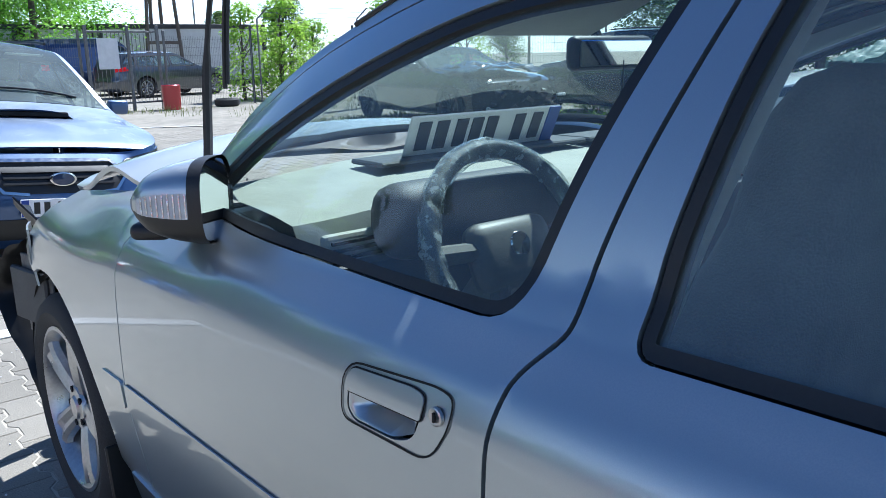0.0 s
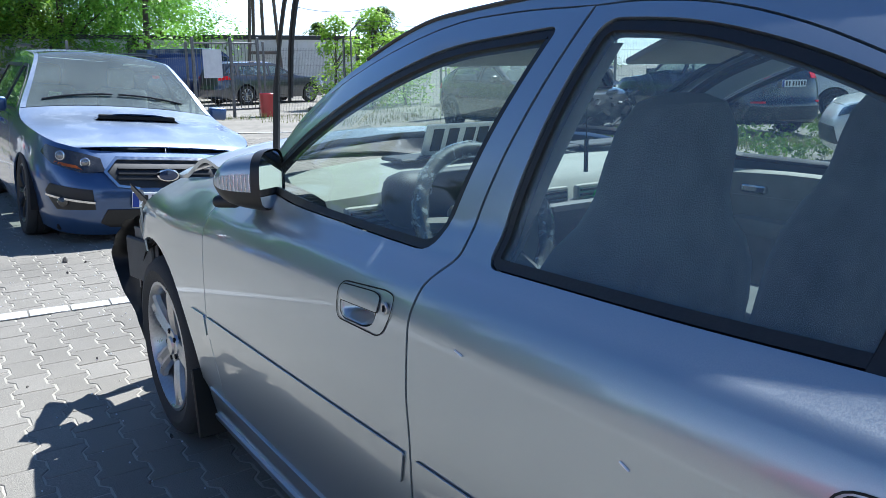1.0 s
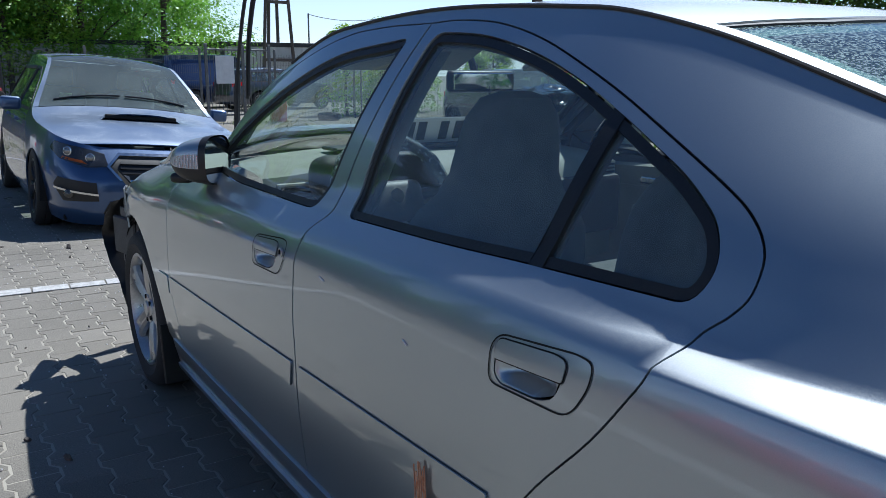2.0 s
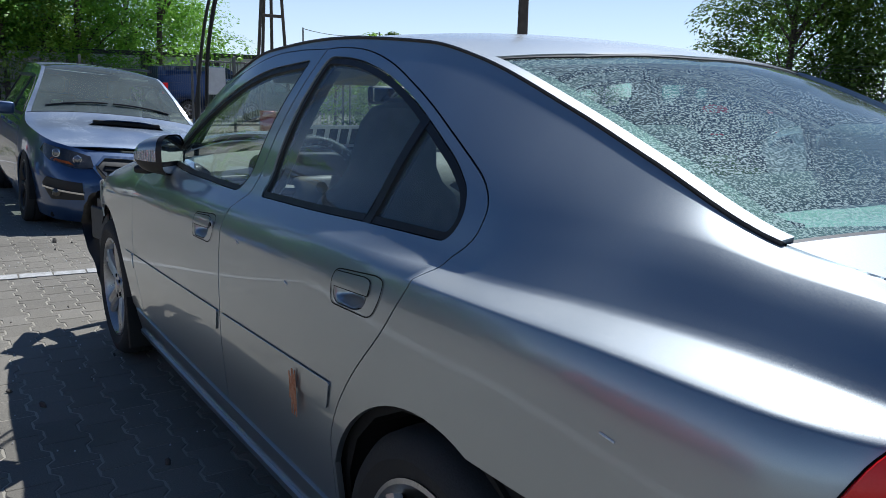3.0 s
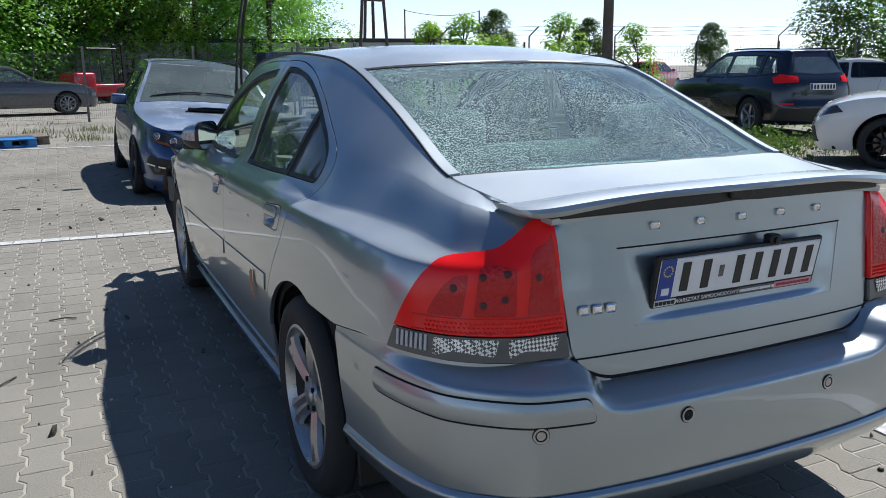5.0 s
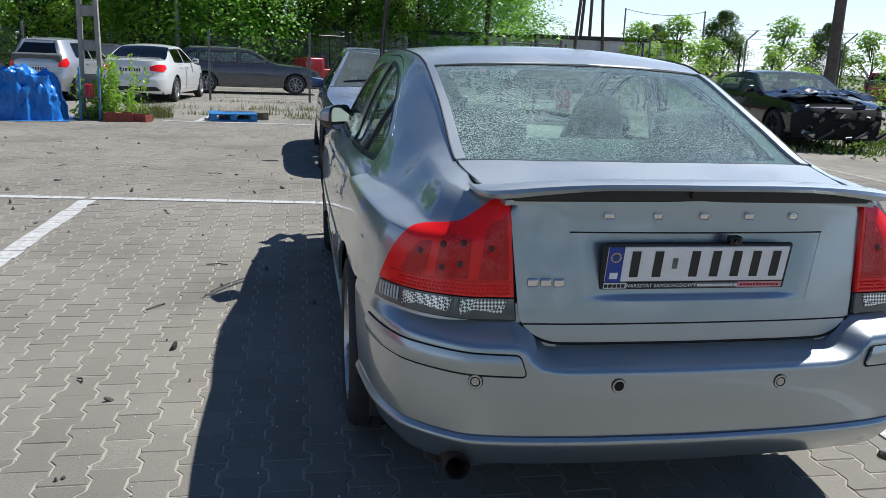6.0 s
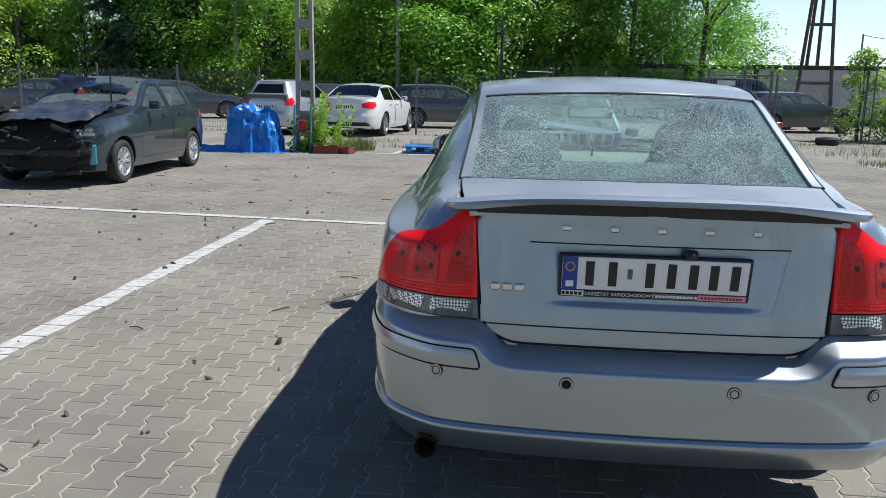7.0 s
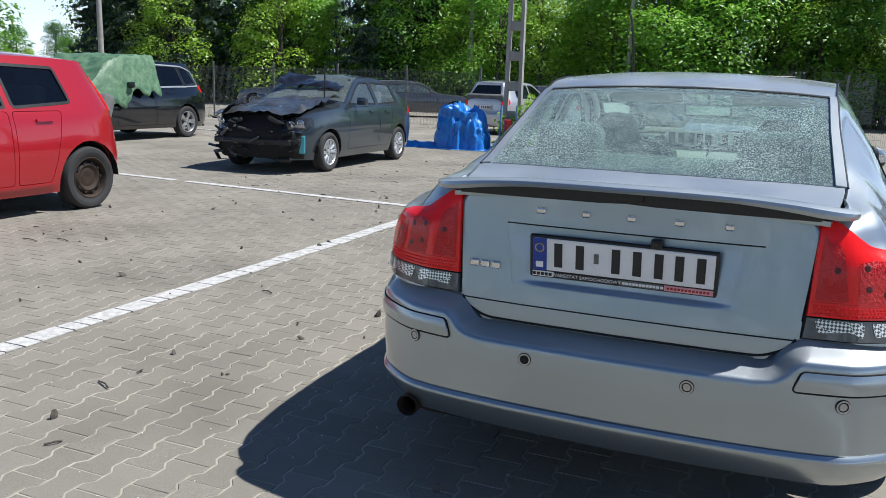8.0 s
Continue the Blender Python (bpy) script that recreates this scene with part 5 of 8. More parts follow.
def headlamp_lenses(owner, shp, sg, spots, r):
    """Round projector lenses with bright rims inside a headlamp, at (distance from the nose's middle, height)."""
    for d, z in spots:
        q = shp.wrap(np.array([sg * (shp.smax - d)]), np.array([z]))[0]
        e = shp.wrap(np.array([sg * (shp.smax - d + 0.03)]), np.array([z]))[0]
        t = Vector(e - q).normalized()
        nrm = t.cross(Vector((0, 0, 1)))
        if nrm.y < 0:
            nrm = -nrm
        bez = part("lamp_bezel", lathe([(0.016, r), (0.024, r * 0.96), (0.026, r * 0.80), (0.016, r * 0.76)], 24, "y"), CHROME, owner, smooth=True)
        bez.matrix_basis = Matrix.Translation(q) @ nrm.to_track_quat("Y", "Z").to_matrix().to_4x4()
        bm = lathe([(0.018, r * 0.78), (0.026, r * 0.6), (0.030, r * 0.3), (0.031, 0.001)], 20, "y")
        part("lamp_lens", bm, LENS_GLASS, bez, smooth=True)


LENS_GLASS = surface("lamp_lens_glass", grey(0.10), grey(0.35), 30, 0.05, 0.1, metal=0.7, relief=0, coat=1.0)
# blue estate parked nose to nose with the silver car
sh, b = hatch_shape(0.95, 2.65, 0.86, 1.78, 1.53, 0.955, 0.80, 1.02, 0.58, [(0.15, 0.12), (0.32, 0.02), (0.52, 0.0), (0.66, 0.03), (0.95, 0.05), (1.2, 0.16), (1.5, 0.34)])
blue = build_car("blue_estate", pose(0.02, 9.60, 0, 0, 0, 180), "blue metallic estate car with bonnet scoop and dusty windscreen", BLUE, sh,
                 side_windows(b, 1.49, 0.97, -0.75), 0.97, door_lines(b, 0.97, 2.65, 0.33), (b, b - 0.92), r=0.33, glass=GLASS_TINT, wheel_mat=BLACK_ALLOY, wheel_style=dict(spokes=10, spoke_w=0.03, rim_r=0.225),
                 nose=[("headlamp", [(0.43, 0.665), (0.47, 0.75), (0.74, 0.80), (0.98, 0.83), (1.02, 0.77), (0.86, 0.70), (0.6, 0.655)], HEADLAMP),
                       ("lamp_amber", [(0.60, 0.672), (0.66, 0.70), (0.84, 0.722), (0.84, 0.705)], AMBER),
                       ("fog_recess", [(0.50, 0.40), (0.52, 0.54), (0.86, 0.56), (0.92, 0.50), (0.80, 0.38)], BLACK_TRIM),
                       ("grille", [(0.0, 0.56), (0.0, 0.735), (0.34, 0.735), (0.42, 0.66), (0.34, 0.575), (0.2, 0.56)], BLACK_TRIM),
                       ("lower_intake", [(0.0, 0.27), (0.0, 0.40), (0.42, 0.40), (0.47, 0.30), (0.4, 0.27)], BLACK_TRIM)])
yb_, sm = sh.y1, sh.smax
for z in (0.61, 0.645, 0.68):
    for sg in (1, -1):
        panel("grille_bar", sh.wrap, sides([(sm, z), (sm, z + 0.012), (sm - 0.34, z + 0.012), (sm - 0.34, z)], sg), BLACK_TRIM, blue, (), 0.06, off=0.02, depth=0.012)
for sg in (1, -1):
    fr = [(sm, 0.735), (sm, 0.755), (sm - 0.35, 0.755), (sm - 0.445, 0.66), (sm - 0.35, 0.56), (sm - 0.2, 0.545), (sm - 0.2, 0.56), (sm - 0.34, 0.575), (sm - 0.42, 0.66), (sm - 0.34, 0.735)]
    panel("grille_frame", sh.wrap, sides(fr, sg), CHROME, blue, (), 0.05, off=0.024, depth=0.02)
    bl = lathe([(0.0, 0.035), (0.02, 0.033), (0.03, 0.001)], 20, "y")
    fo_ = part("fog_lamp", bl, HEADLAMP, blue, smooth=True)
    fo_.matrix_basis = pose(sg * 0.70, sh.wrap(np.array([sm - 0.70]), np.array([0.45]))[0, 1] - 0.005, 0.445)
em = part("grille_emblem", lathe([(0.0, 0.05), (0.012, 0.047), (0.016, 0.001)], 28, "y"), DBLUE_P, blue, smooth=True)
em.matrix_basis = pose(0, yb_ + 0.004, 0.655) @ Matrix.Diagonal((1.45, 1, 0.8, 1))
part("emblem_ring", lathe([(0.004, 0.058), (0.016, 0.056), (0.018, 0.047), (0.004, 0.047)], 28, "y"), CHROME, em, smooth=True)
plate_on(blue, pose(0, yb_ + 0.025, 0.475, 0, 0, 180))
for sg in (1, -1):
    panel("fog_blade", sh.wrap, sides([(sm - 0.50, 0.445), (sm - 0.50, 0.46), (sm - 0.88, 0.49), (sm - 0.88, 0.475)], sg), CHROME, blue, (), 0.03, off=0.03, depth=0.012)
    headlamp_lenses(blue, sh, sg, ((0.60, 0.725), (0.80, 0.765)), 0.036)
# bonnet scoop and wipers
bm, rows = bmesh.new(), []
for i in range(13):
    u = -1 + i / 6
    x, k = u * 0.36, max(0.0, 1 - abs(u) ** 4)
    yb0 = b + 0.30
    zz = [float(sh.over(np.array([x]), np.array([yb0 + d]))[0, 2]) for d in (-0.02, 0.12, 0.3, 0.30)]
    rows.append([bm.verts.new((x, yb0 - 0.02, zz[0])), bm.verts.new((x, yb0 + 0.12, zz[1] + 0.03 * k)), bm.verts.new((x, yb0 + 0.30 - 0.05 * u * u, zz[2] + 0.062 * k)),
                 bm.verts.new((x, yb0 + 0.285 - 0.05 * u * u, zz[2] + 0.05 * k))])
for p, q in zip(rows, rows[1:]):
    for j in range(3):
        bm.faces.new((p[j], p[j + 1], q[j + 1], q[j]))
scoop = part("bonnet_scoop", bm, BLUE, blue, smooth=True)
zz = float(sh.over(np.array([0.0]), np.array([b + 0.56]))[0, 2])
part("scoop_mouth", box_bm((0.60, 0.06, 0.036), (0, b + 0.545, zz + 0.025), 0.012, 2), DARK, scoop)
for x0, x1 in ((-0.55, 0.0), (0.05, 0.62)):
    pts = [(x, b - 0.07 - 0.05 * (1 - (x / 0.75) ** 2), 0) for x in np.linspace(x0, x1, 7)]
    pts = [(x, y, float(sh.over(np.array([x * 0.9]), np.array([y]))[0, 2]) + 0.02) for x, y, _ in pts]
    part("wiper", tube_bm(pts, 0.009, 6), BLACK_TRIM, blue, smooth=True)
part("screen_label", box_bm((0.30, 0.004, 0.035), (-0.33, b - 0.74, 1.425), 0.002, 1, None, Matrix.Rotation(radians(-62), 4, "X")), PLATE_WHITE, blue, "white paper strip behind the windscreen")
part("sticker", box_bm((0.10, 0.004, 0.10), (0.50, b - 0.23, 1.13), 0.002, 1, None, Matrix.Rotation(radians(-62), 4, "X")), surface("green_sticker", (0.35, 0.6, 0.2, 1), (0.8, 0.85, 0.7, 1), 30, 0.6, relief=0), blue)
for sg in (1, -1):
    pts = [(sg * float(sh.xe(y)) * 0.97, y, float(sh.ze(y)) + 0.055) for y in np.linspace(-0.45, b - 1.0, 8)]
    part("roof_rail", tube_bm(pts, 0.014, 8), BLACK_TRIM, blue, smooth=True)

# wrecked slate-grey hatchback saloon with its bonnet sprung
sh, b = saloon_shape(0.95, 2.46, 0.80, 1.70, 1.44, 0.93, 0.74, 1.0, 0.58, 1.03, -0.42, 0.22)
wreck = build_car("wrecked_saloon", pose(-6.60, 9.65, 0, 0, 0, 181.5), "slate grey saloon car with smashed open front end", GREY_P, sh,
                  side_windows(b, 1.44, 0.965, 0.02, 0.03, False), 0.965, door_lines(b, 0.965, 2.46, 0.29), (b, b - 0.85, 0.22, -0.42), "saloon", r=0.29, glass=GLASS_TINT,
                  wheel_style=dict(spokes=10, spoke_w=0.05, rim_r=0.19), wheel_mat=LTSILVER_P,
                  lamps=[("tail_lamp", [(0.52, 0.74), (0.5, 0.92), (0.9, 0.92), (0.95, 0.82), (0.85, 0.74)], LAMP_RED)],
                  nose=[("headlamp", [(0.46, 0.60), (0.44, 0.70), (0.70, 0.80), (0.98, 0.79), (1.0, 0.70), (0.80, 0.61)], HEADLAMP)])
sm, y1 = sh.smax, sh.y1
for sg in (1, -1):
    # near-black sheet laid over the nose, painting in the shade of an open front
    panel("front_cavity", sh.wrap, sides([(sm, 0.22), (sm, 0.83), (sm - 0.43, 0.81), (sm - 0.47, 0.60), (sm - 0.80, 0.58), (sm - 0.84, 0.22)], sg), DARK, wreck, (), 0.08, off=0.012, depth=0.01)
rng = random.Random(5)
for i in range(64):
    x, z = rng.uniform(-0.70, 0.70), rng.uniform(0.2, 0.76)
    bm = box_bm((rng.uniform(0.04, 0.24), rng.uniform(0.02, 0.07), rng.uniform(0.015, 0.06)), (0, 0, 0), 0.01, 1)
    o = part("torn_piece", bm, rng.choice([BLACK_TRIM, BLACK_TRIM, DASH_GREY, CHARRED, DARK, GALV_DULL]), wreck)
    o.matrix_basis = pose(x, y1 - 0.02 - 0.14 * x * x + rng.uniform(-0.08, 0.08), z, rng.uniform(-40, 40), rng.uniform(-40, 40), rng.uniform(-30, 30))
part("bumper_beam", box_bm((1.25, 0.09, 0.09), (0, y1 - 0.02, 0.45), 0.02, 2), BLACK_TRIM, wreck)
part("torn_bumper", box_bm((0.10, 0.03, 0.26), (-0.70, y1 - 0.20, 0.42), 0.02, 2, None, Matrix.Rotation(radians(25), 4, "Z")), surface("teal_plastic", (0.05, 0.28, 0.36, 1), (0.1, 0.4, 0.46, 1), 9, 0.4, relief=0.1), wreck)


def folded_sheet(name, w, d, m, mat, parent, amp=0.06, seed=1, n=22, label=""):
    """A crumpled sheet of metal or cloth with thickness."""
    bm = bmesh.new()
    bmesh.ops.create_grid(bm, x_segments=n, y_segments=n, size=0.5)
    for v in bm.verts:
        q = Vector((v.co.x * w, v.co.y * d, 0))
        k = noise.noise(Vector((q.x * 3 + seed, q.y * 3, seed))) * amp + abs(noise.noise(Vector((q.x * 6, q.y * 5 + seed, 3)))) * amp * 0.8
        v.co = Vector((q.x + 0.04 * noise.noise(Vector((q.y * 4, seed, 1))), q.y, k))
    bmesh.ops.solidify(bm, geom=list(bm.faces), thickness=0.006)
    o = part(name, bm, mat, parent, label, smooth=True)
    o.matrix_basis = m
    return o


folded_sheet("sprung_bonnet", 1.34, y1 - b - 0.02, pose(0, (b + y1) / 2 - 0.03, 0.945, -9, 2, 0), CHARRED, wreck, 0.085, 3, 30, label="buckled black bonnet")
folded_sheet("bonnet_edge", 0.30, 0.75, pose(0.62, y1 - 0.42, 0.90, -14, 34, 4), CHARRED, wreck, 0.05, 12, 16)
for sg_ in (1, -1):
    headlamp_lenses(wreck, sh, sg_, ((0.62, 0.70), (0.76, 0.715)), 0.052)
folded_sheet("folded_panel", 1.15, 0.40, pose(0.05, b - 0.42, 1.30, -24, -3, 0), BLACK_P, wreck, 0.07, 8, label="torn black metal sheet on the windscreen")
part("aerial", tube_bm([(-0.45, b + 0.1, 1.0), (-0.46, b + 0.1, 1.55)], 0.012, 6), BLACK_TRIM, wreck)

# red small hatchback, tail half in view
sh, b = hatch_shape(0.66, 2.51, 0.86, 1.687, 1.49, 0.95, 0.74, 1.03, 0.62)
red = build_car("red_hatchback", pose(-6.64, 2.80, 0, 0, 0, 180), "red five-door hatchback on rusty black steel wheels", RED_P, sh,
                side_windows(b, 1.49, 0.98, 0.12, 0.05, False), 0.98, door_lines(b, 0.98, 2.51, 0.305), (b, b - 0.9), r=0.305, glass=GLASS_DARK, wheel_mat=STEEL, steel=True,
                lamps=[("tail_lamp", [(0.66, 0.92), (0.62, 1.25), (0.72, 1.27), (0.78, 0.95)], LAMP_RED), ("tail_screen", [(0, 0.98), (0, 1.34), (0.46, 1.34), (0.55, 1.0)], GLASS_DARK)])
for sg in (1, -1):
    panel("rub_strip", sh.wrap, sides([(sh.s_of(0.42), 0.27), (sh.s_of(0.42), 0.30), (sh.s_of(2.1), 0.30), (sh.s_of(2.1), 0.27)], sg), RED_P, red, (), 0.08, off=0.014, depth=0.014)

# dark people carrier under a green tarpaulin
sh, b = hatch_shape(0.99, 2.85, 0.93, 1.88, 1.66, 1.03, 0.80, 1.10, 0.80)
mpv = build_car("black_people_carrier", pose(-12.7, 11.35, 0, 0, 0, 180), "black people carrier with bright window trim", BLACK_P, sh,
                side_windows(b, 1.66, 1.06, -0.55, 0.06), 1.06, door_lines(b, 1.06, 2.85, 0.34), (b, b - 1.15), r=0.34, glass=GLASS_DARK, wheel_style=dict(rim_r=0.23, spokes=5, spoke_w=0.09),
                lamps=[("tail_lamp", [(0.62, 0.95), (0.58, 1.12), (0.9, 1.14), (1.0, 1.05), (0.95, 0.97)], LAMP_RED)])
for sg in (1, -1):
    tr = [(sh.s_of(y), z) for y, z in [(1.75, 1.545), (0.6, 1.555), (-0.2, 1.54), (-0.62, 1.43), (-0.62, 1.10), (0.0, 1.075), (1.9, 1.05)]]
    # chrome trim in pale paint, its bright reflection put into the colour
    panel("window_trim", sh.wrap, sides(rounded(tr, 4, 0.05), sg), LTSILVER_P, mpv, [sides(shrink(rounded(tr, 4, 0.05), 0.026), sg)], 0.08, off=0.016, depth=0.014)

# white saloon seen from behind
sh, b = saloon_shape(1.03, 2.76, 0.79, 1.77, 1.45, 0.93, 0.74, 1.0, 0.75, 1.04, -0.42, 0.35)
build_car("white_saloon", pose(-5.05, 19.3, 0, 0, 0, -6), "white saloon car with dark rear window and red lamps", WHITE_P, sh,
                 side_windows(b, 1.45, 0.97, 0.05, 0.03, False), 0.97, door_lines(b, 0.97, 2.76, 0.32), (b, b - 0.9, 0.35, -0.42), "saloon", r=0.32,
                 lamps=[("tail_lamp", [(0.48, 0.78), (0.46, 0.88), (0.7, 0.94), (0.98, 0.93), (1.0, 0.84), (0.85, 0.76)], LAMP_RED), ("diffuser", [(0, 0.3), (0, 0.4), (0.6, 0.4), (0.75, 0.3)], BLACK_TRIM)],
                 plate=pose(0, -1.0, 0.80, 0, 0, 0))
# white small hatchback seen from behind
sh, b = hatch_shape(0.62, 2.51, 0.78, 1.695, 1.51, 0.98, 0.74, 1.05, 0.55)
build_car("white_hatchback", pose(-7.25, 18.9, 0, 0, 0, -9), "white small hatchback with red tail lamps", LTSILVER_P, sh,
          side_windows(b, 1.51, 0.99, 0.05, 0.05, False), 0.99, door_lines(b, 0.99, 2.51, 0.3), (b, b - 0.9), r=0.3,
          lamps=[("tail_lamp", [(0.56, 0.80), (0.60, 0.95), (0.86, 1.02), (0.9, 0.9), (0.8, 0.8)], LAMP_RED), ("tail_screen", [(0, 1.05), (0, 1.36), (0.5, 1.36), (0.6, 1.08)], GLASS_DARK)],
          plate=pose(0, -0.62, 0.76, 0, 0, 0))
# estates beyond the fence
sh, b = hatch_shape(1.0, 2.81, 0.92, 1.83, 1.45, 0.93, 0.74, 1.0, 0.72)
est = build_car("graphite_estate", pose(-4.1, 25.0, 0, 0, 0, -84), "graphite estate car with silver roof rails and alloy wheels", GRAPH_P, sh,
                side_windows(b, 1.45, 0.96, -0.75), 0.96, door_lines(b, 0.96, 2.81, 0.325), (b, b - 0.95), r=0.325, glass=GLASS_TINT, wheel_style=dict(spokes=9, spoke_w=0.04, rim_r=0.22),
                lamps=[("tail_lamp", [(0.6, 0.82), (0.6, 0.95), (1.0, 0.97), (1.05, 0.86)], LAMP_RED)], group="estate cars beyond the fence",
                nose=[("headlamp", [(0.5, 0.62), (0.5, 0.74), (1.0, 0.76), (1.0, 0.66)], HEADLAMP)])
for sg in (1, -1):
    part("roof_rail", tube_bm([(sg * 0.60, y, float(sh.ze(y)) + 0.05) for y in np.linspace(-0.5, b - 1.0, 8)], 0.015, 8), CHROME, est, smooth=True)
copy_thing(est, pose(8.2, 27.5, 0, 0, 0, -74))
suv = copy_thing(est, pose(-15.0, 27.6, 0, 0, 0, -62))
tagged(suv, "dark estate car with bright roof rails beyond the fence")
copy_thing(est, pose(-20.5, 31.0, 0, 0, 0, 110))
# black coupe saloon with its nose torn away
sh, b = saloon_shape(0.95, 2.73, 0.95, 1.80, 1.36, 0.90, 0.72, 0.96, 0.62, 0.96, -0.70, 0.25)
coupe = build_car("wrecked_black_coupe", pose(8.62, 13.4, 0, 0, 0, 174), "black coupe with crushed front and black wheels", BLACK_P, sh,
                  side_windows(b, 1.34, 0.94, -0.05, 0.03, False), 0.94, door_lines(b, 0.94, 2.73, 0.32), (b, b - 0.95, 0.25, -0.70), "saloon", r=0.33, glass=GLASS_TINT, wheel_mat=BLACK_ALLOY, wheel_style=dict(rim_r=0.24, spokes=10, spoke_w=0.04),
                  lamps=[("tail_lamp", [(0.5, 0.78), (0.5, 0.88), (0.95, 0.9), (0.95, 0.8)], LAMP_RED)])
sm, y1 = sh.smax, sh.y1
for sg in (1, -1):
    # the nose stays whole: a near-black sheet paints the shade of its hollow
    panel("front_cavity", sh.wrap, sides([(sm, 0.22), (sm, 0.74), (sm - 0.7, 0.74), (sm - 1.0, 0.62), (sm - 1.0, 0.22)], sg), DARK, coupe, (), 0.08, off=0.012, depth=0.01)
for i in range(40):
    x, z = rng.uniform(-0.8, 0.8), rng.uniform(0.22, 0.8)
    bm = box_bm((rng.uniform(0.05, 0.28), rng.uniform(0.04, 0.12), rng.uniform(0.02, 0.08)), (0, 0, 0), 0.01, 1)
    o = part("torn_piece", bm, rng.choice([BLACK_TRIM, DASH_GREY, ALLOY, DARK, BLACK_P]), coupe)
    o.matrix_basis = pose(x, y1 + 0.03 - 0.12 * x * x + rng.uniform(-0.1, 0.08), z, rng.uniform(-40, 40), rng.uniform(-40, 40), rng.uniform(-30, 30))
folded_sheet("sprung_bonnet", 1.5, 1.1, pose(0, b + 0.62, 0.98, -5, 0, 0), BLACK_P, coupe, 0.09, 5)
# navy crossover
sh, b = hatch_shape(0.92, 2.67, 0.86, 1.82, 1.60, 1.02, 0.80, 1.08, 0.62)
suv2 = build_car("navy_crossover", pose(11.15, 8.9, 0, 0, 0, -13), "navy blue crossover with roof rails and red tail lamps", NAVY_P, sh,
                 side_windows(b, 1.60, 1.04, -0.55, 0.05), 1.04, door_lines(b, 1.04, 2.67, 0.35), (b, b - 0.95), r=0.35, glass=GLASS_TINT, wheel_style=dict(rim_r=0.23, spokes=5, spoke_w=0.05),
                 lamps=[("tail_lamp", [(0.46, 0.98), (0.48, 1.08), (0.92, 1.12), (1.08, 1.06), (0.98, 0.96)], LAMP_RED), ("tail_screen", [(0, 1.12), (0, 1.42), (0.48, 1.42), (0.6, 1.15)], GLASS_TINT),
                        ("lower_cladding", [(0, 0.3), (0, 0.52), (0.8, 0.52), (0.95, 0.3)], BLACK_TRIM), ("reflector", [(0.55, 0.58), (0.55, 0.61), (0.8, 0.61), (0.8, 0.58)], LAMP_RED)],
                 plate=pose(0, -0.90, 0.90, 0, 0, 0))
for sg in (1, -1):
    part("roof_rail", tube_bm([(sg * 0.60, y, float(sh.ze(y)) + 0.035) for y in np.linspace(-0.4, b - 1.0, 8)], 0.013, 8), BLACK_TRIM, suv2, smooth=True)
# white saloon with a tarpaulin, silver and red cars behind it
sh, b = saloon_shape(1.0, 2.65, 0.85, 1.78, 1.44, 0.93, 0.74, 1.0, 0.62, 1.02, -0.35, 0.35)
wtarp = build_car("white_damaged_saloon", pose(10.25, 3.0, 0, 0, 0, 40), "white saloon car with black wheels and a covered screen", WHITE_P, sh,
                  side_windows(b, 1.44, 0.97, 0.05, 0.03, False), 0.97, door_lines(b, 0.97, 2.65, 0.32), (b, b - 0.9, 0.35, -0.35), "saloon", r=0.32, wheel_mat=BLACK_ALLOY, wheel_style=dict(rim_r=0.235, spokes=10, spoke_w=0.03),
                  nose=[("headlamp", [(0.52, 0.62), (0.5, 0.72), (0.85, 0.78), (0.95, 0.70)], HEADLAMP), ("lower_grille", [(0, 0.3), (0, 0.5), (0.5, 0.5), (0.6, 0.3)], BLACK_TRIM)])
sil = copy_thing(wtarp, pose(16.6, 10.6, 0, 0, 0, 30))
tagged(sil, "pale saloon car parked behind the crossover")
redc = copy_thing(red, pose(24.2, 29.3, 0, 0, 0, -60))
tagged(redc, "red hatchback parked far behind the crossover")
bluec = copy_thing(est, pose(-7.2, 24.8, 0, 0, 0, 20))
tagged(bluec, "dark estate car parked between white cars")
# dark blue van
sh, b = hatch_shape(1.0, 3.1, 0.9, 1.92, 1.97, 1.12, 0.85, 1.2, 0.5, [(0.15, 0.1), (0.32, 0.02), (0.52, 0.0), (1.2, 0.06), (1.97, 0.16)])
build_car("dark_blue_van", pose(6.7, 30.0, 0, 0, 0, -76), "dark blue panel van beyond the fence", DBLUE_P, sh,
          [rounded([(b - 0.1, 1.25), (b - 0.4, 1.65), (b - 0.95, 1.75), (b - 0.95, 1.22)], 3, 0.05)], 1.2, [[(b - 1.0, 0.3), (b - 1.0, 1.18), (b, 1.18), (b + 0.03, 0.3)]], (b, b - 0.75), r=0.33,
          lamps=[("tail_lamp", [(0.7, 0.9), (0.7, 1.3), (0.95, 1.3), (0.95, 0.9)], LAMP_RED)])


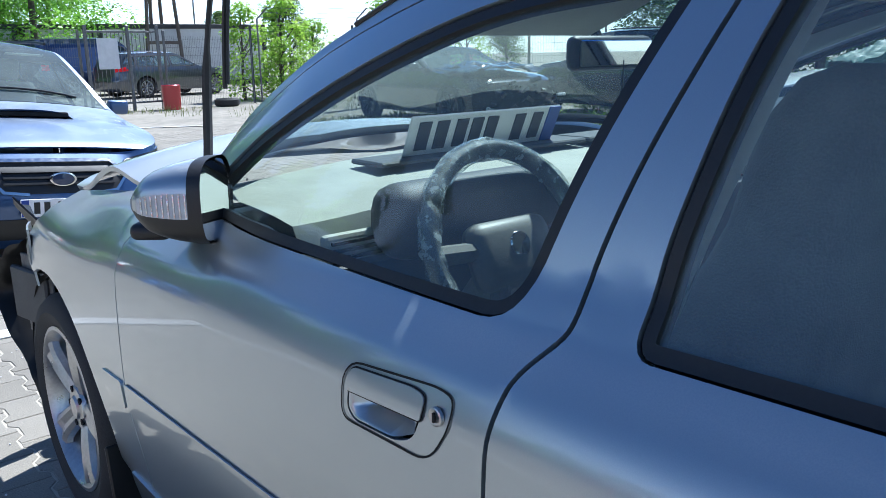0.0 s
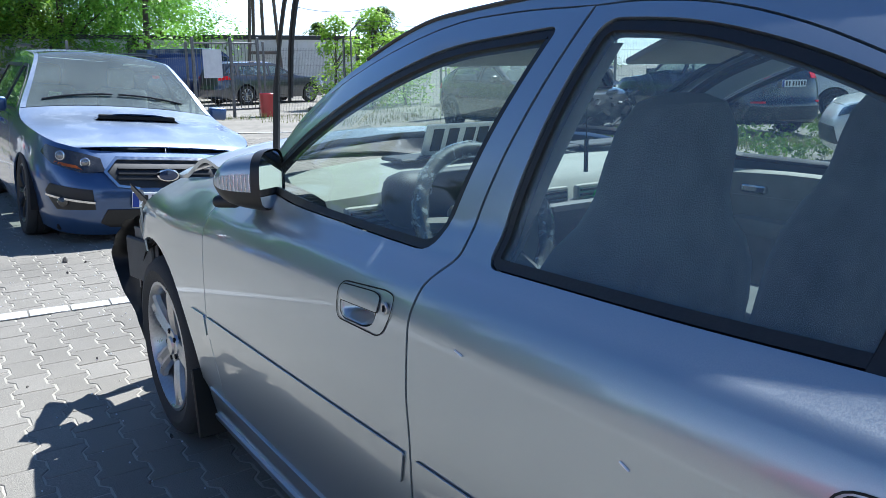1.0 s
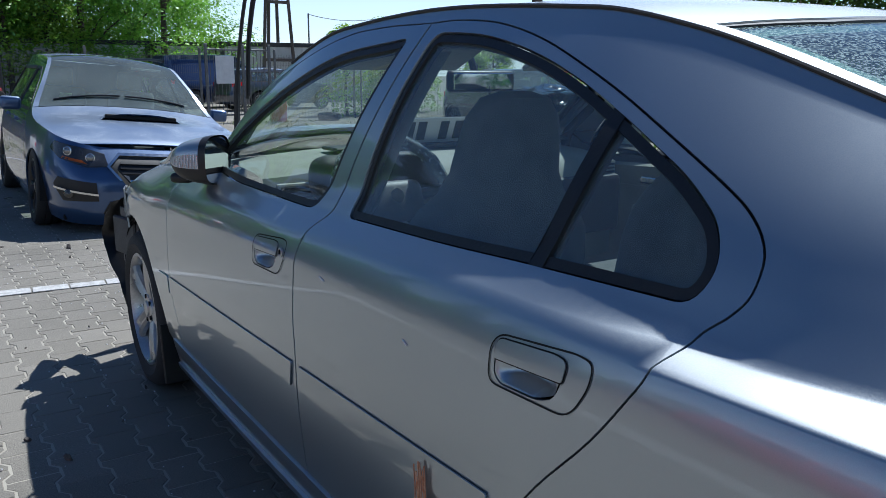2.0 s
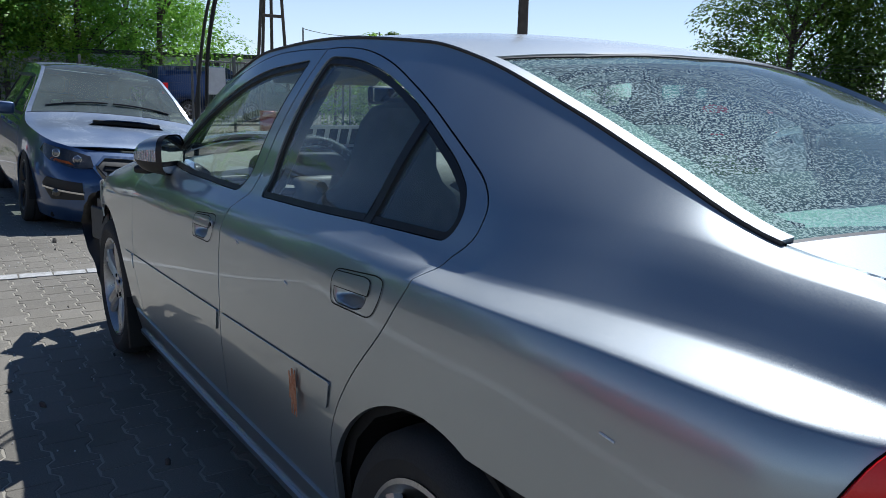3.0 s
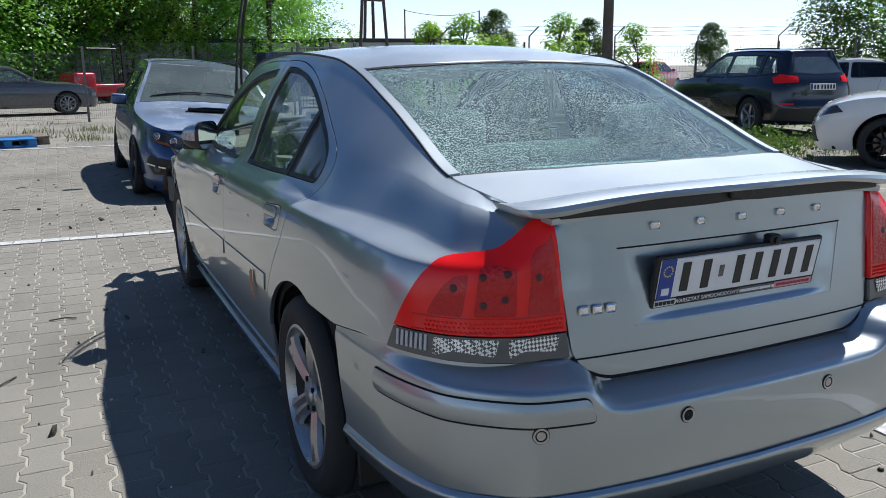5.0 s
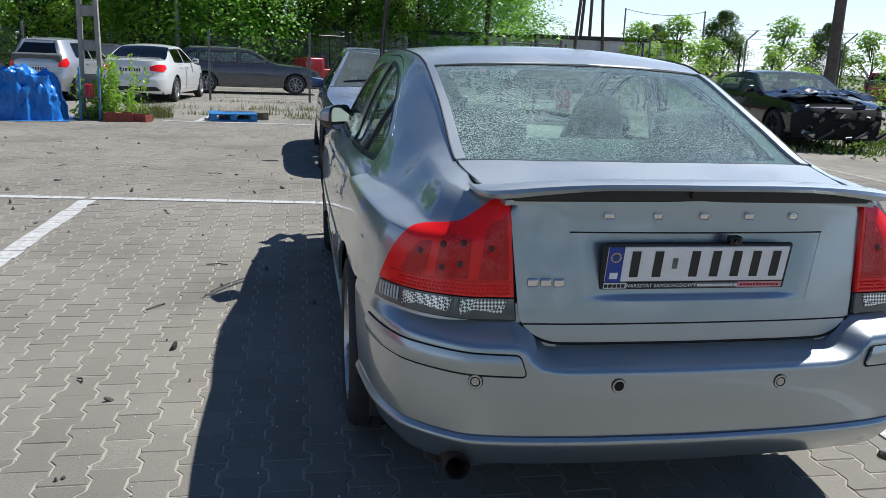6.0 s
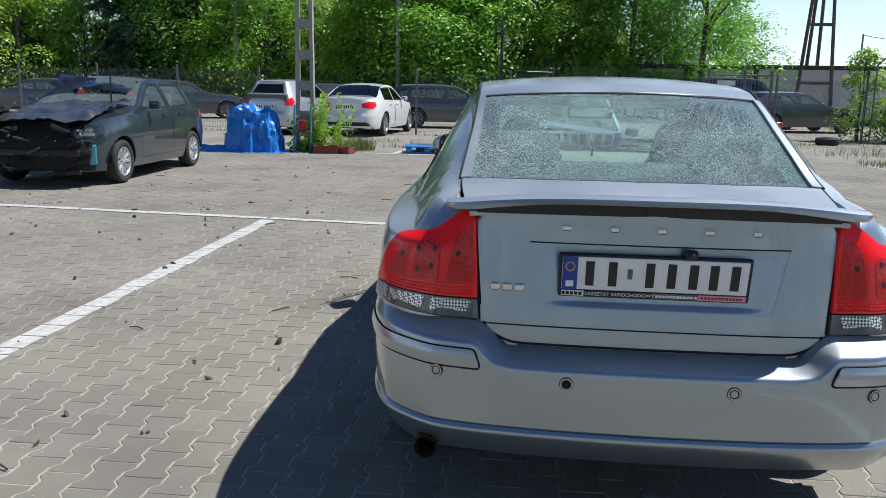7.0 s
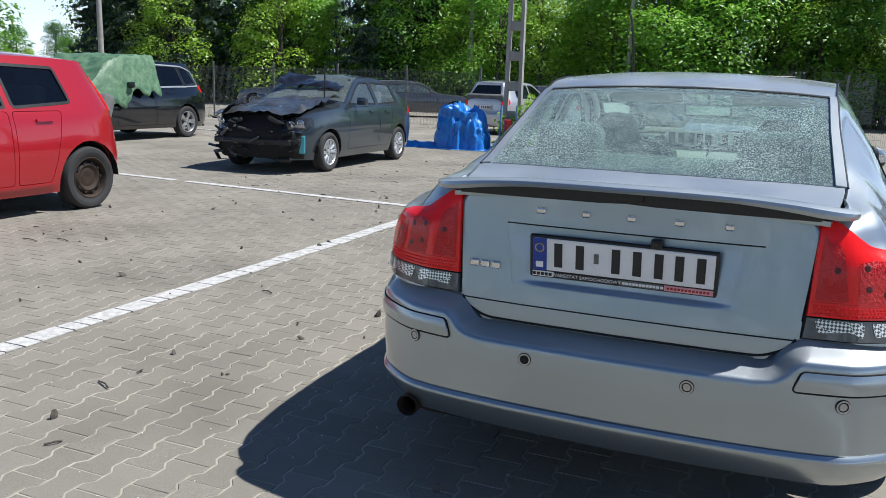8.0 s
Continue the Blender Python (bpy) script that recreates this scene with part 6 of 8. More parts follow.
# ---- trees ----
def leaf_mat(name, a, b, trans=0.45):
    m, n, l, p = nodes_of(name)
    out = n["Material Output"]
    n.remove(p)
    r = ramp(n, l, n.new("ShaderNodeNewGeometry").outputs["Random Per Island"], [(0.0, a), (1.0, b)])
    d, t, g = n.new("ShaderNodeBsdfDiffuse"), n.new("ShaderNodeBsdfTranslucent"), n.new("ShaderNodeBsdfGlossy")
    l.new(r.outputs[0], d.inputs[0])
    l.new(r.outputs[0], t.inputs[0])
    g.inputs["Roughness"].default_value = 0.45
    k, k2 = n.new("ShaderNodeMixShader"), n.new("ShaderNodeMixShader")
    k.inputs[0].default_value, k2.inputs[0].default_value = trans, 0.05
    l.new(d.outputs[0], k.inputs[1])
    l.new(t.outputs[0], k.inputs[2])
    l.new(k.outputs[0], k2.inputs[1])
    l.new(g.outputs[0], k2.inputs[2])
    l.new(k2.outputs[0], out.inputs[0])
    return m


BARK = surface("bark", (0.05, 0.04, 0.03, 1), (0.12, 0.10, 0.08, 1), 6, 0.95, relief=0.8, dist=0.03, fine=30)
LEAF = leaf_mat("green_leaves", (0.10, 0.26, 0.025), (0.20, 0.42, 0.045), 0.5)
LEAF_MID = leaf_mat("fresh_leaves", (0.16, 0.37, 0.03), (0.29, 0.55, 0.055), 0.5)
LEAF_LIGHT = leaf_mat("light_leaves", (0.26, 0.46, 0.04), (0.42, 0.62, 0.07), 0.5)
LEAF_DEEP = leaf_mat("deep_leaves", (0.07, 0.14, 0.018), (0.17, 0.28, 0.03), 0.4)
NEEDLE = leaf_mat("spruce_needles", (0.03, 0.06, 0.032), (0.07, 0.12, 0.06), 0.25)


def leaves(centres, sizes, normals_up, rng, wide=0.6, faces=None):
    """Leaf-shaped quads, each bent along its middle, as arrays of verts and faces."""
    n = len(centres)
    d = rng.normal(size=(n, 3))
    d[:, 2] = np.abs(d[:, 2]) * normals_up + d[:, 2] * (1 - normals_up)
    if faces is not None:
        d = d * 0.42 + faces
    d /= np.linalg.norm(d, axis=1)[:, None]
    a = np.cross(d, rng.normal(size=(n, 3)))
    a /= np.linalg.norm(a, axis=1)[:, None]
    b = np.cross(d, a)
    s = sizes[:, None]
    tip, tail = centres + a * s, centres - a * s
    l, r = centres + b * s * wide + d * s * 0.25, centres - b * s * wide + d * s * 0.25
    V = np.stack([tip, l, tail, r], 1).reshape(-1, 3)
    F = [(4 * i, 4 * i + 1, 4 * i + 2, 4 * i + 3) for i in range(n)]
    return V, F


def broadleaf(label, h, rad, seed, mat, clumps=54, per=250, leaf=0.105, base=0.12, lean=0.0):
    t = thing("tree", pose(0, 0, -200 - seed), label, "tree", "trees of the wood")
    rng = np.random.default_rng(seed)
    bm = tube_bm([(0, 0, -0.1), (0.05, 0.03, h * 0.25), (0.12 + lean, -0.05, h * 0.55), (0.1 + lean, 0, h * 0.85)], [h * 0.022, h * 0.017, h * 0.011, h * 0.003], 8)
    cs, rs = [], []
    for i in range(clumps):
        k = rng.random()
        z = h * (base + (0.97 - base) * k)
        q = rad * (math.sin(math.pi * min(1, (0.18 + 0.82 * k)) ** 0.85) ** 0.7) * (0.55 + 0.5 * rng.random())
        a = rng.random() * 2 * math.pi
        cs.append((math.cos(a) * q + lean * k, math.sin(a) * q, z))
        rs.append(rad * rng.uniform(0.26, 0.52) * (1.15 - 0.5 * k))
    for c in cs[:14]:
        z0 = max(0.15 * h, c[2] - 0.22 * h)
        tube_bm([(0.06, 0, z0), (c[0] * 0.5, c[1] * 0.5, z0 * 0.4 + c[2] * 0.6), c], [h * 0.008, h * 0.005, h * 0.002], 5, bm)
    part("trunk", bm, BARK, t, smooth=True)
    P, Sz, Nf = [], [], []
    for c, r in zip(cs, rs):
        d = rng.normal(size=(per, 3)) + np.array([0, 0, 0.45])
        d /= np.linalg.norm(d, axis=1)[:, None]
        P.append(np.array(c) + d * (r * rng.uniform(0.70, 1.08, per) * (1 + 0.3 * rng.random()))[:, None] * np.array([1, 1, 0.75]))
        Sz.append(rng.uniform(0.6, 1.25, per) * leaf)
        Nf.append(d * 0.8 + np.array([0, 0, 0.75]))
    Nf = np.concatenate(Nf)
    V, F = leaves(np.concatenate(P), np.concatenate(Sz), 0.6, rng, 0.6, Nf)
    # leaves of one twig turn the same way, so that a clump takes the light as one rounded body
    Nf = Nf - np.array([0, 0, 0.28]) + rng.normal(0, 0.22, Nf.shape)
    Nf /= np.linalg.norm(Nf, axis=1)[:, None]
    link_mesh("crown", V, F, mat, t, normals=np.repeat(Nf, 4, 0))
    return t


def spruce(label, h, rad, seed):
    t = thing("spruce", pose(0, 0, -200 - seed), label, "tree", "spruces of the wood")
    rng = np.random.default_rng(seed)
    part("trunk", tube_bm([(0, 0, -0.1), (0, 0, h * 0.5), (0, 0, h)], [h * 0.018, h * 0.011, 0.01], 8), BARK, t, smooth=True)
    P, Sz = [], []
    z = h * 0.08
    while z < h * 0.99:
        r = rad * (1 - z / h) ** 0.85 + 0.1
        for i in range(int(7 + r * 3)):
            a = rng.random() * 2 * math.pi
            L = r * rng.uniform(0.65, 1.1)
            k = int(10 + L * 16)
            q = rng.random(k) ** 0.7
            P.append(np.stack([math.cos(a) * q * L + rng.normal(0, 0.07 * L, k), math.sin(a) * q * L + rng.normal(0, 0.07 * L, k), z - 0.28 * L * q + rng.normal(0, 0.05, k)], 1))
            Sz.append(rng.uniform(0.10, 0.20, k))
        z += h * 0.034
    V, F = leaves(np.concatenate(P), np.concatenate(Sz), 0.8, rng, 0.45)
    link_mesh("crown", V, F, NEEDLE, t, smooth=False)
    return t


KINDS = [broadleaf("broad green deciduous tree in full summer leaf", 9.5, 3.4, 11, LEAF_MID, 54, 270, 0.098), broadleaf("tall green deciduous tree with a loose crown", 11.0, 3.2, 12, LEAF, 54, 270, 0.098),
         broadleaf("bright yellow-green young deciduous tree", 6.5, 2.1, 13, LEAF_LIGHT, 36, 240, 0.080, 0.05), broadleaf("rounded leafy deciduous tree at the wood's edge", 8.0, 3.3, 14, LEAF_MID, 52, 250, 0.098, 0.06)]
DENSE = broadleaf("dark dense deciduous tree behind the open yard", 9.0, 3.4, 16, LEAF_DEEP, 64, 310, 0.098, 0.05)
FAR = broadleaf("green deciduous tree along the yard's far boundary", 9.0, 3.4, 17, LEAF, 40, 60, 0.24, 0.05)
SPR = [spruce("dark spruce with drooping branches", 12.0, 2.7, 21), spruce("slender dark spruce among leafy trees", 10.0, 2.1, 22)]
SHRUB = broadleaf("yellow-green shrub with arching twigs by the fence", 2.6, 0.85, 31, LEAF_LIGHT, 40, 56, 0.06, 0.0)
SMALL = broadleaf("small deciduous tree standing alone by the open ground", 5.2, 1.6, 15, LEAF_DEEP, 70, 190, 0.075, 0.06)
tr = random.Random(8)


def plant(src, x, y, s=1.0):
    o = copy_thing(src, pose(x, y, 0, 0, 0, tr.uniform(0, 360)))
    o.scale = (s * tr.uniform(0.92, 1.08), s * tr.uniform(0.92, 1.08), s * tr.uniform(0.92, 1.1))
    return o


for i in range(30):
    x = -52 + i * 2.05
    plant(KINDS[(i * 7 + i // 3) % 4 if i % 4 != 2 else 2], x + tr.uniform(-0.7, 0.7), 37.5 + tr.uniform(-1.2, 1.5), tr.uniform(0.8, 1.05) * (0.40 if x < -41 else 0.55 if -31.4 < x < -28.0 else 1.0))
for i in range(17):
    x = -56 + i * 3.8
    plant(KINDS[(i * 5) % 4 if i % 3 else 1], x + tr.uniform(-1, 1), 43 + tr.uniform(-1.5, 2), tr.uniform(1.0, 1.3) * (0.36 if x < -47 else 0.5 if -36.2 < x < -31.8 else 1.0))
for x, y, s in ((-30, 34, 1.1), (-26.5, 36, 1.2), (-33, 37, 1.15), (-20, 36.5, 1.1), (-17.5, 38, 1.0), (-3.5, 41, 1.2), (0.5, 42, 1.1), (3, 42, 1.25), (-13, 40, 1.1), (-37.6, 34.6, 1.1), (-35.2, 35.2, 1.2)):
    plant(SPR[int(abs(x)) % 2], x, y, s)
for x, y, s in ((10.5, 44, 0.8), (7.5, 41, 0.9)):
    plant(KINDS[3], x, y, s)
for x, y, s in ((-30.6, 32.6, 1.0), (-24.4, 34.0, 1.05)):
    plant(KINDS[2], x, y, s)
# open ground to the right: single trees, then a dense clump
for x, y, k, s in ((28, 62, 0, 0.95), (33, 60, 1, 1.15), (37, 52, 3, 0.9), (45, 47, 3, 0.85)):
    plant(SMALL, x, y, s)
for x, y, k, s in ((28, 19, 0, 0.95), (31, 15.5, 3, 1.05), (33, 20, 1, 0.9), (36, 14, 0, 1.0), (34, 9, 3, 0.95), (40, 12, 1, 1.0), (38, 5, 0, 1.0)):
    plant(KINDS[0] if k == 1 else DENSE, x, y, s)
# beyond the yard's other sides, where only the bodywork mirrors them
for i in range(16):
    yy = -38 + i * 5.2
    plant(FAR, -58 + tr.uniform(-4, 4), yy, tr.uniform(0.26, 0.40) if yy < 14 else tr.uniform(0.7, 1.0))
for i in range(15):
    plant(FAR, -40 + i * 5.4, -46 + tr.uniform(-3, 3), tr.uniform(0.75, 1.0))
for x, y, s in ((9.6, 22.2, 0.95), (11.2, 22.8, 1.2), (12.8, 23.5, 0.9), (14.6, 22.0, 1.15), (10.5, 21.6, 0.6), (17, 21, 1.0), (13.6, 20.9, 0.7)):
    plant(SHRUB, x, y, s)
for o in KINDS + SPR + [SHRUB, SMALL, DENSE, FAR]:
    o.location = (tr.uniform(-24, -6), 50 + tr.uniform(0, 6), 0)

# ---- weeds and grass ----
GRASS = leaf_mat("grass", (0.09, 0.13, 0.03), (0.24, 0.25, 0.08), 0.35)


def grass_patch(name, spots, label, seed):
    """spots: (x, y, rx, ry, blades, height)."""
    rng = np.random.default_rng(seed)
    V, F = [], []
    for x, y, rx, ry, k, h in spots:
        for i in range(k):
            a, q = rng.random() * 6.283, rng.random() ** 0.5
            c = np.array([x + rx * q * math.cos(a), y + ry * q * math.sin(a), -0.01])
            t = rng.random() * 6.283
            w = np.array([math.cos(t), math.sin(t), 0]) * rng.uniform(0.003, 0.007)
            hh = h * rng.uniform(0.4, 1.1)
            ln = rng.normal(0, 0.25, 2) * hh
            b = len(V)
            V += [c - w, c + w, c + w * 0.7 + np.array([ln[0] * 0.4, ln[1] * 0.4, hh * 0.6]), c - w * 0.7 + np.array([ln[0] * 0.4, ln[1] * 0.4, hh * 0.6]), c + np.array([ln[0], ln[1], hh])]
            F += [(b, b + 1, b + 2, b + 3), (b + 3, b + 2, b + 4)]
    o = link_mesh(name, V, F, GRASS, smooth=False)
    return tagged(o, label, "grass", kind="stuff")


rs = random.Random(3)
spots = [(rs.uniform(-3.8, 0.5), rs.uniform(14.2, 17.5), 0.35, 0.3, 40, 0.16) for _ in range(24)] + [(rs.uniform(-5.2, -3.6), rs.uniform(13.3, 14.2), 0.25, 0.25, 90, 0.32) for _ in range(12)]
spots += [(rs.uniform(-30, 10), 20.0 + rs.uniform(-0.5, 0.3), 0.5, 0.35, 26, 0.09) for _ in range(60)]
grass_patch("weeds", spots, "dry yellow-green weeds and grass along the fence", 5)
spots = [(rs.uniform(6.5, 16), rs.uniform(9.4, 14.5), 0.5, 0.4, 90, 0.14) for _ in range(90)] + [(rs.uniform(8, 15), rs.uniform(4.8, 8), 0.5, 0.4, 70, 0.16) for _ in range(50)] + [(rs.uniform(5.5, 18), rs.uniform(15, 20.5), 0.6, 0.5, 50, 0.2) for _ in range(34)]
grass_patch("grass", spots, "rough green grass growing through the yard's edge", 6)
# low leafy weeds under and round the parked cars at the open side
lv, lf = [], []
rl = np.random.default_rng(19)
for i in range(110):
    x, y = (rl.uniform(7.8, 13.5), rl.uniform(6.0, 10.5)) if i < 62 else (rl.uniform(8, 17), rl.uniform(10, 14))
    h, k = rl.uniform(0.08, 0.30), 42
    z = rl.random(k) * h
    c = np.stack([x + rl.normal(0, 0.12, k), y + rl.normal(0, 0.12, k), z], 1)
    v, f = leaves(c, rl.uniform(0.025, 0.06, k), 0.8, rl, 0.45)
    lf += [tuple(a + len(lv) for a in q) for q in f]
    lv += list(v)
tagged(link_mesh("leafy_weeds", lv, lf, LEAF_DEEP, smooth=False), "low leafy green weeds on the yard's unpaved edge", "weeds", kind="stuff")
# tall weeds at the pole
wv, wf = [], []
rg = np.random.default_rng(9)
for i in range(26):
    x, y, h = -4.55 + rg.normal(0, 0.30), 13.25 + rg.normal(0, 0.16), rg.uniform(0.5, 1.25)
    k = 46
    z = rg.random(k) * h
    c = np.stack([x + rg.normal(0, 0.05, k) + 0.1 * z, y + rg.normal(0, 0.05, k), z], 1)
    v, f = leaves(c, rg.uniform(0.03, 0.075, k), 0.7, rg, 0.4)
    wf += [tuple(a + len(wv) * 1 for a in q) for q in f]
    wv += list(v)
tagged(link_mesh("tall_weeds", wv, wf, LEAF_LIGHT, smooth=False), "tall green weeds round the foot of the pole", "weeds", kind="stuff")

# ---- fence of welded mesh ----
GALV = surface("galvanised_steel", grey(0.10), grey(0.20), 10, 0.5, 0.65, metal=0.5, relief=0.1)
FENCE_DARK = surface("dark_green_wire", (0.02, 0.03, 0.025, 1), (0.04, 0.05, 0.045, 1), 10, 0.5, relief=0)


def fence(x0, y0, x1, y1, h=1.75, step=2.5, mat=None, wires=0.05, label="welded wire mesh fence on steel posts"):
    L = math.hypot(x1 - x0, y1 - y0)
    n = max(1, round(L / step))
    f = thing("mesh_fence", pose(x0, y0, 0, 0, 0, math.degrees(math.atan2(y1 - y0, x1 - x0))), label, "fence", "mesh fences")
    mat = mat or GALV
    for i in range(n + 1):
        part("post", box_bm((0.06, 0.04, h + 0.15), (L * i / n, 0, (h + 0.13) / 2), 0.006, 1), mat, f)
    for i in range(n):
        a, b = L * i / n + 0.03, L * (i + 1) / n - 0.03
        V, F = [], []

        def bar(p, q, w):
            k = len(V)
            for c in (p, q):
                for dx, dz in ((-1, -1), (1, -1), (1, 1), (-1, 1)):
                    V.append((c[0] + (dx * w if p[2] != q[2] else 0), c[1] + (dz if p[2] != q[2] else dx) * w, c[2] + (0 if p[2] != q[2] else dz * w)))
            F.extend([(k + j, k + (j + 1) % 4, k + 4 + (j + 1) % 4, k + 4 + j) for j in range(4)])
        x = a
        while x <= b:
            bar((x, 0, 0.08), (x, 0, h), 0.0019)
            x += wires
        z = 0.08
        while z <= h:
            bar((a, 0.006, z), (b, 0.006, z), 0.0026)
            z += 0.2
        link_mesh("mesh_panel", V, F, mat, f, smooth=False)
    return f


fence(-28.2, 20.4, -8.2, 20.4)
fence(-3.5, 20.4, 4.6, 20.4)
fence(6.6, 20.4, 9.2, 20.9)
fence(-60, 34.2, 8, 34.2, 1.9, 3.4, FENCE_DARK, 0.10, "dark mesh fence along the edge of the wood")
fence(9.2, 20.9, 34, 13.5, 1.9, 2.8, FENCE_DARK, 0.10, "dark mesh fence behind the parked cars")
# gate frames beside the opening
gate = thing("steel_gate", pose(4.7, 20.2, 0, 0, 0, 6), "grey steel gate with wire infill, standing ajar", "gate")
for x in (0, 1.0, 1.75):
    part("gate_post", box_bm((0.07, 0.07, 2.0), (x, 0, 1.0), 0.008, 1), GALV, gate)
for z in (0.2, 1.85):
    part("gate_rail", box_bm((1.7, 0.045, 0.045), (0.88, 0, z), 0.005, 1), GALV, gate)
for i in range(16):
    part("gate_bar", box_bm((0.012, 0.012, 1.65), (0.1 + i * 0.1, 0, 1.02), 0, 1), GALV, gate)
part("gate_sign", box_bm((0.5, 0.01, 0.7), (0.48, -0.04, 1.35), 0.003, 1), surface("pale_sign", grey(0.55), grey(0.7), 8, 0.5, relief=0), gate)
# barbed wire arms on the right fence
for i in range(9):
    x = 9.4 + i * 2.7
    y = 20.9 - (x - 9.2) * 0.298
    o = part("fence_arm", tube_bm([(x, y, 0), (x, y, 2.2), (x + 0.22, y - 0.2, 2.5)], 0.025, 6), GALV, smooth=True)
    tagged(o, "bent grey steel post arm for barbed wire", "post", "bent posts")
for z in (2.25, 2.38, 2.5):
    o = part("barbed_wire", tube_bm([(9.4 + k * 1.35, 20.84 - k * 0.402 - (z - 2.2) * 0.4, z - 0.04 * (k % 2)) for k in range(17)], 0.006, 4), GALV)
    tagged(o, "slack strand of barbed wire between posts", "wire", "barbed wires")

# ---- poles and wires ----
CONCRETE = surface("pole_concrete", (0.24, 0.23, 0.21, 1), (0.36, 0.345, 0.32, 1), 4, 0.9, relief=0.5)
WOOD = surface("pole_wood", (0.07, 0.055, 0.045, 1), (0.14, 0.115, 0.095, 1), 5, 0.9, relief=0.5)


def lattice_pole(x, y, h=9.0, yaw=0):
    p = thing("concrete_pole", pose(x, y, 0, 0, 0, yaw), "tall grey concrete utility pole with oval openings", "pole")
    w0, w1 = 0.16, 0.09
    for sg in (1, -1):
        bm = bmesh.new()
        for k in range(2):
            z, w = (0, w0) if k == 0 else (h, w1)
            for dx, dy in ((-0.035, -0.09), (0.035, -0.09), (0.035, 0.09), (-0.035, 0.09)):
                bm.verts.new((sg * w + dx, dy * (1 if k == 0 else 0.7), z))
        bm.verts.ensure_lookup_table()
        v = bm.verts
        for j in range(4):
            bm.faces.new((v[j], v[(j + 1) % 4], v[4 + (j + 1) % 4], v[4 + j]))
        bm.faces.new(v[4:8])
        part("pole_leg", bm, CONCRETE, p)
    z = 0.0
    while z < h:
        w = w0 + (w1 - w0) * z / h
        part("pole_rung", box_bm((2 * w, 0.11, 0.2), (0, 0, z + 0.1), 0.03, 2), CONCRETE, p)
        z += 0.62
    return p


lattice_pole(-4.90, 13.42, 9.5, 4)
for x, y, r, h, m in ((-14.6, 36.3, 0.14, 9, CONCRETE), (-6.5, 36.0, 0.11, 7, CONCRETE), (13.6, 18.0, 0.17, 9, WOOD), (-33, 30, 0.16, 8, CONCRETE)):
    o = part("utility_pole", tube_bm([(0, 0, 0), (0, 0, h)], [r, r * 0.7], 12), m, smooth=True)
    o.location = (x, y, 0)
    tagged(o, "plain upright utility pole", "pole", "utility poles")
pyl = thing("timber_pylon", pose(12.9, 36, 0), "dark timber A-frame power pylon", "pylon")
for sx, sy in ((-1, 0), (1, 0), (0.35, 1), (-0.35, 1)):
    part("pylon_leg", tube_bm([(sx * 0.85, sy * 0.8, 0), (sx * 0.22, sy * 0.25, 9.5)], [0.09, 0.07], 8), WOOD, pyl, smooth=True)
for z, w in ((1.9, 1.5), (4.5, 1.1), (8.6, 1.6)):
    part("pylon_brace", box_bm((w, 0.12, 0.14), (0, 0, z), 0.01, 1), WOOD, pyl)
for i, (a, b) in enumerate((((12.9, 36, 8.8), (45, 30, 10)), ((12.9, 36, 9.2), (45, 32, 10.6)), ((13.6, 18, 8.2), (12.9, 36, 8.6)), ((-4.9, 13.4, 9.3), (-33, 30, 7.8)))):
    a, b = Vector(a), Vector(b)
    o = part("overhead_wire", tube_bm([a.lerp(b, k / 14) - Vector((0, 0, 1.2 * 4 * (k / 14) * (1 - k / 14))) for k in range(15)], 0.012, 4), BLACK_TRIM)
    tagged(o, "thin dark overhead power line", "wire", "overhead wires")
for x, y in ((17.5, 43), (22.2, 42.5)):
    o = part("net_post", tube_bm([(x, y, 0), (x, y, 4.6)], 0.045, 6), GALV)
    tagged(o, "thin tall grey post", "post", "thin posts")
o = part("slack_rope", tube_bm([(17.5 + 4.7 * k / 10, 43 - 0.05 * k, 4.55 - 1.1 * (k / 10) * (1 - k / 10)) for k in range(11)], 0.02, 4), GALV)
tagged(o, "slack rope between two thin posts", "rope")

# ---- site cabin and long wall behind the cars ----
CABIN_W = surface("cabin_white", (0.50, 0.50, 0.48, 1), (0.62, 0.62, 0.60, 1), 3, 0.6, relief=0.1)
CABIN_D = surface("cabin_frame", grey(0.02), grey(0.035), 8, 0.5, relief=0.1)


def cabin(x, y, yaw, L=6.0, D=2.5, H=2.7):
    c = thing("site_cabin", pose(x, y, 0, 0, 0, yaw), "white site cabin with dark steel frame", "cabin", "site cabins")
    part("wall_panel", box_bm((L - 0.1, D - 0.1, H - 0.2), (0, 0, H / 2), 0.01, 1), CABIN_W, c)
    for sx in (1, -1):
        for sy in (1, -1):
            part("corner_post", box_bm((0.2, 0.2, H), (sx * (L / 2 - 0.1), sy * (D / 2 - 0.1), H / 2), 0.01, 1), CABIN_D, c)
    for z in (0.1, H - 0.1):
        for sy in (1, -1):
            part("frame_rail", box_bm((L, 0.16, 0.2), (0, sy * (D / 2 - 0.07), z), 0.01, 1), CABIN_D, c)
        for sx in (1, -1):
            part("frame_rail", box_bm((0.16, D, 0.2), (sx * (L / 2 - 0.07), 0, z), 0.01, 1), CABIN_D, c)
    for i in range(int(L / 0.5)):
        part("rib", box_bm((0.03, 0.02, H - 0.4), (-L / 2 + 0.35 + i * 0.5, -D / 2 + 0.045, H / 2), 0, 1), CABIN_W, c)
    return c


cabin(14.2, 37.5, -6, 7.5)
for i in range(4):
    c2 = cabin(9.2 - i * 3.1, 39.0 + i * 0.2, -4, 3.0)
    tagged(c2, "row of pale corrugated storage units")

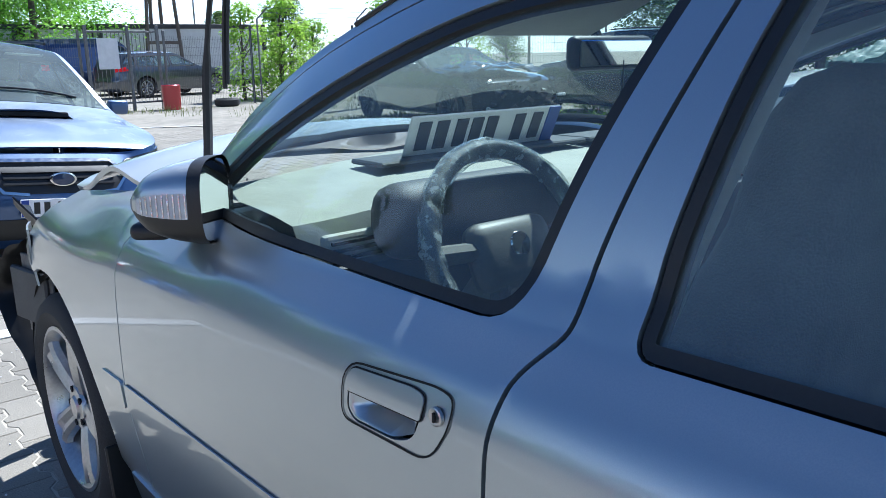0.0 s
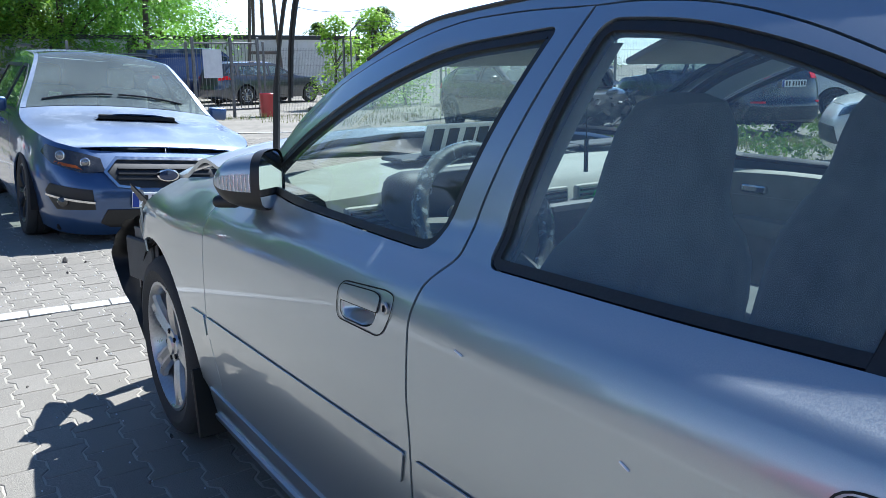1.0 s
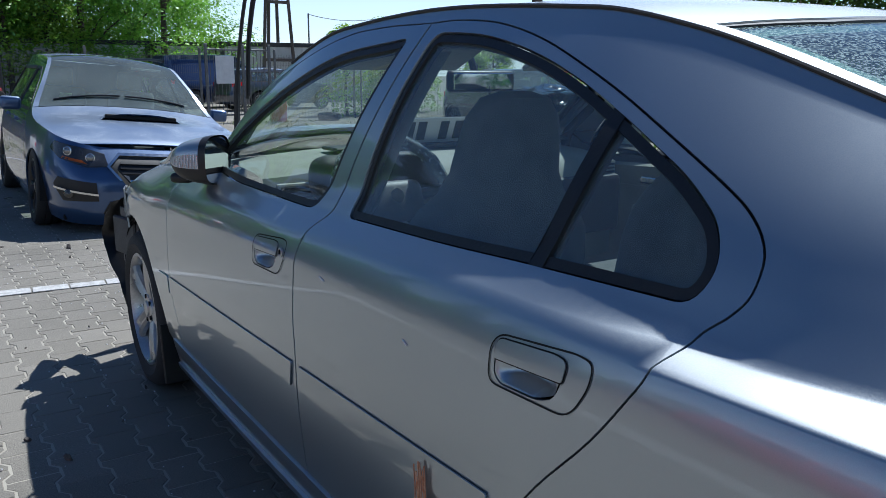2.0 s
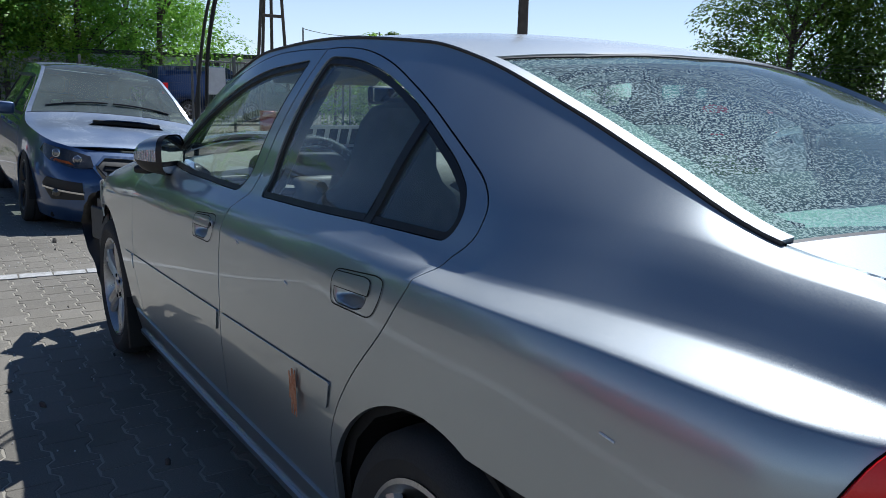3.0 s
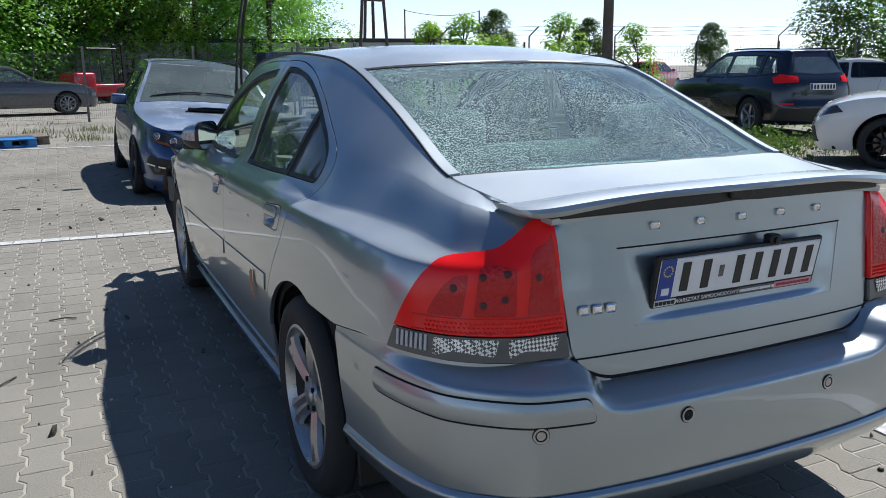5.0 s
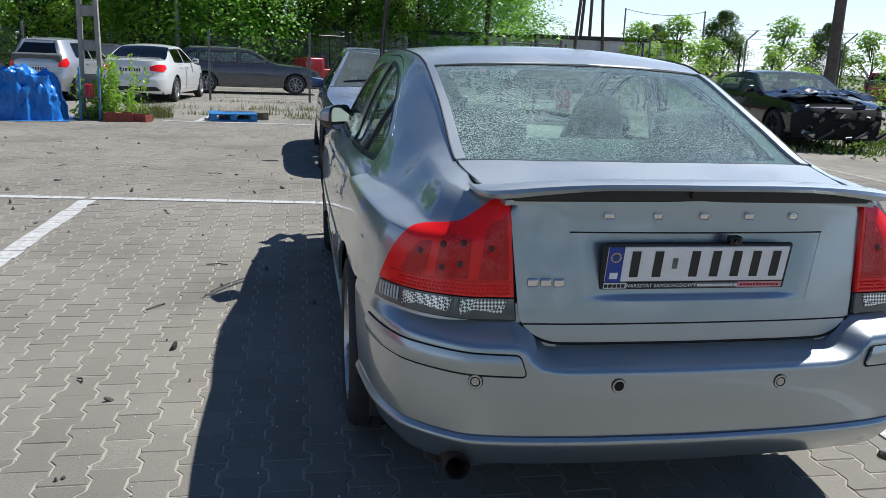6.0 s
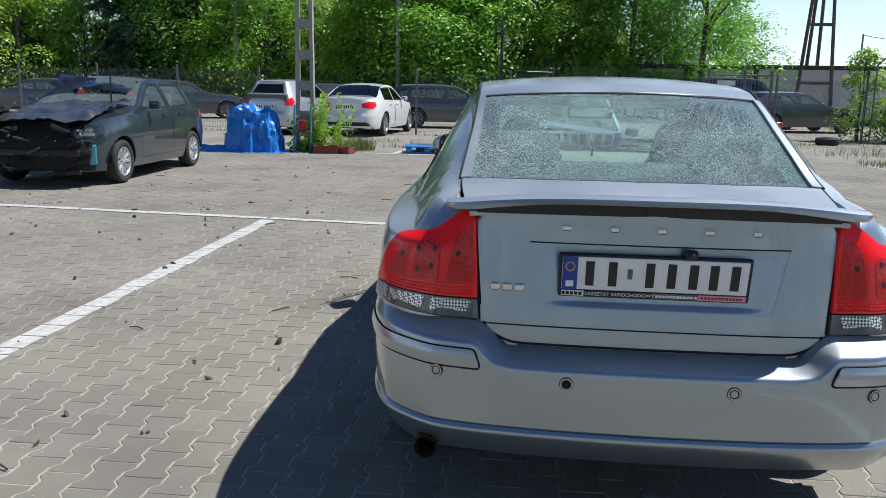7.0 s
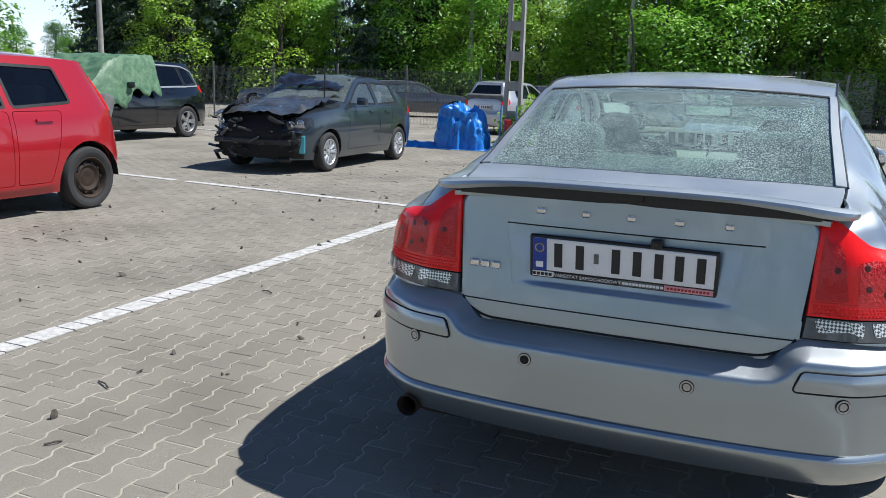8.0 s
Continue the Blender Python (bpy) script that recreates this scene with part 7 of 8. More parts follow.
# ---- clutter round the concrete pole ----
TARP_B = surface("blue_tarpaulin", (0.012, 0.11, 0.46, 1), (0.04, 0.27, 0.72, 1), 6, 0.26, 0.4, relief=0.4, dist=0.01, fine=50)
TARP_G = surface("green_tarpaulin", (0.03, 0.10, 0.05, 1), (0.16, 0.26, 0.15, 1), 9, 0.4, 0.6, relief=0.4, dist=0.01, fine=42)


def tarp_heap(name, w, d, h, m, mat, label, seed, n=70):
    """A sheet thrown over a heap: steep pleats that run down from the top and spread over the ground."""
    bm = bmesh.new()
    bmesh.ops.create_grid(bm, x_segments=n, y_segments=n, size=1)
    for v in bm.verts:
        x, y = v.co.x, v.co.y
        r = (x ** 4 + y ** 4) ** 0.25
        a = math.atan2(y, x)
        k = 1 - min(1.0, max(0.0, (r - 0.50 - 0.10 * noise.noise(Vector((a * 2, seed, 1)))) / 0.30)) ** 1.5
        pl = noise.noise(Vector((a * 2.6, r * 0.9, seed))) * 0.5 + noise.noise(Vector((a * 7, r * 2.2, seed + 4))) * 0.28 + noise.noise(Vector((x * 6, y * 6, seed + 9))) * 0.14
        z = h * k * (0.84 - 0.14 * x + 0.16 * noise.noise(Vector((x * 2.6, y * 2.6, seed)))) + pl * 0.13 * h * min(1, 1.6 * k + 0.08)
        q = 1 + pl * 0.42 * (1 - 0.7 * k)
        p = Vector((x * w * q, y * d * q, max(0.008 + 0.02 * abs(pl), z)))
        rid = 0.5 - abs(noise.noise(p * 4.2 + Vector((seed, 0, 0)))) * 1.6
        rid2 = 0.5 - abs(noise.noise(p * 9.5 + Vector((0, seed, 0)))) * 1.6
        out = Vector((x, y, 0.5)).normalized()
        v.co = p + out * (0.11 * rid + 0.05 * rid2) * min(1.0, p.z / 0.25)
    o = part(name, bm, mat, smooth=True)
    sol = o.modifiers.new("thickness", "SOLIDIFY")
    sol.thickness = 0.004
    o.matrix_world = m
    return tagged(o, label, "tarpaulin")


tarp_heap("blue_tarpaulin", 0.68, 0.55, 0.96, pose(-5.88, 13.0, 0, 0, 0, 8), TARP_B, "crumpled blue tarpaulin thrown over a heap on paving", 2)
tarp_heap("blue_tarpaulin", 0.75, 0.3, 0.12, pose(-6.75, 12.75, 0, 0, 0, 6), TARP_B, "loose end of blue tarpaulin lying on paving", 6, 40)


def pallet(m, mat, label):
    p = thing("pallet", m, label, "pallet")
    for i in range(7):
        part("deck_board", box_bm((0.9, 0.095, 0.022), (0, -0.36 + i * 0.12, 0.14), 0.003, 1), mat, p)
    for y in (-0.35, 0, 0.35):
        part("bearer", box_bm((0.9, 0.1, 0.022), (0, y, 0.012), 0.003, 1), mat, p)
        for x in (-0.38, 0, 0.38):
            part("block", box_bm((0.12, 0.1, 0.1), (x, y, 0.075), 0.004, 1), mat, p)
    return p


pallet(pose(-2.38, 13.75, 0, 0, 0, 8), surface("blue_plastic", (0.02, 0.16, 0.45, 1), (0.04, 0.24, 0.55, 1), 7, 0.5, relief=0.2), "blue pallet lying on the paving")
pallet(pose(-2.2, 14.2, 0, 0, 0, 12), surface("pallet_wood", (0.14, 0.11, 0.08, 1), (0.26, 0.21, 0.16, 1), 7, 0.85, relief=0.4), "weathered wooden pallet behind a blue one")
BROWN = surface("red_brown_crate", (0.16, 0.03, 0.02, 1), (0.26, 0.06, 0.04, 1), 9, 0.7, relief=0.3)
for k, (x, y, yaw, s) in enumerate(((-4.35, 12.9, 10, 1.0), (-4.0, 12.95, -20, 0.8))):
    cr = thing("plastic_crate", pose(x, y, 0, 0, 0, yaw), "flat red-brown plastic crate beside the pole", "crate", "crates by the pole")
    for sx in (1, -1):
        part("crate_side", box_bm((0.02, 0.3 * s, 0.16 * s), (sx * 0.24 * s, 0, 0.08 * s), 0.004, 1), BROWN, cr)
        part("crate_side", box_bm((0.5 * s, 0.02, 0.16 * s), (0, sx * 0.15 * s, 0.08 * s), 0.004, 1), BROWN, cr)
    part("crate_bottom", box_bm((0.5 * s, 0.3 * s, 0.02), (0, 0, 0.012), 0.002, 1), BROWN, cr)
bn = thing("steel_rack", pose(-4.98, 12.95, 0, 0, 0, 0), "pale blue steel frame leaning by the pole", "frame")
for dx in (-0.04, 0.3):
    part("upright", tube_bm([(dx, 0, 0), (dx, 0.08, 0.95)], 0.022, 8), surface("pale_blue_paint", (0.08, 0.2, 0.42, 1), (0.13, 0.28, 0.52, 1), 9, 0.5, relief=0.1), bn, smooth=True)
part("red_can", lathe([(0.0, 0.001), (0.0, 0.09), (0.22, 0.09), (0.25, 0.05), (0.25, 0.001)], 20, "z"), RED_P, bn, smooth=True).location = (0.12, 0.05, 0.42)
part("shelf", box_bm((0.4, 0.2, 0.02), (0.13, 0.05, 0.41), 0.003, 1), GALV, bn)
o = part("red_bin", lathe([(0.0, 0.001), (0.0, 0.21), (0.58, 0.23), (0.6, 0.21), (0.6, 0.001)], 24, "z"), RED_P, smooth=True)
o.location = (6.5, 20.0, 0)
tagged(o, "round red bin standing by the gate", "bin")
o = part("old_tyre", lathe([(0.1, 0.17), (0.1, 0.27), (0.06, 0.31), (-0.06, 0.31), (-0.1, 0.27), (-0.1, 0.17)], 32, "z"), RUBBER, smooth=True)
o.location = (8.0, 20.1, 0.1)
tagged(o, "old black tyre lying by the fence", "tyre")
# red forklift beyond the fence
fk = thing("forklift", pose(0.0, 33.0, 0, 0, 0, -60), "red forklift truck with black mast beyond the fence", "forklift")
part("counterweight", box_bm((1.2, 0.9, 0.9), (0, -0.8, 0.75), 0.12, 3), RED_P, fk, smooth=True)
part("chassis", box_bm((1.15, 1.5, 0.5), (0, 0.2, 0.5), 0.08, 3), RED_P, fk, smooth=True)
part("seat", box_bm((0.5, 0.5, 0.6), (0, -0.2, 1.1), 0.06, 2), DASH_GREY, fk)
part("roof_guard", box_bm((1.05, 1.3, 0.06), (0, 0.0, 2.1), 0.02, 1), BLACK_TRIM, fk)
for sx in (1, -1):
    for y in (-0.55, 0.55):
        part("guard_post", tube_bm([(sx * 0.48, y, 0.8), (sx * 0.48, y * 0.9, 2.1)], 0.03, 6), BLACK_TRIM, fk)
    part("mast_rail", box_bm((0.1, 0.12, 2.2), (sx * 0.3, 1.05, 1.2), 0.01, 1), BLACK_TRIM, fk)
    for y, r in ((0.75, 0.33), (-0.7, 0.26)):
        w = part("wheel", lathe([(0.1, 0.1), (0.1, r - 0.03), (0.06, r), (-0.06, r), (-0.1, r - 0.03), (-0.1, 0.1), (-0.08, 0.001)], 24), RUBBER, fk, smooth=True)
        w.matrix_basis = pose(sx * 0.5, y, r)

# ---- small litter on the paving ----
lr = random.Random(12)
bm = bmesh.new()
for i in range(420):
    x, y = lr.uniform(-7, 2.5), lr.uniform(-4, 10)
    s = lr.choice((0.006, 0.008, 0.012, 0.02))
    r = bmesh.ops.create_icosphere(bm, subdivisions=1, radius=s, matrix=pose(x, y, s * 0.3 + 0.001, lr.uniform(0, 90), lr.uniform(0, 90), lr.uniform(0, 360)) @ Matrix.Diagonal((lr.uniform(0.6, 2.4), 1, lr.uniform(0.3, 0.8), 1)))
tagged(part("gravel_litter", bm, surface("litter_dark", (0.03, 0.027, 0.023, 1), (0.16, 0.14, 0.12, 1), 3, 0.9, relief=0.3)), "small stones and dark crumbs scattered on the paving", "litter", kind="stuff")
bm = bmesh.new()
for i in range(46):
    x, y, a, L = lr.uniform(-6, 2), lr.uniform(-3.5, 9), lr.uniform(0, 6.28), lr.uniform(0.04, 0.16)
    tube_bm([(x, y, 0.006), (x + L * 0.5 * math.cos(a) + 0.01, y + L * 0.5 * math.sin(a), 0.012), (x + L * math.cos(a), y + L * math.sin(a), 0.006)], 0.004, 5, bm)
tagged(part("twigs", bm, BARK), "short dry twigs lying on the paving", "twigs", kind="stuff")
bm = bmesh.new()
for i in range(520):
    x, y = lr.gauss(-1.2, 0.7), lr.uniform(-1.5, 5.5)
    if i > 260:
        x, y = lr.gauss(0.2, 1.0), lr.gauss(4.9, 0.6)
    bmesh.ops.create_icosphere(bm, subdivisions=1, radius=lr.uniform(0.0015, 0.004), matrix=Matrix.Translation((x, y, 0.003)))
tagged(part("glass_crumbs", bm, surface("glass_crumb", grey(0.6), grey(0.9), 3, 0.1, relief=0)), "tiny bright crumbs of broken glass on the paving", "glass", kind="stuff")



# ---- silver saloon: fittings, cabin, damage ----
def flank_pt(y, z, sg=1):
    return flank(np.array([sg * s_y(y)]), np.array([z]))[0]


def flank_line(pts, rad, name, mat, owner, sg=1, off=0.0):
    """A thin groove or scratch that follows the bodywork through (y, z) points."""
    q = [flank_pt(y, z, sg) + np.array([-sg * off, 0, 0]) for y, z in pts]
    return part(name, tube_bm(q, rad, 5), mat, owner)


doors_f = [o for o in car.children if o.name.startswith("front_door")]
doors_r = [o for o in car.children if o.name.startswith("rear_door")]
GAP = DARK
for sg, fd, rd in ((1, doors_f[0], doors_r[0]), (-1, doors_f[1], doors_r[1])):
    for owner, grip_at, key in ((fd, GRIPS[0], True), (rd, GRIPS[1], False)):
        ring, lev, cup = grip_lines(*grip_at)
        panel("handle_seam", flank, sides(yz(ring), sg), GAP, owner, [sides(yz(shrink(ring, 0.0026)), sg)], 0.02, off=0.0012, depth=0)
        cpoly = np.array(resample(sides(yz(cup), sg), 0.006))

        def bowl(s, z, cpoly=cpoly, sg=sg):
            """The door skin pressed in behind the grip, deepest along the middle."""
            c, e = (cpoly.max(0) + cpoly.min(0)) / 2, (cpoly.max(0) - cpoly.min(0)) / 2
            r = (np.abs((s - c[0]) / e[0]) ** 4 + np.abs((z - c[1]) / (e[1] * 0.92)) ** 4) ** 0.25
            k = np.clip((1 - r) / 0.6, 0, 1)
            p = flank(s, z)
            p[:, 0] += sg * 0.030 * k * k * (3 - 2 * k)
            return p
        panel("handle_cup", bowl, sides(yz(cup), sg), SILVER, owner, (), 0.008, depth=0)
        panel("lever_gap", flank, sides(yz(shrink(lev, -0.0022)), sg), GAP, owner, [sides(yz(shrink(lev, 0.004)), sg)], 0.012, off=0.0014, depth=0)
        panel("door_handle", flank, sides(yz(lev), sg), SILVER, owner, (), 0.012, off=0.0030, depth=0.012)
        if key and sg == 1:
            k = part("keyhole", lathe([(0.0, 0.011), (0.004, 0.011), (0.005, 0.009), (0.003, 0.001)], 16), ALLOY, owner, smooth=True)
            k.matrix_basis = Matrix.Translation(flank_pt(1.163, 0.843) + np.array([0.0, 0, 0])) @ Matrix.Rotation(math.pi, 4, "Z")
            part("key_slot", box_bm((0.004, 0.003, 0.011), (0.005, 0, 0), 0, 1), DARK, k)
    # door mirror: a deep rounded shell, silver above and black below, lamp let into its outer side
    def shell(t, a, grow=0.0):
        k = (1 - 0.50 * t ** 2.2) * math.sqrt(max(0.0, 1 - max(0.0, (t - 0.72) / 0.28) ** 2 * 0.80))
        cz = 0.990 - 0.004 * t
        hw_, hh = 0.083 * (0.35 + 0.65 * k) + grow, 0.070 * k + grow
        return (sg * (-0.868 + 0.012 * t + hw_ * math.copysign(abs(math.cos(a)) ** 0.6, math.cos(a))), 1.80 + 0.138 * t, cz + hh * math.copysign(abs(math.sin(a)) ** 0.7, math.sin(a)))

    def shell_bm(t0, t1, a0, a1, nt=14, na=28, grow=0.0, cap=False):
        bm = bmesh.new()
        rows = [[bm.verts.new(shell(t0 + (t1 - t0) * i / nt, radians(a0 + (a1 - a0) * j / na), grow)) for j in range(na + 1)] for i in range(nt + 1)]
        for p, q in zip(rows, rows[1:]):
            for j in range(na):
                bm.faces.new((p[j], p[j + 1], q[j + 1], q[j]))
        if cap:
            bm.faces.new(rows[-1])
        return bm
    mir = part("door_mirror", shell_bm(0.10, 1, -9, 189, cap=True), SILVER, car, smooth=True)
    part("mirror_underside", shell_bm(0.10, 1, 189, 351, cap=True), BLACK_TRIM, mir, smooth=True)
    part("mirror_rim", shell_bm(0.0, 0.17, 0, 360, 3, 48, 0.0015), BLACK_TRIM, mir, smooth=True)
    part("mirror_glass", shell_bm(0.03, 0.031, 0, 360, 1, 40, -0.004, True), MIRROR, mir)
    part("mirror_arm", box_bm((0.085, 0.07, 0.030), (sg * -0.83, 1.925, 0.932), 0.013, 3), BLACK_TRIM, mir, smooth=True)
    ind = part("indicator_lamp", shell_bm(0.16, 0.86, 168, 189, 10, 6, 0.0012), LAMP_WHITE, mir, "clear indicator lamp in the mirror", smooth=True)
    for i in range(9):
        part("lamp_rib", shell_bm(0.18 + i * 0.074, 0.20 + i * 0.074, 169, 188, 2, 5, 0.0022), LAMP_FACET, ind, smooth=True)
    for o in (mir,):
        o.matrix_basis = Matrix.Translation((sg * -0.868, 1.862, 0)) @ Matrix.Rotation(radians(47 * sg), 4, "Z") @ Matrix.Translation((sg * 0.868, -1.868, 0))
    tri = yz([(2.02, 1.005), (2.0, 0.962), (1.90, 0.958), (1.905, 1.02)])
    panel("mirror_corner", flank, sides(tri, sg), BLACK_TRIM, fd, (), 0.03, off=0.004, depth=0.012)

# scratches and chips on the near side
SCRATCH = surface("bare_scratch", grey(0.75), grey(0.9), 60, 0.6, relief=0)
RUST = surface("orange_scrape", (0.45, 0.16, 0.07, 1), (0.6, 0.33, 0.2, 1), 60, 0.8, relief=0.2)
for i in range(9):
    y = 0.505 + 0.004 * i + 0.006 * math.sin(i * 3)
    flank_line([(y, 0.610 - 0.01 * (i % 3)), (y - 0.004, 0.555), (y - 0.002, 0.50 + 0.012 * (i % 4))], 0.0014, "scrape", RUST, doors_r[0], 1, 0.011)
for pts in ([(0.605, 0.795), (0.590, 0.789)], [(-0.40, 0.80), (-0.425, 0.795)], [(0.95, 0.83), (0.93, 0.826)]):
    flank_line(pts, 0.0016, "scratch", SCRATCH, car, 1, 0.001)

# badge strips, plate, camera on the boot lid
def tail_pt(x, z, off=0.0):
    s = -x
    p = flank(np.array([s + 1e-9]), np.array([z]))[0]
    return Vector((x, p[1] - off, z))


for x, w in ((-0.248, 0.030), (-0.113, 0.026), (0.018, 0.027), (0.15, 0.030), (0.283, 0.026)):
    bm = bmesh.new()
    c = tail_pt(x, 0.949, 0.003)
    box_bm((w, 0.006, 0.019), (c.x, c.y, c.z), 0.006, 3, bm)
    part("badge", bm, CHROME, boot)
for i in range(3):
    bm = bmesh.new()
    c = tail_pt(-0.448 + i * 0.035, 0.772, 0.003)
    box_bm((0.029, 0.005, 0.023), c, 0.005, 2, bm)
    part("badge", bm, CHROME, boot)
pm = pose(0, -0.876, 0.818, 10, 0, 0)
hold = part("plate_holder", box_bm((0.536, 0.016, 0.134), (0, 0, 0), 0.006, 2), BLACK_TRIM, boot)
hold.matrix_basis = pm
part("number_plate", box_bm((0.516, 0.006, 0.100), (0, -0.008, 0.009), 0.002, 1), PLATE_WHITE, hold)
part("plate_band", box_bm((0.042, 0.003, 0.100), (-0.236, -0.0115, 0.009), 0, 1), PLATE_BLUE, hold)
for i in range(7):
    x = (-0.180, -0.116, -0.012, 0.048, 0.108, 0.164, 0.222)[i]
    part("plate_bar", box_bm((0.024, 0.003, 0.074), (x, -0.0112, 0.010), 0, 1), PLATE_INK, hold)
part("plate_bar", box_bm((0.014, 0.003, 0.03), (-0.068, -0.0112, 0.012), 0, 1), GALV, hold)
part("plate_bar", box_bm((0.022, 0.003, 0.018), (-0.236, -0.0125, -0.022), 0, 1), PLATE_WHITE, hold)
for i in range(12):
    a = i * math.pi / 6
    part("plate_dot", box_bm((0.0036, 0.003, 0.0036), (-0.236 + 0.0125 * math.cos(a), -0.0125, 0.030 + 0.0125 * math.sin(a)), 0, 1), surface("plate_gold", (0.7, 0.55, 0.05, 1), (0.8, 0.62, 0.08, 1), 20, 0.5, relief=0) if i == 0 else bpy.data.materials["plate_gold"], hold)
for k, (x, w, mt) in enumerate(((-0.226, 0.064, PLATE_WHITE), (-0.097, 0.192, PLATE_INK), (0.062, 0.124, GALV), (0.192, 0.132, PINK))):
    part("holder_strip", box_bm((w, 0.003, 0.016), (x, -0.0085, -0.053), 0, 1), mt, hold)
for k in range(12):
    part("plate_bar", box_bm((0.008, 0.003, 0.007), (0.012 + k * 0.0096 if k < 11 else 0.12, -0.0105, -0.053), 0, 1), PLATE_WHITE, hold)
for k in range(12):
    part("plate_bar", box_bm((0.007, 0.003, 0.006), (0.137 + k * 0.0098, -0.0105, -0.053), 0, 1), RED_P, hold)
for k in range(5):
    part("plate_bar", box_bm((0.009, 0.003, 0.009), (-0.252 + k * 0.012, -0.0105, -0.053), 0, 1), PLATE_INK, hold)
fc = bpy.data.curves.new("holder_lettering", "FONT")
fc.body, fc.size, fc.align_x, fc.align_y, fc.extrude = "WARSZTAT SAMOCHODOWY", 0.0148, "CENTER", "CENTER", 0.0006
fo_ob = bpy.data.objects.new("holder_lettering", fc)
scene.collection.objects.link(fo_ob)
bpy.context.view_layer.update()
fme = bpy.data.meshes.new_from_object(fo_ob.evaluated_get(bpy.context.evaluated_depsgraph_get()))
bpy.data.objects.remove(fo_ob)
fme.materials.clear()
fme.materials.append(PLATE_WHITE)
words = new("holder_lettering", fme)
words.parent = hold
words.matrix_basis = pose(-0.097, -0.0108, -0.0535, 90, 0, 0)
words["label"] = "white capital letters on a black strip"
camb = part("tail_camera", box_bm((0.034, 0.03, 0.028), (0.098, -0.884, 0.888), 0.006, 2), BLACK_TRIM, boot)
part("camera_lens", lathe([(0.0, 0.009), (-0.006, 0.009), (-0.007, 0.001)], 16, "y"), GLASS_DARK, camb).location = (0.098, -0.899, 0.888)
# the lower lip line of the lid
bm = tube_bm([tail_pt(x, 0.664 - 0.002 * abs(x), 0.0005) for x in np.linspace(-0.478, 0.478, 24)], 0.0022, 5)
part("lid_crease", bm, DARK, boot)
# shadow line under the recess's upper edge, drawn as a near-black tube
bm = tube_bm([tail_pt(x, 0.904, -0.0005) for x in np.linspace(-0.352, 0.378, 24)], 0.0022, 5)
part("recess_crease", bm, DARK, boot)

# lamp inner pockets, bulbs, ribs and facets
BULBS = ((0.813, 0.838), (0.739, 0.862), (0.672, 0.869), (0.738, 0.803), (0.680, 0.815), (0.587, 0.858))
lamps_ = [o for o in car.children if o.name.startswith("tail_lamp")]
for sg, lp in ((1, lamps_[0]), (-1, lamps_[1])):
    for poly in ([(0.790, 0.777), (0.775, 0.868), (0.815, 0.862), (0.846, 0.838), (0.880, 0.795), (0.888, 0.777)], [(0.652, 0.777), (0.648, 0.880), (0.70, 0.884), (0.748, 0.880), (0.762, 0.777)],
                 [(0.524, 0.777), (0.536, 0.952), (0.552, 0.930), (0.588, 0.920), (0.606, 0.900), (0.624, 0.777)]):
        panel("lamp_pocket", flank, sides(rounded(poly, 4, 0.008), sg), LAMP_RED_DARK, lp, (), 0.012, off=0.0132, depth=0)
    for s, z in BULBS:
        q = flank(np.array([sg * s]), np.array([z]))[0]
        e1 = flank(np.array([sg * s + 0.01]), np.array([z]))[0] - flank(np.array([sg * s - 0.01]), np.array([z]))[0]
        e2 = flank(np.array([sg * s]), np.array([z + 0.01]))[0] - flank(np.array([sg * s]), np.array([z - 0.01]))[0]
        nv = Vector(np.cross(e1, e2)).normalized()
        if nv.y > 0:
            nv = -nv
        bm = bmesh.new()
        bmesh.ops.create_uvsphere(bm, u_segments=14, v_segments=8, radius=1, matrix=Matrix.Scale(0.0095, 4))
        o = part("bulb_well", bm, DARK_RED, lp, smooth=True)
        o.matrix_basis = Matrix.Translation(Vector(q) + nv * 0.0125) @ nv.to_track_quat("Y", "Z").to_matrix().to_4x4() @ Matrix.Diagonal((1, 0.22, 1, 1))
    # three rows of small studs along the foot of the red lens
    bm = bmesh.new()
    for k in range(3):
        for j in range(32):
            a, z = sg * (0.522 + j * 0.0118 + 0.004 * (k % 2)), 0.7445 + k * 0.0095
            q = flank(np.array([a]), np.array([z]))[0]
            e1 = flank(np.array([a + 0.01]), np.array([z]))[0] - flank(np.array([a - 0.01]), np.array([z]))[0]
            nv = Vector(e1).cross(Vector((0, 0, 1))).normalized()
            nv = -nv if nv.y > 0 else nv
            bmesh.ops.create_icosphere(bm, subdivisions=1, radius=0.0034, matrix=Matrix.Translation(Vector(q) + nv * 0.0135))
    part("lamp_studs", bm, LAMP_RED, lp, smooth=True)
    for z in (0.7395, 0.7715):
        panel("lamp_rib", flank, sides([(0.516, z), (0.516, z + 0.0022), (0.93, z + 0.0022), (0.93, z)], sg), LAMP_RED_DARK, lp, (), 0.03, off=0.0140, depth=0.002)
    cl = [c for c in lp.children if c.name.startswith("reversing_lamp")][0]
    for a, b in ((0.530, 0.672), (0.695, 0.865)):
        panel("lamp_reflector", flank, sides(rounded([(a + 0.012, 0.690), (a, 0.727), (b, 0.727), (b, 0.686), ((a + b) / 2 + 0.03, 0.701)], 3, 0.008), sg), FACETS, cl, (), 0.012, off=0.0125, depth=0)
    for k in range(7):
        a = 0.884 + k * 0.014
        panel("lamp_rib", flank, sides([(a, 0.694), (a, 0.730), (a + 0.007, 0.730), (a + 0.007, 0.694)], sg), LAMP_WHITE, cl, (), 0.012, off=0.0135, depth=0.003)
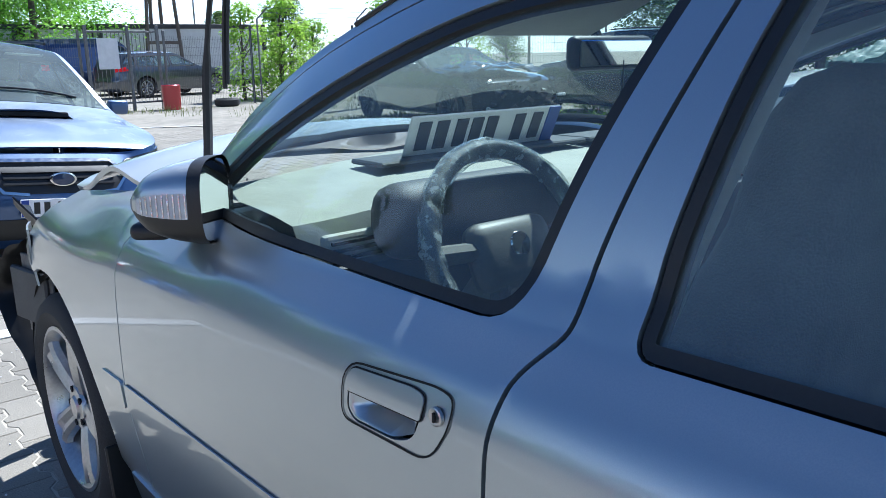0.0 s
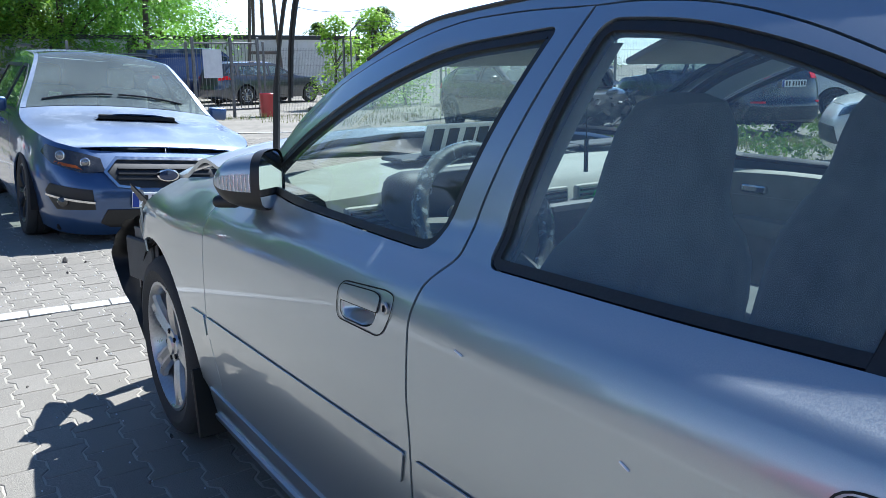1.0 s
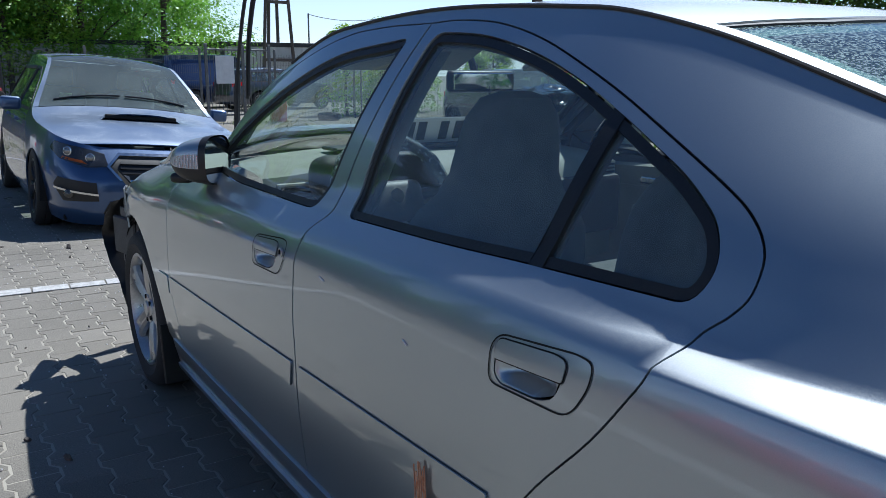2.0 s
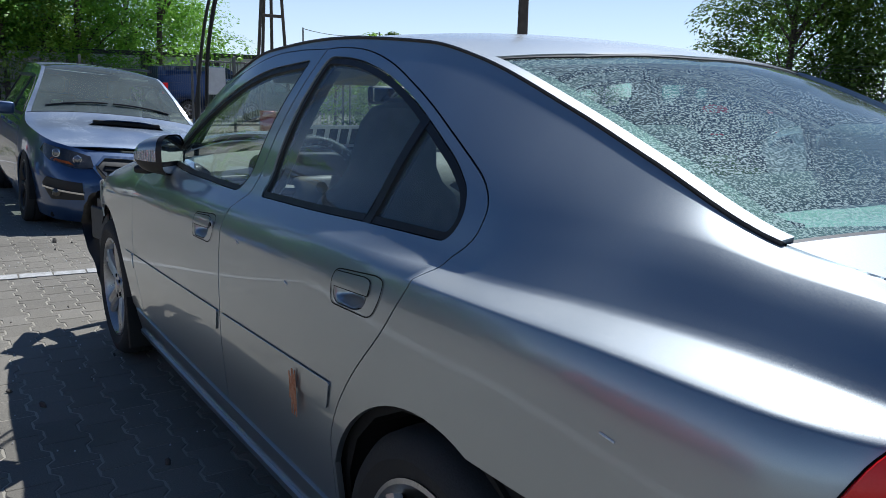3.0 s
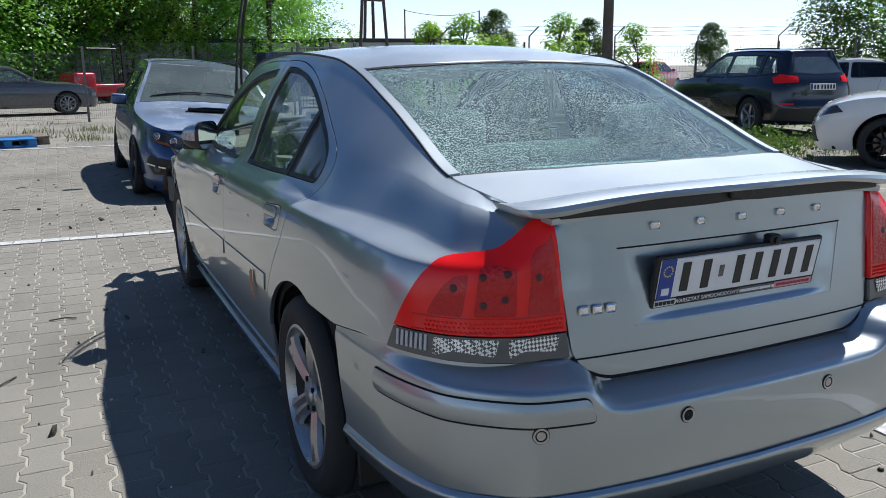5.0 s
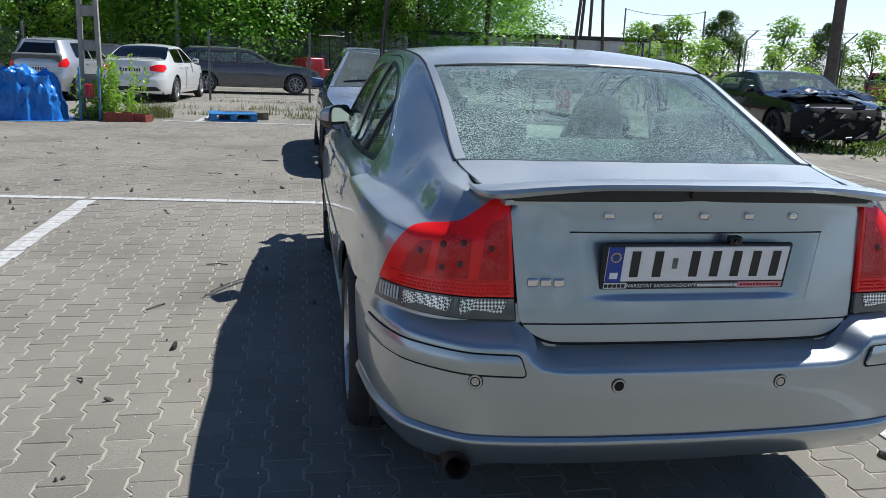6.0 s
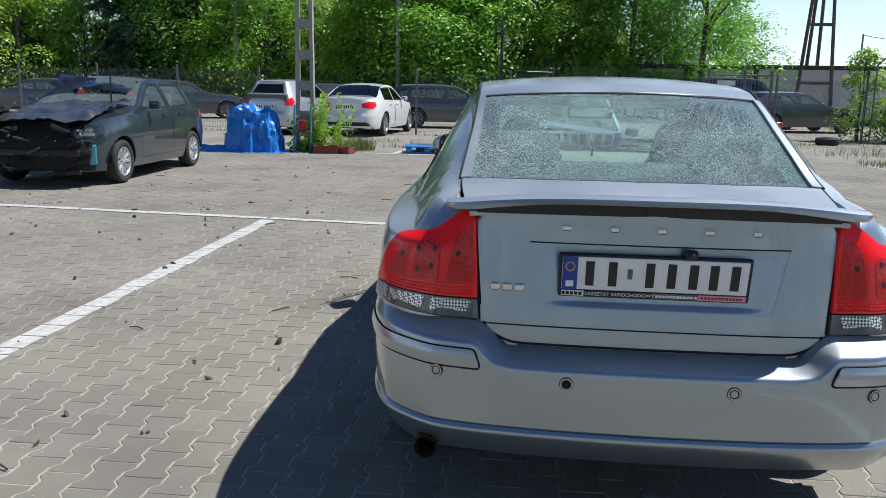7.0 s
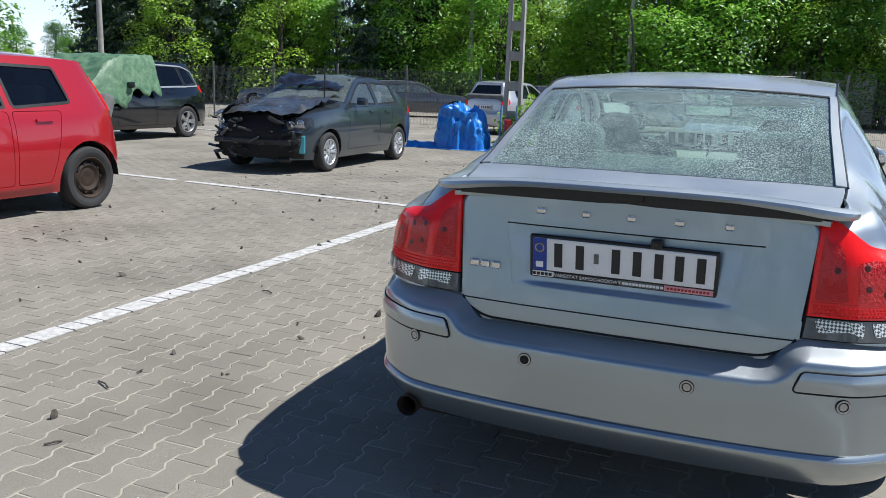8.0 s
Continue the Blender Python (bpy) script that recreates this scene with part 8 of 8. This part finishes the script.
    panel("lamp_gasket", flank, sides(shrink(lamp_poly, -0.004), sg), DARK, lp, (), 0.03, off=-0.004, depth=0.02)

# exhaust, screen wipers raised off the glass
part("tail_pipe", lathe([(-0.97 + 0.5, 0.033), (-0.905, 0.034), (-0.90, 0.036), (-0.897, 0.034), (-0.90, 0.030), (-0.80, 0.029)], 24, "y"), STEEL, car, smooth=True).location = (-0.640, -0.02, 0.284)
part("silencer", box_bm((0.5, 0.35, 0.16), (-0.45, -0.62, 0.28), 0.06, 3), STEEL, car, smooth=True)
arm = part("wiper_arm", tube_bm(curve_through([(-0.56, 2.43, 0.93), (-0.555, 2.42, 1.02), (-0.55, 2.39, 1.25), (-0.545, 2.30, 1.48), (-0.54, 2.16, 1.66), (-0.535, 2.02, 1.76)], 4), [0.012] * 8 + [0.007] * 13, 8), BLACK_TRIM, car, smooth=True)
part("wiper_blade", tube_bm(curve_through([(-0.532, 2.06, 1.71), (-0.535, 2.20, 1.56), (-0.538, 2.30, 1.36), (-0.535, 2.345, 1.15)], 4), 0.006, 6), BLACK_TRIM, arm, smooth=True)
part("wiper_rubber", tube_bm(curve_through([(-0.530, 2.045, 1.70), (-0.533, 2.187, 1.55), (-0.536, 2.287, 1.355), (-0.533, 2.332, 1.16)], 4), 0.004, 5), RUBBER, arm, smooth=True)

# torn front end: liner, bumper bracket, hanging black plastic
bm = bmesh.new()
spine = curve_through([(-0.885, 3.10, 0.70), (-0.90, 3.24, 0.62), (-0.895, 3.38, 0.51), (-0.895, 3.24, 0.41), (-0.89, 3.06, 0.33), (-0.885, 2.97, 0.25)], 5)
rows = []
for i, p in enumerate(spine):
    t = i / (len(spine) - 1)
    p, w = Vector(p), 0.05 + 0.11 * math.sin(math.pi * min(1, t * 1.1)) ** 0.7
    rag = 0.02 * noise.noise(Vector((t * 14, 1.3, 0)))
    row = []
    for k in range(9):
        v = k / 8
        curl = 0.05 * math.sin(v * math.pi) + 0.018 * noise.noise(Vector((t * 7, v * 4, 2)))
        row.append(bm.verts.new(p + Vector((v * w * 0.95 + 0.01 * noise.noise(Vector((t * 9, v * 3, 7))), -curl + rag * (v < 0.1), 0.05 * v - 0.03 * v * v))))
    rows.append(row)
for p, q in zip(rows, rows[1:]):
    for k in range(8):
        bm.faces.new((p[k], p[k + 1], q[k + 1], q[k]))
bmesh.ops.solidify(bm, geom=list(bm.faces), thickness=0.004)
part("torn_bumper_shell", bm, BLACK_TRIM, car, "torn black bumper plastic hanging by the wheel", smooth=True)
bracket = part("wing_bracket", box_bm((0.010, 0.20, 0.24), (-0.845, 2.99, 0.56), 0.004, 2, None, Matrix.Rotation(radians(8), 4, "Z")), GALV_DULL, car)
for y, z, r in ((2.95, 0.62, 0.010), (3.03, 0.52, 0.014), (2.97, 0.47, 0.008), (3.05, 0.62, 0.008)):
    part("bracket_hole", lathe([(-0.003, r), (-0.0035, 0.0005)], 14), DARK, bracket, smooth=True).location = (-0.8515 - 0.14 * (y - 2.99), y, z)
folded_sheet("lamp_remnant", 0.12, 0.20, Matrix.Translation((-0.80, 3.12, 0.74)) @ pose(0, 0, 0, 60, 25, 60), BLACK_TRIM, car, 0.07, 7, 12, "splintered black remnant of a headlamp")
folded_sheet("torn_liner", 0.9, 0.30, Matrix.Translation((-0.38, 3.38, 0.42)) @ pose(0, 0, 0, 74, 0, 10), BLACK_TRIM, car, 0.08, 9, 18)
part("bumper_bracket", box_bm((0.02, 0.22, 0.16), (-0.86, 3.02, 0.56), 0.006, 1, None, Matrix.Rotation(radians(10), 4, "Z")), DASH_GREY, car)
part("radiator_support", box_bm((1.25, 0.10, 0.42), (0, 3.18, 0.50), 0.02, 2), DARK, car)
part("crash_beam", box_bm((1.1, 0.08, 0.10), (0, 3.30, 0.50), 0.02, 2), DASH_GREY, car)
for x in (-0.4, 0.1, 0.5):
    part("hose", tube_bm(curve_through([(x, 3.15, 0.70), (x + 0.1, 3.24, 0.64), (x + 0.05, 3.26, 0.50), (x + 0.15, 3.22, 0.36)], 4), 0.016, 8), BLACK_TRIM, car, smooth=True)
folded_sheet("torn_wing_edge", 0.12, 0.16, Matrix.Translation((-0.862, 2.95, 0.70)) @ pose(0, 0, 0, 84, 0, 78), SILVER, car, 0.03, 3, 10)

# ---- cabin ----
# door cards, pillars, headlining
for sg in (1, -1):
    card = yz([(0.40, 0.36), (0.15, 0.78), (0.10, 0.955), (1.92, 0.935), (2.08, 0.90), (2.08, 0.34)])
    panel("door_card", flank, sides(card, sg), BEIGE, car, (), 0.07, off=-0.075, depth=0.0)
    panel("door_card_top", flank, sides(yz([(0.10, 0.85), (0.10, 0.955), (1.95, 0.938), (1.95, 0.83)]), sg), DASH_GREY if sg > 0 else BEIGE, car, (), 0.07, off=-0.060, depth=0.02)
    for y in (0.30, 1.32):
        part("armrest", box_bm((0.06, 0.42, 0.06), (-sg * 0.775, y + 0.15, 0.72), 0.02, 2), BEIGE, car, smooth=True)
        part("inner_handle", box_bm((0.02, 0.10, 0.03), (-sg * 0.795, y + 0.30, 0.84), 0.008, 2), CHROME, car)
    pil = yz([(1.15, 0.94), (0.99, 1.31), (0.90, 1.31), (0.98, 0.94)])
    panel("pillar_cover", flank, sides(pil, sg), BEIGE, car, (), 0.06, off=-0.05, depth=0)
HEADL = [(-0.56, 0.30), (0, 0.24), (0.56, 0.30), (0.56, 1.37), (0, 1.50), (-0.56, 1.37)]
panel("headlining", top, HEADL, BEIGE, car, (), 0.08, off=-0.035, depth=0, flip=False)
part("cabin_floor", box_bm((1.60, 2.6, 0.03), (0, 1.15, 0.33), 0), DASH_GREY, car)
for sg in (1, -1):
    part("sill_inner", box_bm((0.10, 2.2, 0.14), (-sg * 0.80, 1.2, 0.30), 0.0), DARK, car)
# parcel shelf, rear bench
part("parcel_shelf", box_bm((1.18, 0.50, 0.03), (0, -0.24, 0.985), 0.01, 2, None, Matrix.Rotation(radians(-3), 4, "X")), SHELF, car, smooth=True)
for x in (-0.45, 0.45):
    part("shelf_speaker", box_bm((0.24, 0.17, 0.012), (x, -0.25, 1.006), 0.03, 3), SEAT_CLOTH, car, smooth=True)
bench = part("rear_seat_back", box_bm((1.28, 0.16, 0.66), (0, 0.10, 0.74), 0.06, 3, None, Matrix.Rotation(radians(16), 4, "X")), SEAT_CLOTH, car, smooth=True)
part("rear_seat_base", box_bm((1.28, 0.5, 0.18), (0, 0.42, 0.48), 0.06, 3), SEAT_CLOTH, car, smooth=True)
for x in (-0.38, 0.38):
    part("rear_headrest", box_bm((0.27, 0.10, 0.16), (x, 0.0, 1.10), 0.045, 3), SEAT_CLOTH, bench, smooth=True)


def front_seat(x):
    bm = bmesh.new()
    rows = []
    prof = [(0.50, 0.255, 0.12), (0.62, 0.265, 0.125), (0.78, 0.268, 0.12), (0.86, 0.255, 0.11), (0.92, 0.215, 0.10), (0.96, 0.165, 0.09), (1.01, 0.135, 0.085), (1.08, 0.122, 0.085), (1.14, 0.108, 0.08), (1.185, 0.078, 0.06), (1.20, 0.03, 0.03)]
    for z, w, d in prof:
        yc = 1.10 - (z - 0.5) * 0.20
        rows.append([bm.verts.new((x + w * math.copysign(abs(math.cos(a)) ** 0.6, math.cos(a)), yc + d * math.copysign(abs(math.sin(a)) ** 0.7, math.sin(a)), z)) for a in np.linspace(0, 2 * math.pi, 20, endpoint=False)])
    for p, q in zip(rows, rows[1:]):
        for j in range(20):
            bm.faces.new((p[j], p[(j + 1) % 20], q[(j + 1) % 20], q[j]))
    bm.faces.new(rows[-1])
    back = part("front_seat", bm, SEAT_CLOTH, car, "dark grey cloth seat with one-piece headrest", smooth=True)
    part("seat_cushion", box_bm((0.50, 0.50, 0.17), (x, 1.32, 0.50), 0.06, 3), SEAT_CLOTH, back, smooth=True)
    part("seat_base", box_bm((0.40, 0.45, 0.12), (x, 1.30, 0.40), 0.01, 1), DASH_GREY, back)


front_seat(-0.385)
front_seat(0.385)
# dashboard, instrument hood, vents, wheel
bm = bmesh.new()
rows = []
for x in np.linspace(-0.70, 0.70, 29):
    hood = 0.035 * math.exp(-((x + 0.37) / 0.22) ** 2)
    e = 0.02 * (abs(x) / 0.7) ** 3
    sec = [(1.66, 0.55), (1.64, 0.74), (1.66, 0.86 + hood), (1.70, 0.925 + hood), (1.76, 0.955 + hood * 0.8 - e), (1.92, 0.965 - e), (2.12, 0.975 - e), (2.26 - 0.25 * abs(x), 0.975 - e)]
    rows.append([bm.verts.new((x, y + 0.08 * (abs(x) / 0.7) ** 2 * (1 if y < 1.9 else 0), z)) for y, z in sec])
for p, q in zip(rows, rows[1:]):
    for j in range(len(p) - 1):
        bm.faces.new((p[j], p[j + 1], q[j + 1], q[j]))
dash = part("dashboard", bm, DASH_TOP, car, smooth=True)
part("dash_lower", box_bm((1.38, 0.06, 0.22), (0, 1.70, 0.76), 0.02, 2), DASH_GREY, dash, smooth=True)
part("instrument_cowl", box_bm((0.44, 0.12, 0.14), (-0.37, 1.67, 0.93), 0.05, 3), DASH_GREY, dash, smooth=True)
for x in (-0.62, -0.08, 0.08, 0.62):
    v = part("air_vent", box_bm((0.13, 0.02, 0.07), (x, 1.655 + 0.07 * (abs(x) / 0.7) ** 2, 0.885), 0.008, 2), BEIGE, dash)
    for k in range(4):
        part("vent_slat", box_bm((0.105, 0.008, 0.006), (x, 1.643 + 0.07 * (abs(x) / 0.7) ** 2, 0.863 + k * 0.014), 0, 1), DARK, v)
part("centre_console", box_bm((0.24, 0.10, 0.36), (0, 1.66, 0.70), 0.02, 2), DASH_GREY, dash)
part("gear_tunnel", box_bm((0.26, 0.9, 0.18), (0, 1.25, 0.44), 0.04, 2), DASH_GREY, car)
for k in range(3):
    part("dash_flap", box_bm((0.34, 0.12, 0.012), (-0.2 + 0.35 * k, 2.02, 0.985), 0.004, 1), DASH_GREY, dash)
sw_m = Matrix.Translation((-0.37, 1.56, 0.875)) @ Matrix.Rotation(radians(66), 4, "X")
ringp = [(0.188 * math.cos(a), 0.188 * math.sin(a), 0.0) for a in np.linspace(0, 2 * math.pi, 49)]
swh = part("steering_wheel", tube_bm(ringp, 0.017, 10), DASH_GREY, car, "steering wheel wrapped in clear crinkled film", smooth=True)
swh.matrix_basis = sw_m
bm = bmesh.new()
for i in range(60):
    a = 2 * math.pi * i / 60
    c = Vector((0.188 * math.cos(a), 0.188 * math.sin(a), 0))
    side = c.normalized()
    ring = []
    for k in range(9):
        b = 2 * math.pi * k / 9
        rr = 0.0215 + 0.005 * noise.noise(Vector((a * 9, b * 2, 4)))
        ring.append(bm.verts.new(c + side * rr * math.cos(b) + Vector((0, 0, rr * math.sin(b)))))
vs = list(bm.verts)
for i in range(60):
    for k in range(9):
        bm.faces.new((vs[i * 9 + k], vs[i * 9 + (k + 1) % 9], vs[((i + 1) % 60) * 9 + (k + 1) % 9], vs[((i + 1) % 60) * 9 + k]))
part("film_wrap", bm, FILM, swh)
part("wheel_boss", box_bm((0.20, 0.13, 0.06), (0, -0.01, -0.01), 0.03, 3), BEIGE_DARK, swh, smooth=True)
for a in (math.pi * 0.02, math.pi * 0.98, math.pi * 1.3, math.pi * 1.7):
    part("wheel_spoke", tube_bm([(0.07 * math.cos(a), 0.07 * math.sin(a), -0.01), (0.185 * math.cos(a), 0.185 * math.sin(a), 0)], 0.018, 8), BEIGE_DARK, swh, smooth=True)
part("boss_badge", lathe([(0.02, 0.024), (0.024, 0.022), (0.025, 0.001)], 20, "z"), CHROME, swh, smooth=True)
# spare plate lying against the screen, inner mirror, hanging pen, green toy leaf
sp = part("spare_plate", box_bm((0.50, 0.006, 0.114), (0, 0, 0), 0.003, 1), PLATE_WHITE, car, "spare number plate propped behind the windscreen")
sp.matrix_basis = Matrix.Translation((-0.02, 2.00, 1.032)) @ pose(0, 0, 0, 24, 0, 0)
part("plate_band", box_bm((0.042, 0.003, 0.11), (0.228, -0.004, 0), 0, 1), PLATE_BLUE, sp)
for i in range(7):
    part("plate_bar", box_bm((0.036, 0.003, 0.072), ((0.170, 0.106, 0.01, -0.04, -0.09, -0.150, -0.205)[i], -0.004, 0.006), 0, 1), PLATE_INK, sp)
im = part("inner_mirror", box_bm((0.26, 0.035, 0.07), (0.0, 1.64, 1.215), 0.016, 3), BLACK_TRIM, car, smooth=True)
part("inner_mirror_glass", box_bm((0.235, 0.004, 0.052), (0.0, 1.622, 1.215), 0.002, 1), MIRROR, im)
part("mirror_stalk", tube_bm([(0, 1.66, 1.22), (0, 1.70, 1.29)], 0.012, 8), BLACK_TRIM, im)
part("hanging_cord", tube_bm([(0.02, 1.62, 1.20), (0.02, 1.62, 1.05)], 0.0015, 4), BLACK_TRIM, im)
part("hanging_tag", tube_bm([(0.02, 1.62, 1.05), (0.021, 1.62, 0.96)], 0.007, 6), DASH_GREY, im)
gt = bmesh.new()
for k in range(4):
    a = k * 1.57 + 0.6
    bmesh.ops.create_uvsphere(gt, u_segments=10, v_segments=6, radius=0.016, matrix=Matrix.Translation((0.06 + 0.018 * math.cos(a), 1.60, 0.88 + 0.018 * math.sin(a))) @ Matrix.Diagonal((1, 0.4, 1, 1)))
part("clover_charm", gt, surface("bright_green", (0.01, 0.35, 0.03, 1), (0.03, 0.5, 0.06, 1), 20, 0.5, relief=0), car, smooth=True)
for sg in (1, -1):
    part("sun_visor", box_bm((0.40, 0.16, 0.02), (-sg * 0.33, 1.52, 1.285), 0.008, 2, None, Matrix.Rotation(radians(-22), 4, "X")), BEIGE, car, smooth=True)

# the blue estate sags onto its front left corner
tilt_m = Matrix.Translation((-0.87, 9.6, 0)) @ Matrix.Rotation(radians(1.6), 4, "X") @ Matrix.Rotation(radians(5.0), 4, "Y") @ Matrix.Translation((0.87, -9.6, 0))
blue.matrix_world = tilt_m @ blue.matrix_world
for o in blue.children:
    if o.name.split(".")[0] in ("tyre", "rim", "brake_disc") and o.matrix_basis.translation.x < 0:
        o.matrix_basis = Matrix.Translation((0, 0, 0.15 if o.matrix_basis.translation.y < 1 else 0.21)) @ o.matrix_basis
    elif o.name.split(".")[0] in ("tyre", "rim", "brake_disc") and o.matrix_basis.translation.y > 1:
        o.matrix_basis = Matrix.Translation((0, 0, 0.07)) @ o.matrix_basis

# tarpaulins drawn over cars
def draped(name, car_at, w, d, m, mat, label, seed, h0):
    """A tarpaulin over a car's front: flat on top, falling in pleats at its edges."""
    bm = bmesh.new()
    bmesh.ops.create_grid(bm, x_segments=46, y_segments=46, size=1)
    for v in bm.verts:
        x, y = v.co.x, v.co.y
        e = max(abs(x) ** 1.0 - 0.72, 0) / 0.28
        n_ = noise.noise(Vector((x * 3, y * 3, seed))) * 0.05 + noise.noise(Vector((x * 9, y * 8, seed + 2))) * 0.03
        z = h0(y) - 0.98 * e ** 0.9 * (0.8 + 0.5 * noise.noise(Vector((y * 2.2, seed, x)))) + n_ * (1 + 1.3 * e) + 0.018 * noise.noise(Vector((x * 26, y * 22, seed)))
        v.co = Vector((x * w * (1 - 0.10 * e) + n_ * 0.8, y * d + n_ * 0.6 * e, z))
    o = part(name, bm, mat, smooth=True)
    s_ = o.modifiers.new("thickness", "SOLIDIFY")
    s_.thickness = 0.004
    o.matrix_world = car_at @ m
    return tagged(o, label, "tarpaulin")


draped("green_tarpaulin", pose(-12.7, 11.35, 0, 0, 0, 180), 1.12, 0.85, pose(0, 1.75, 0), TARP_G, "pale green woven tarpaulin over a dark car's windscreen", 3, lambda y: 1.71 - 0.16 * max(0, y) - 0.42 * max(0, y) ** 2)
draped("green_tarpaulin", pose(10.25, 3.0, 0, 0, 0, 40), 0.98, 0.75, pose(0, 1.75, 0), TARP_DG, "dark green tarpaulin over a white car's windscreen", 6, lambda y: 1.40 - 0.26 * (y + 0.4) if y > -0.4 else 1.42)


# the nearest paving blocks, one by one
for x, y, z, tilt in near:
    o = bpy.data.objects.new("paver", me_p)
    scene.collection.objects.link(o)
    o.parent = ground
    o.matrix_basis = pose(x, y, z + 0.007, math.degrees(tilt[1]), -math.degrees(tilt[0]), 0)
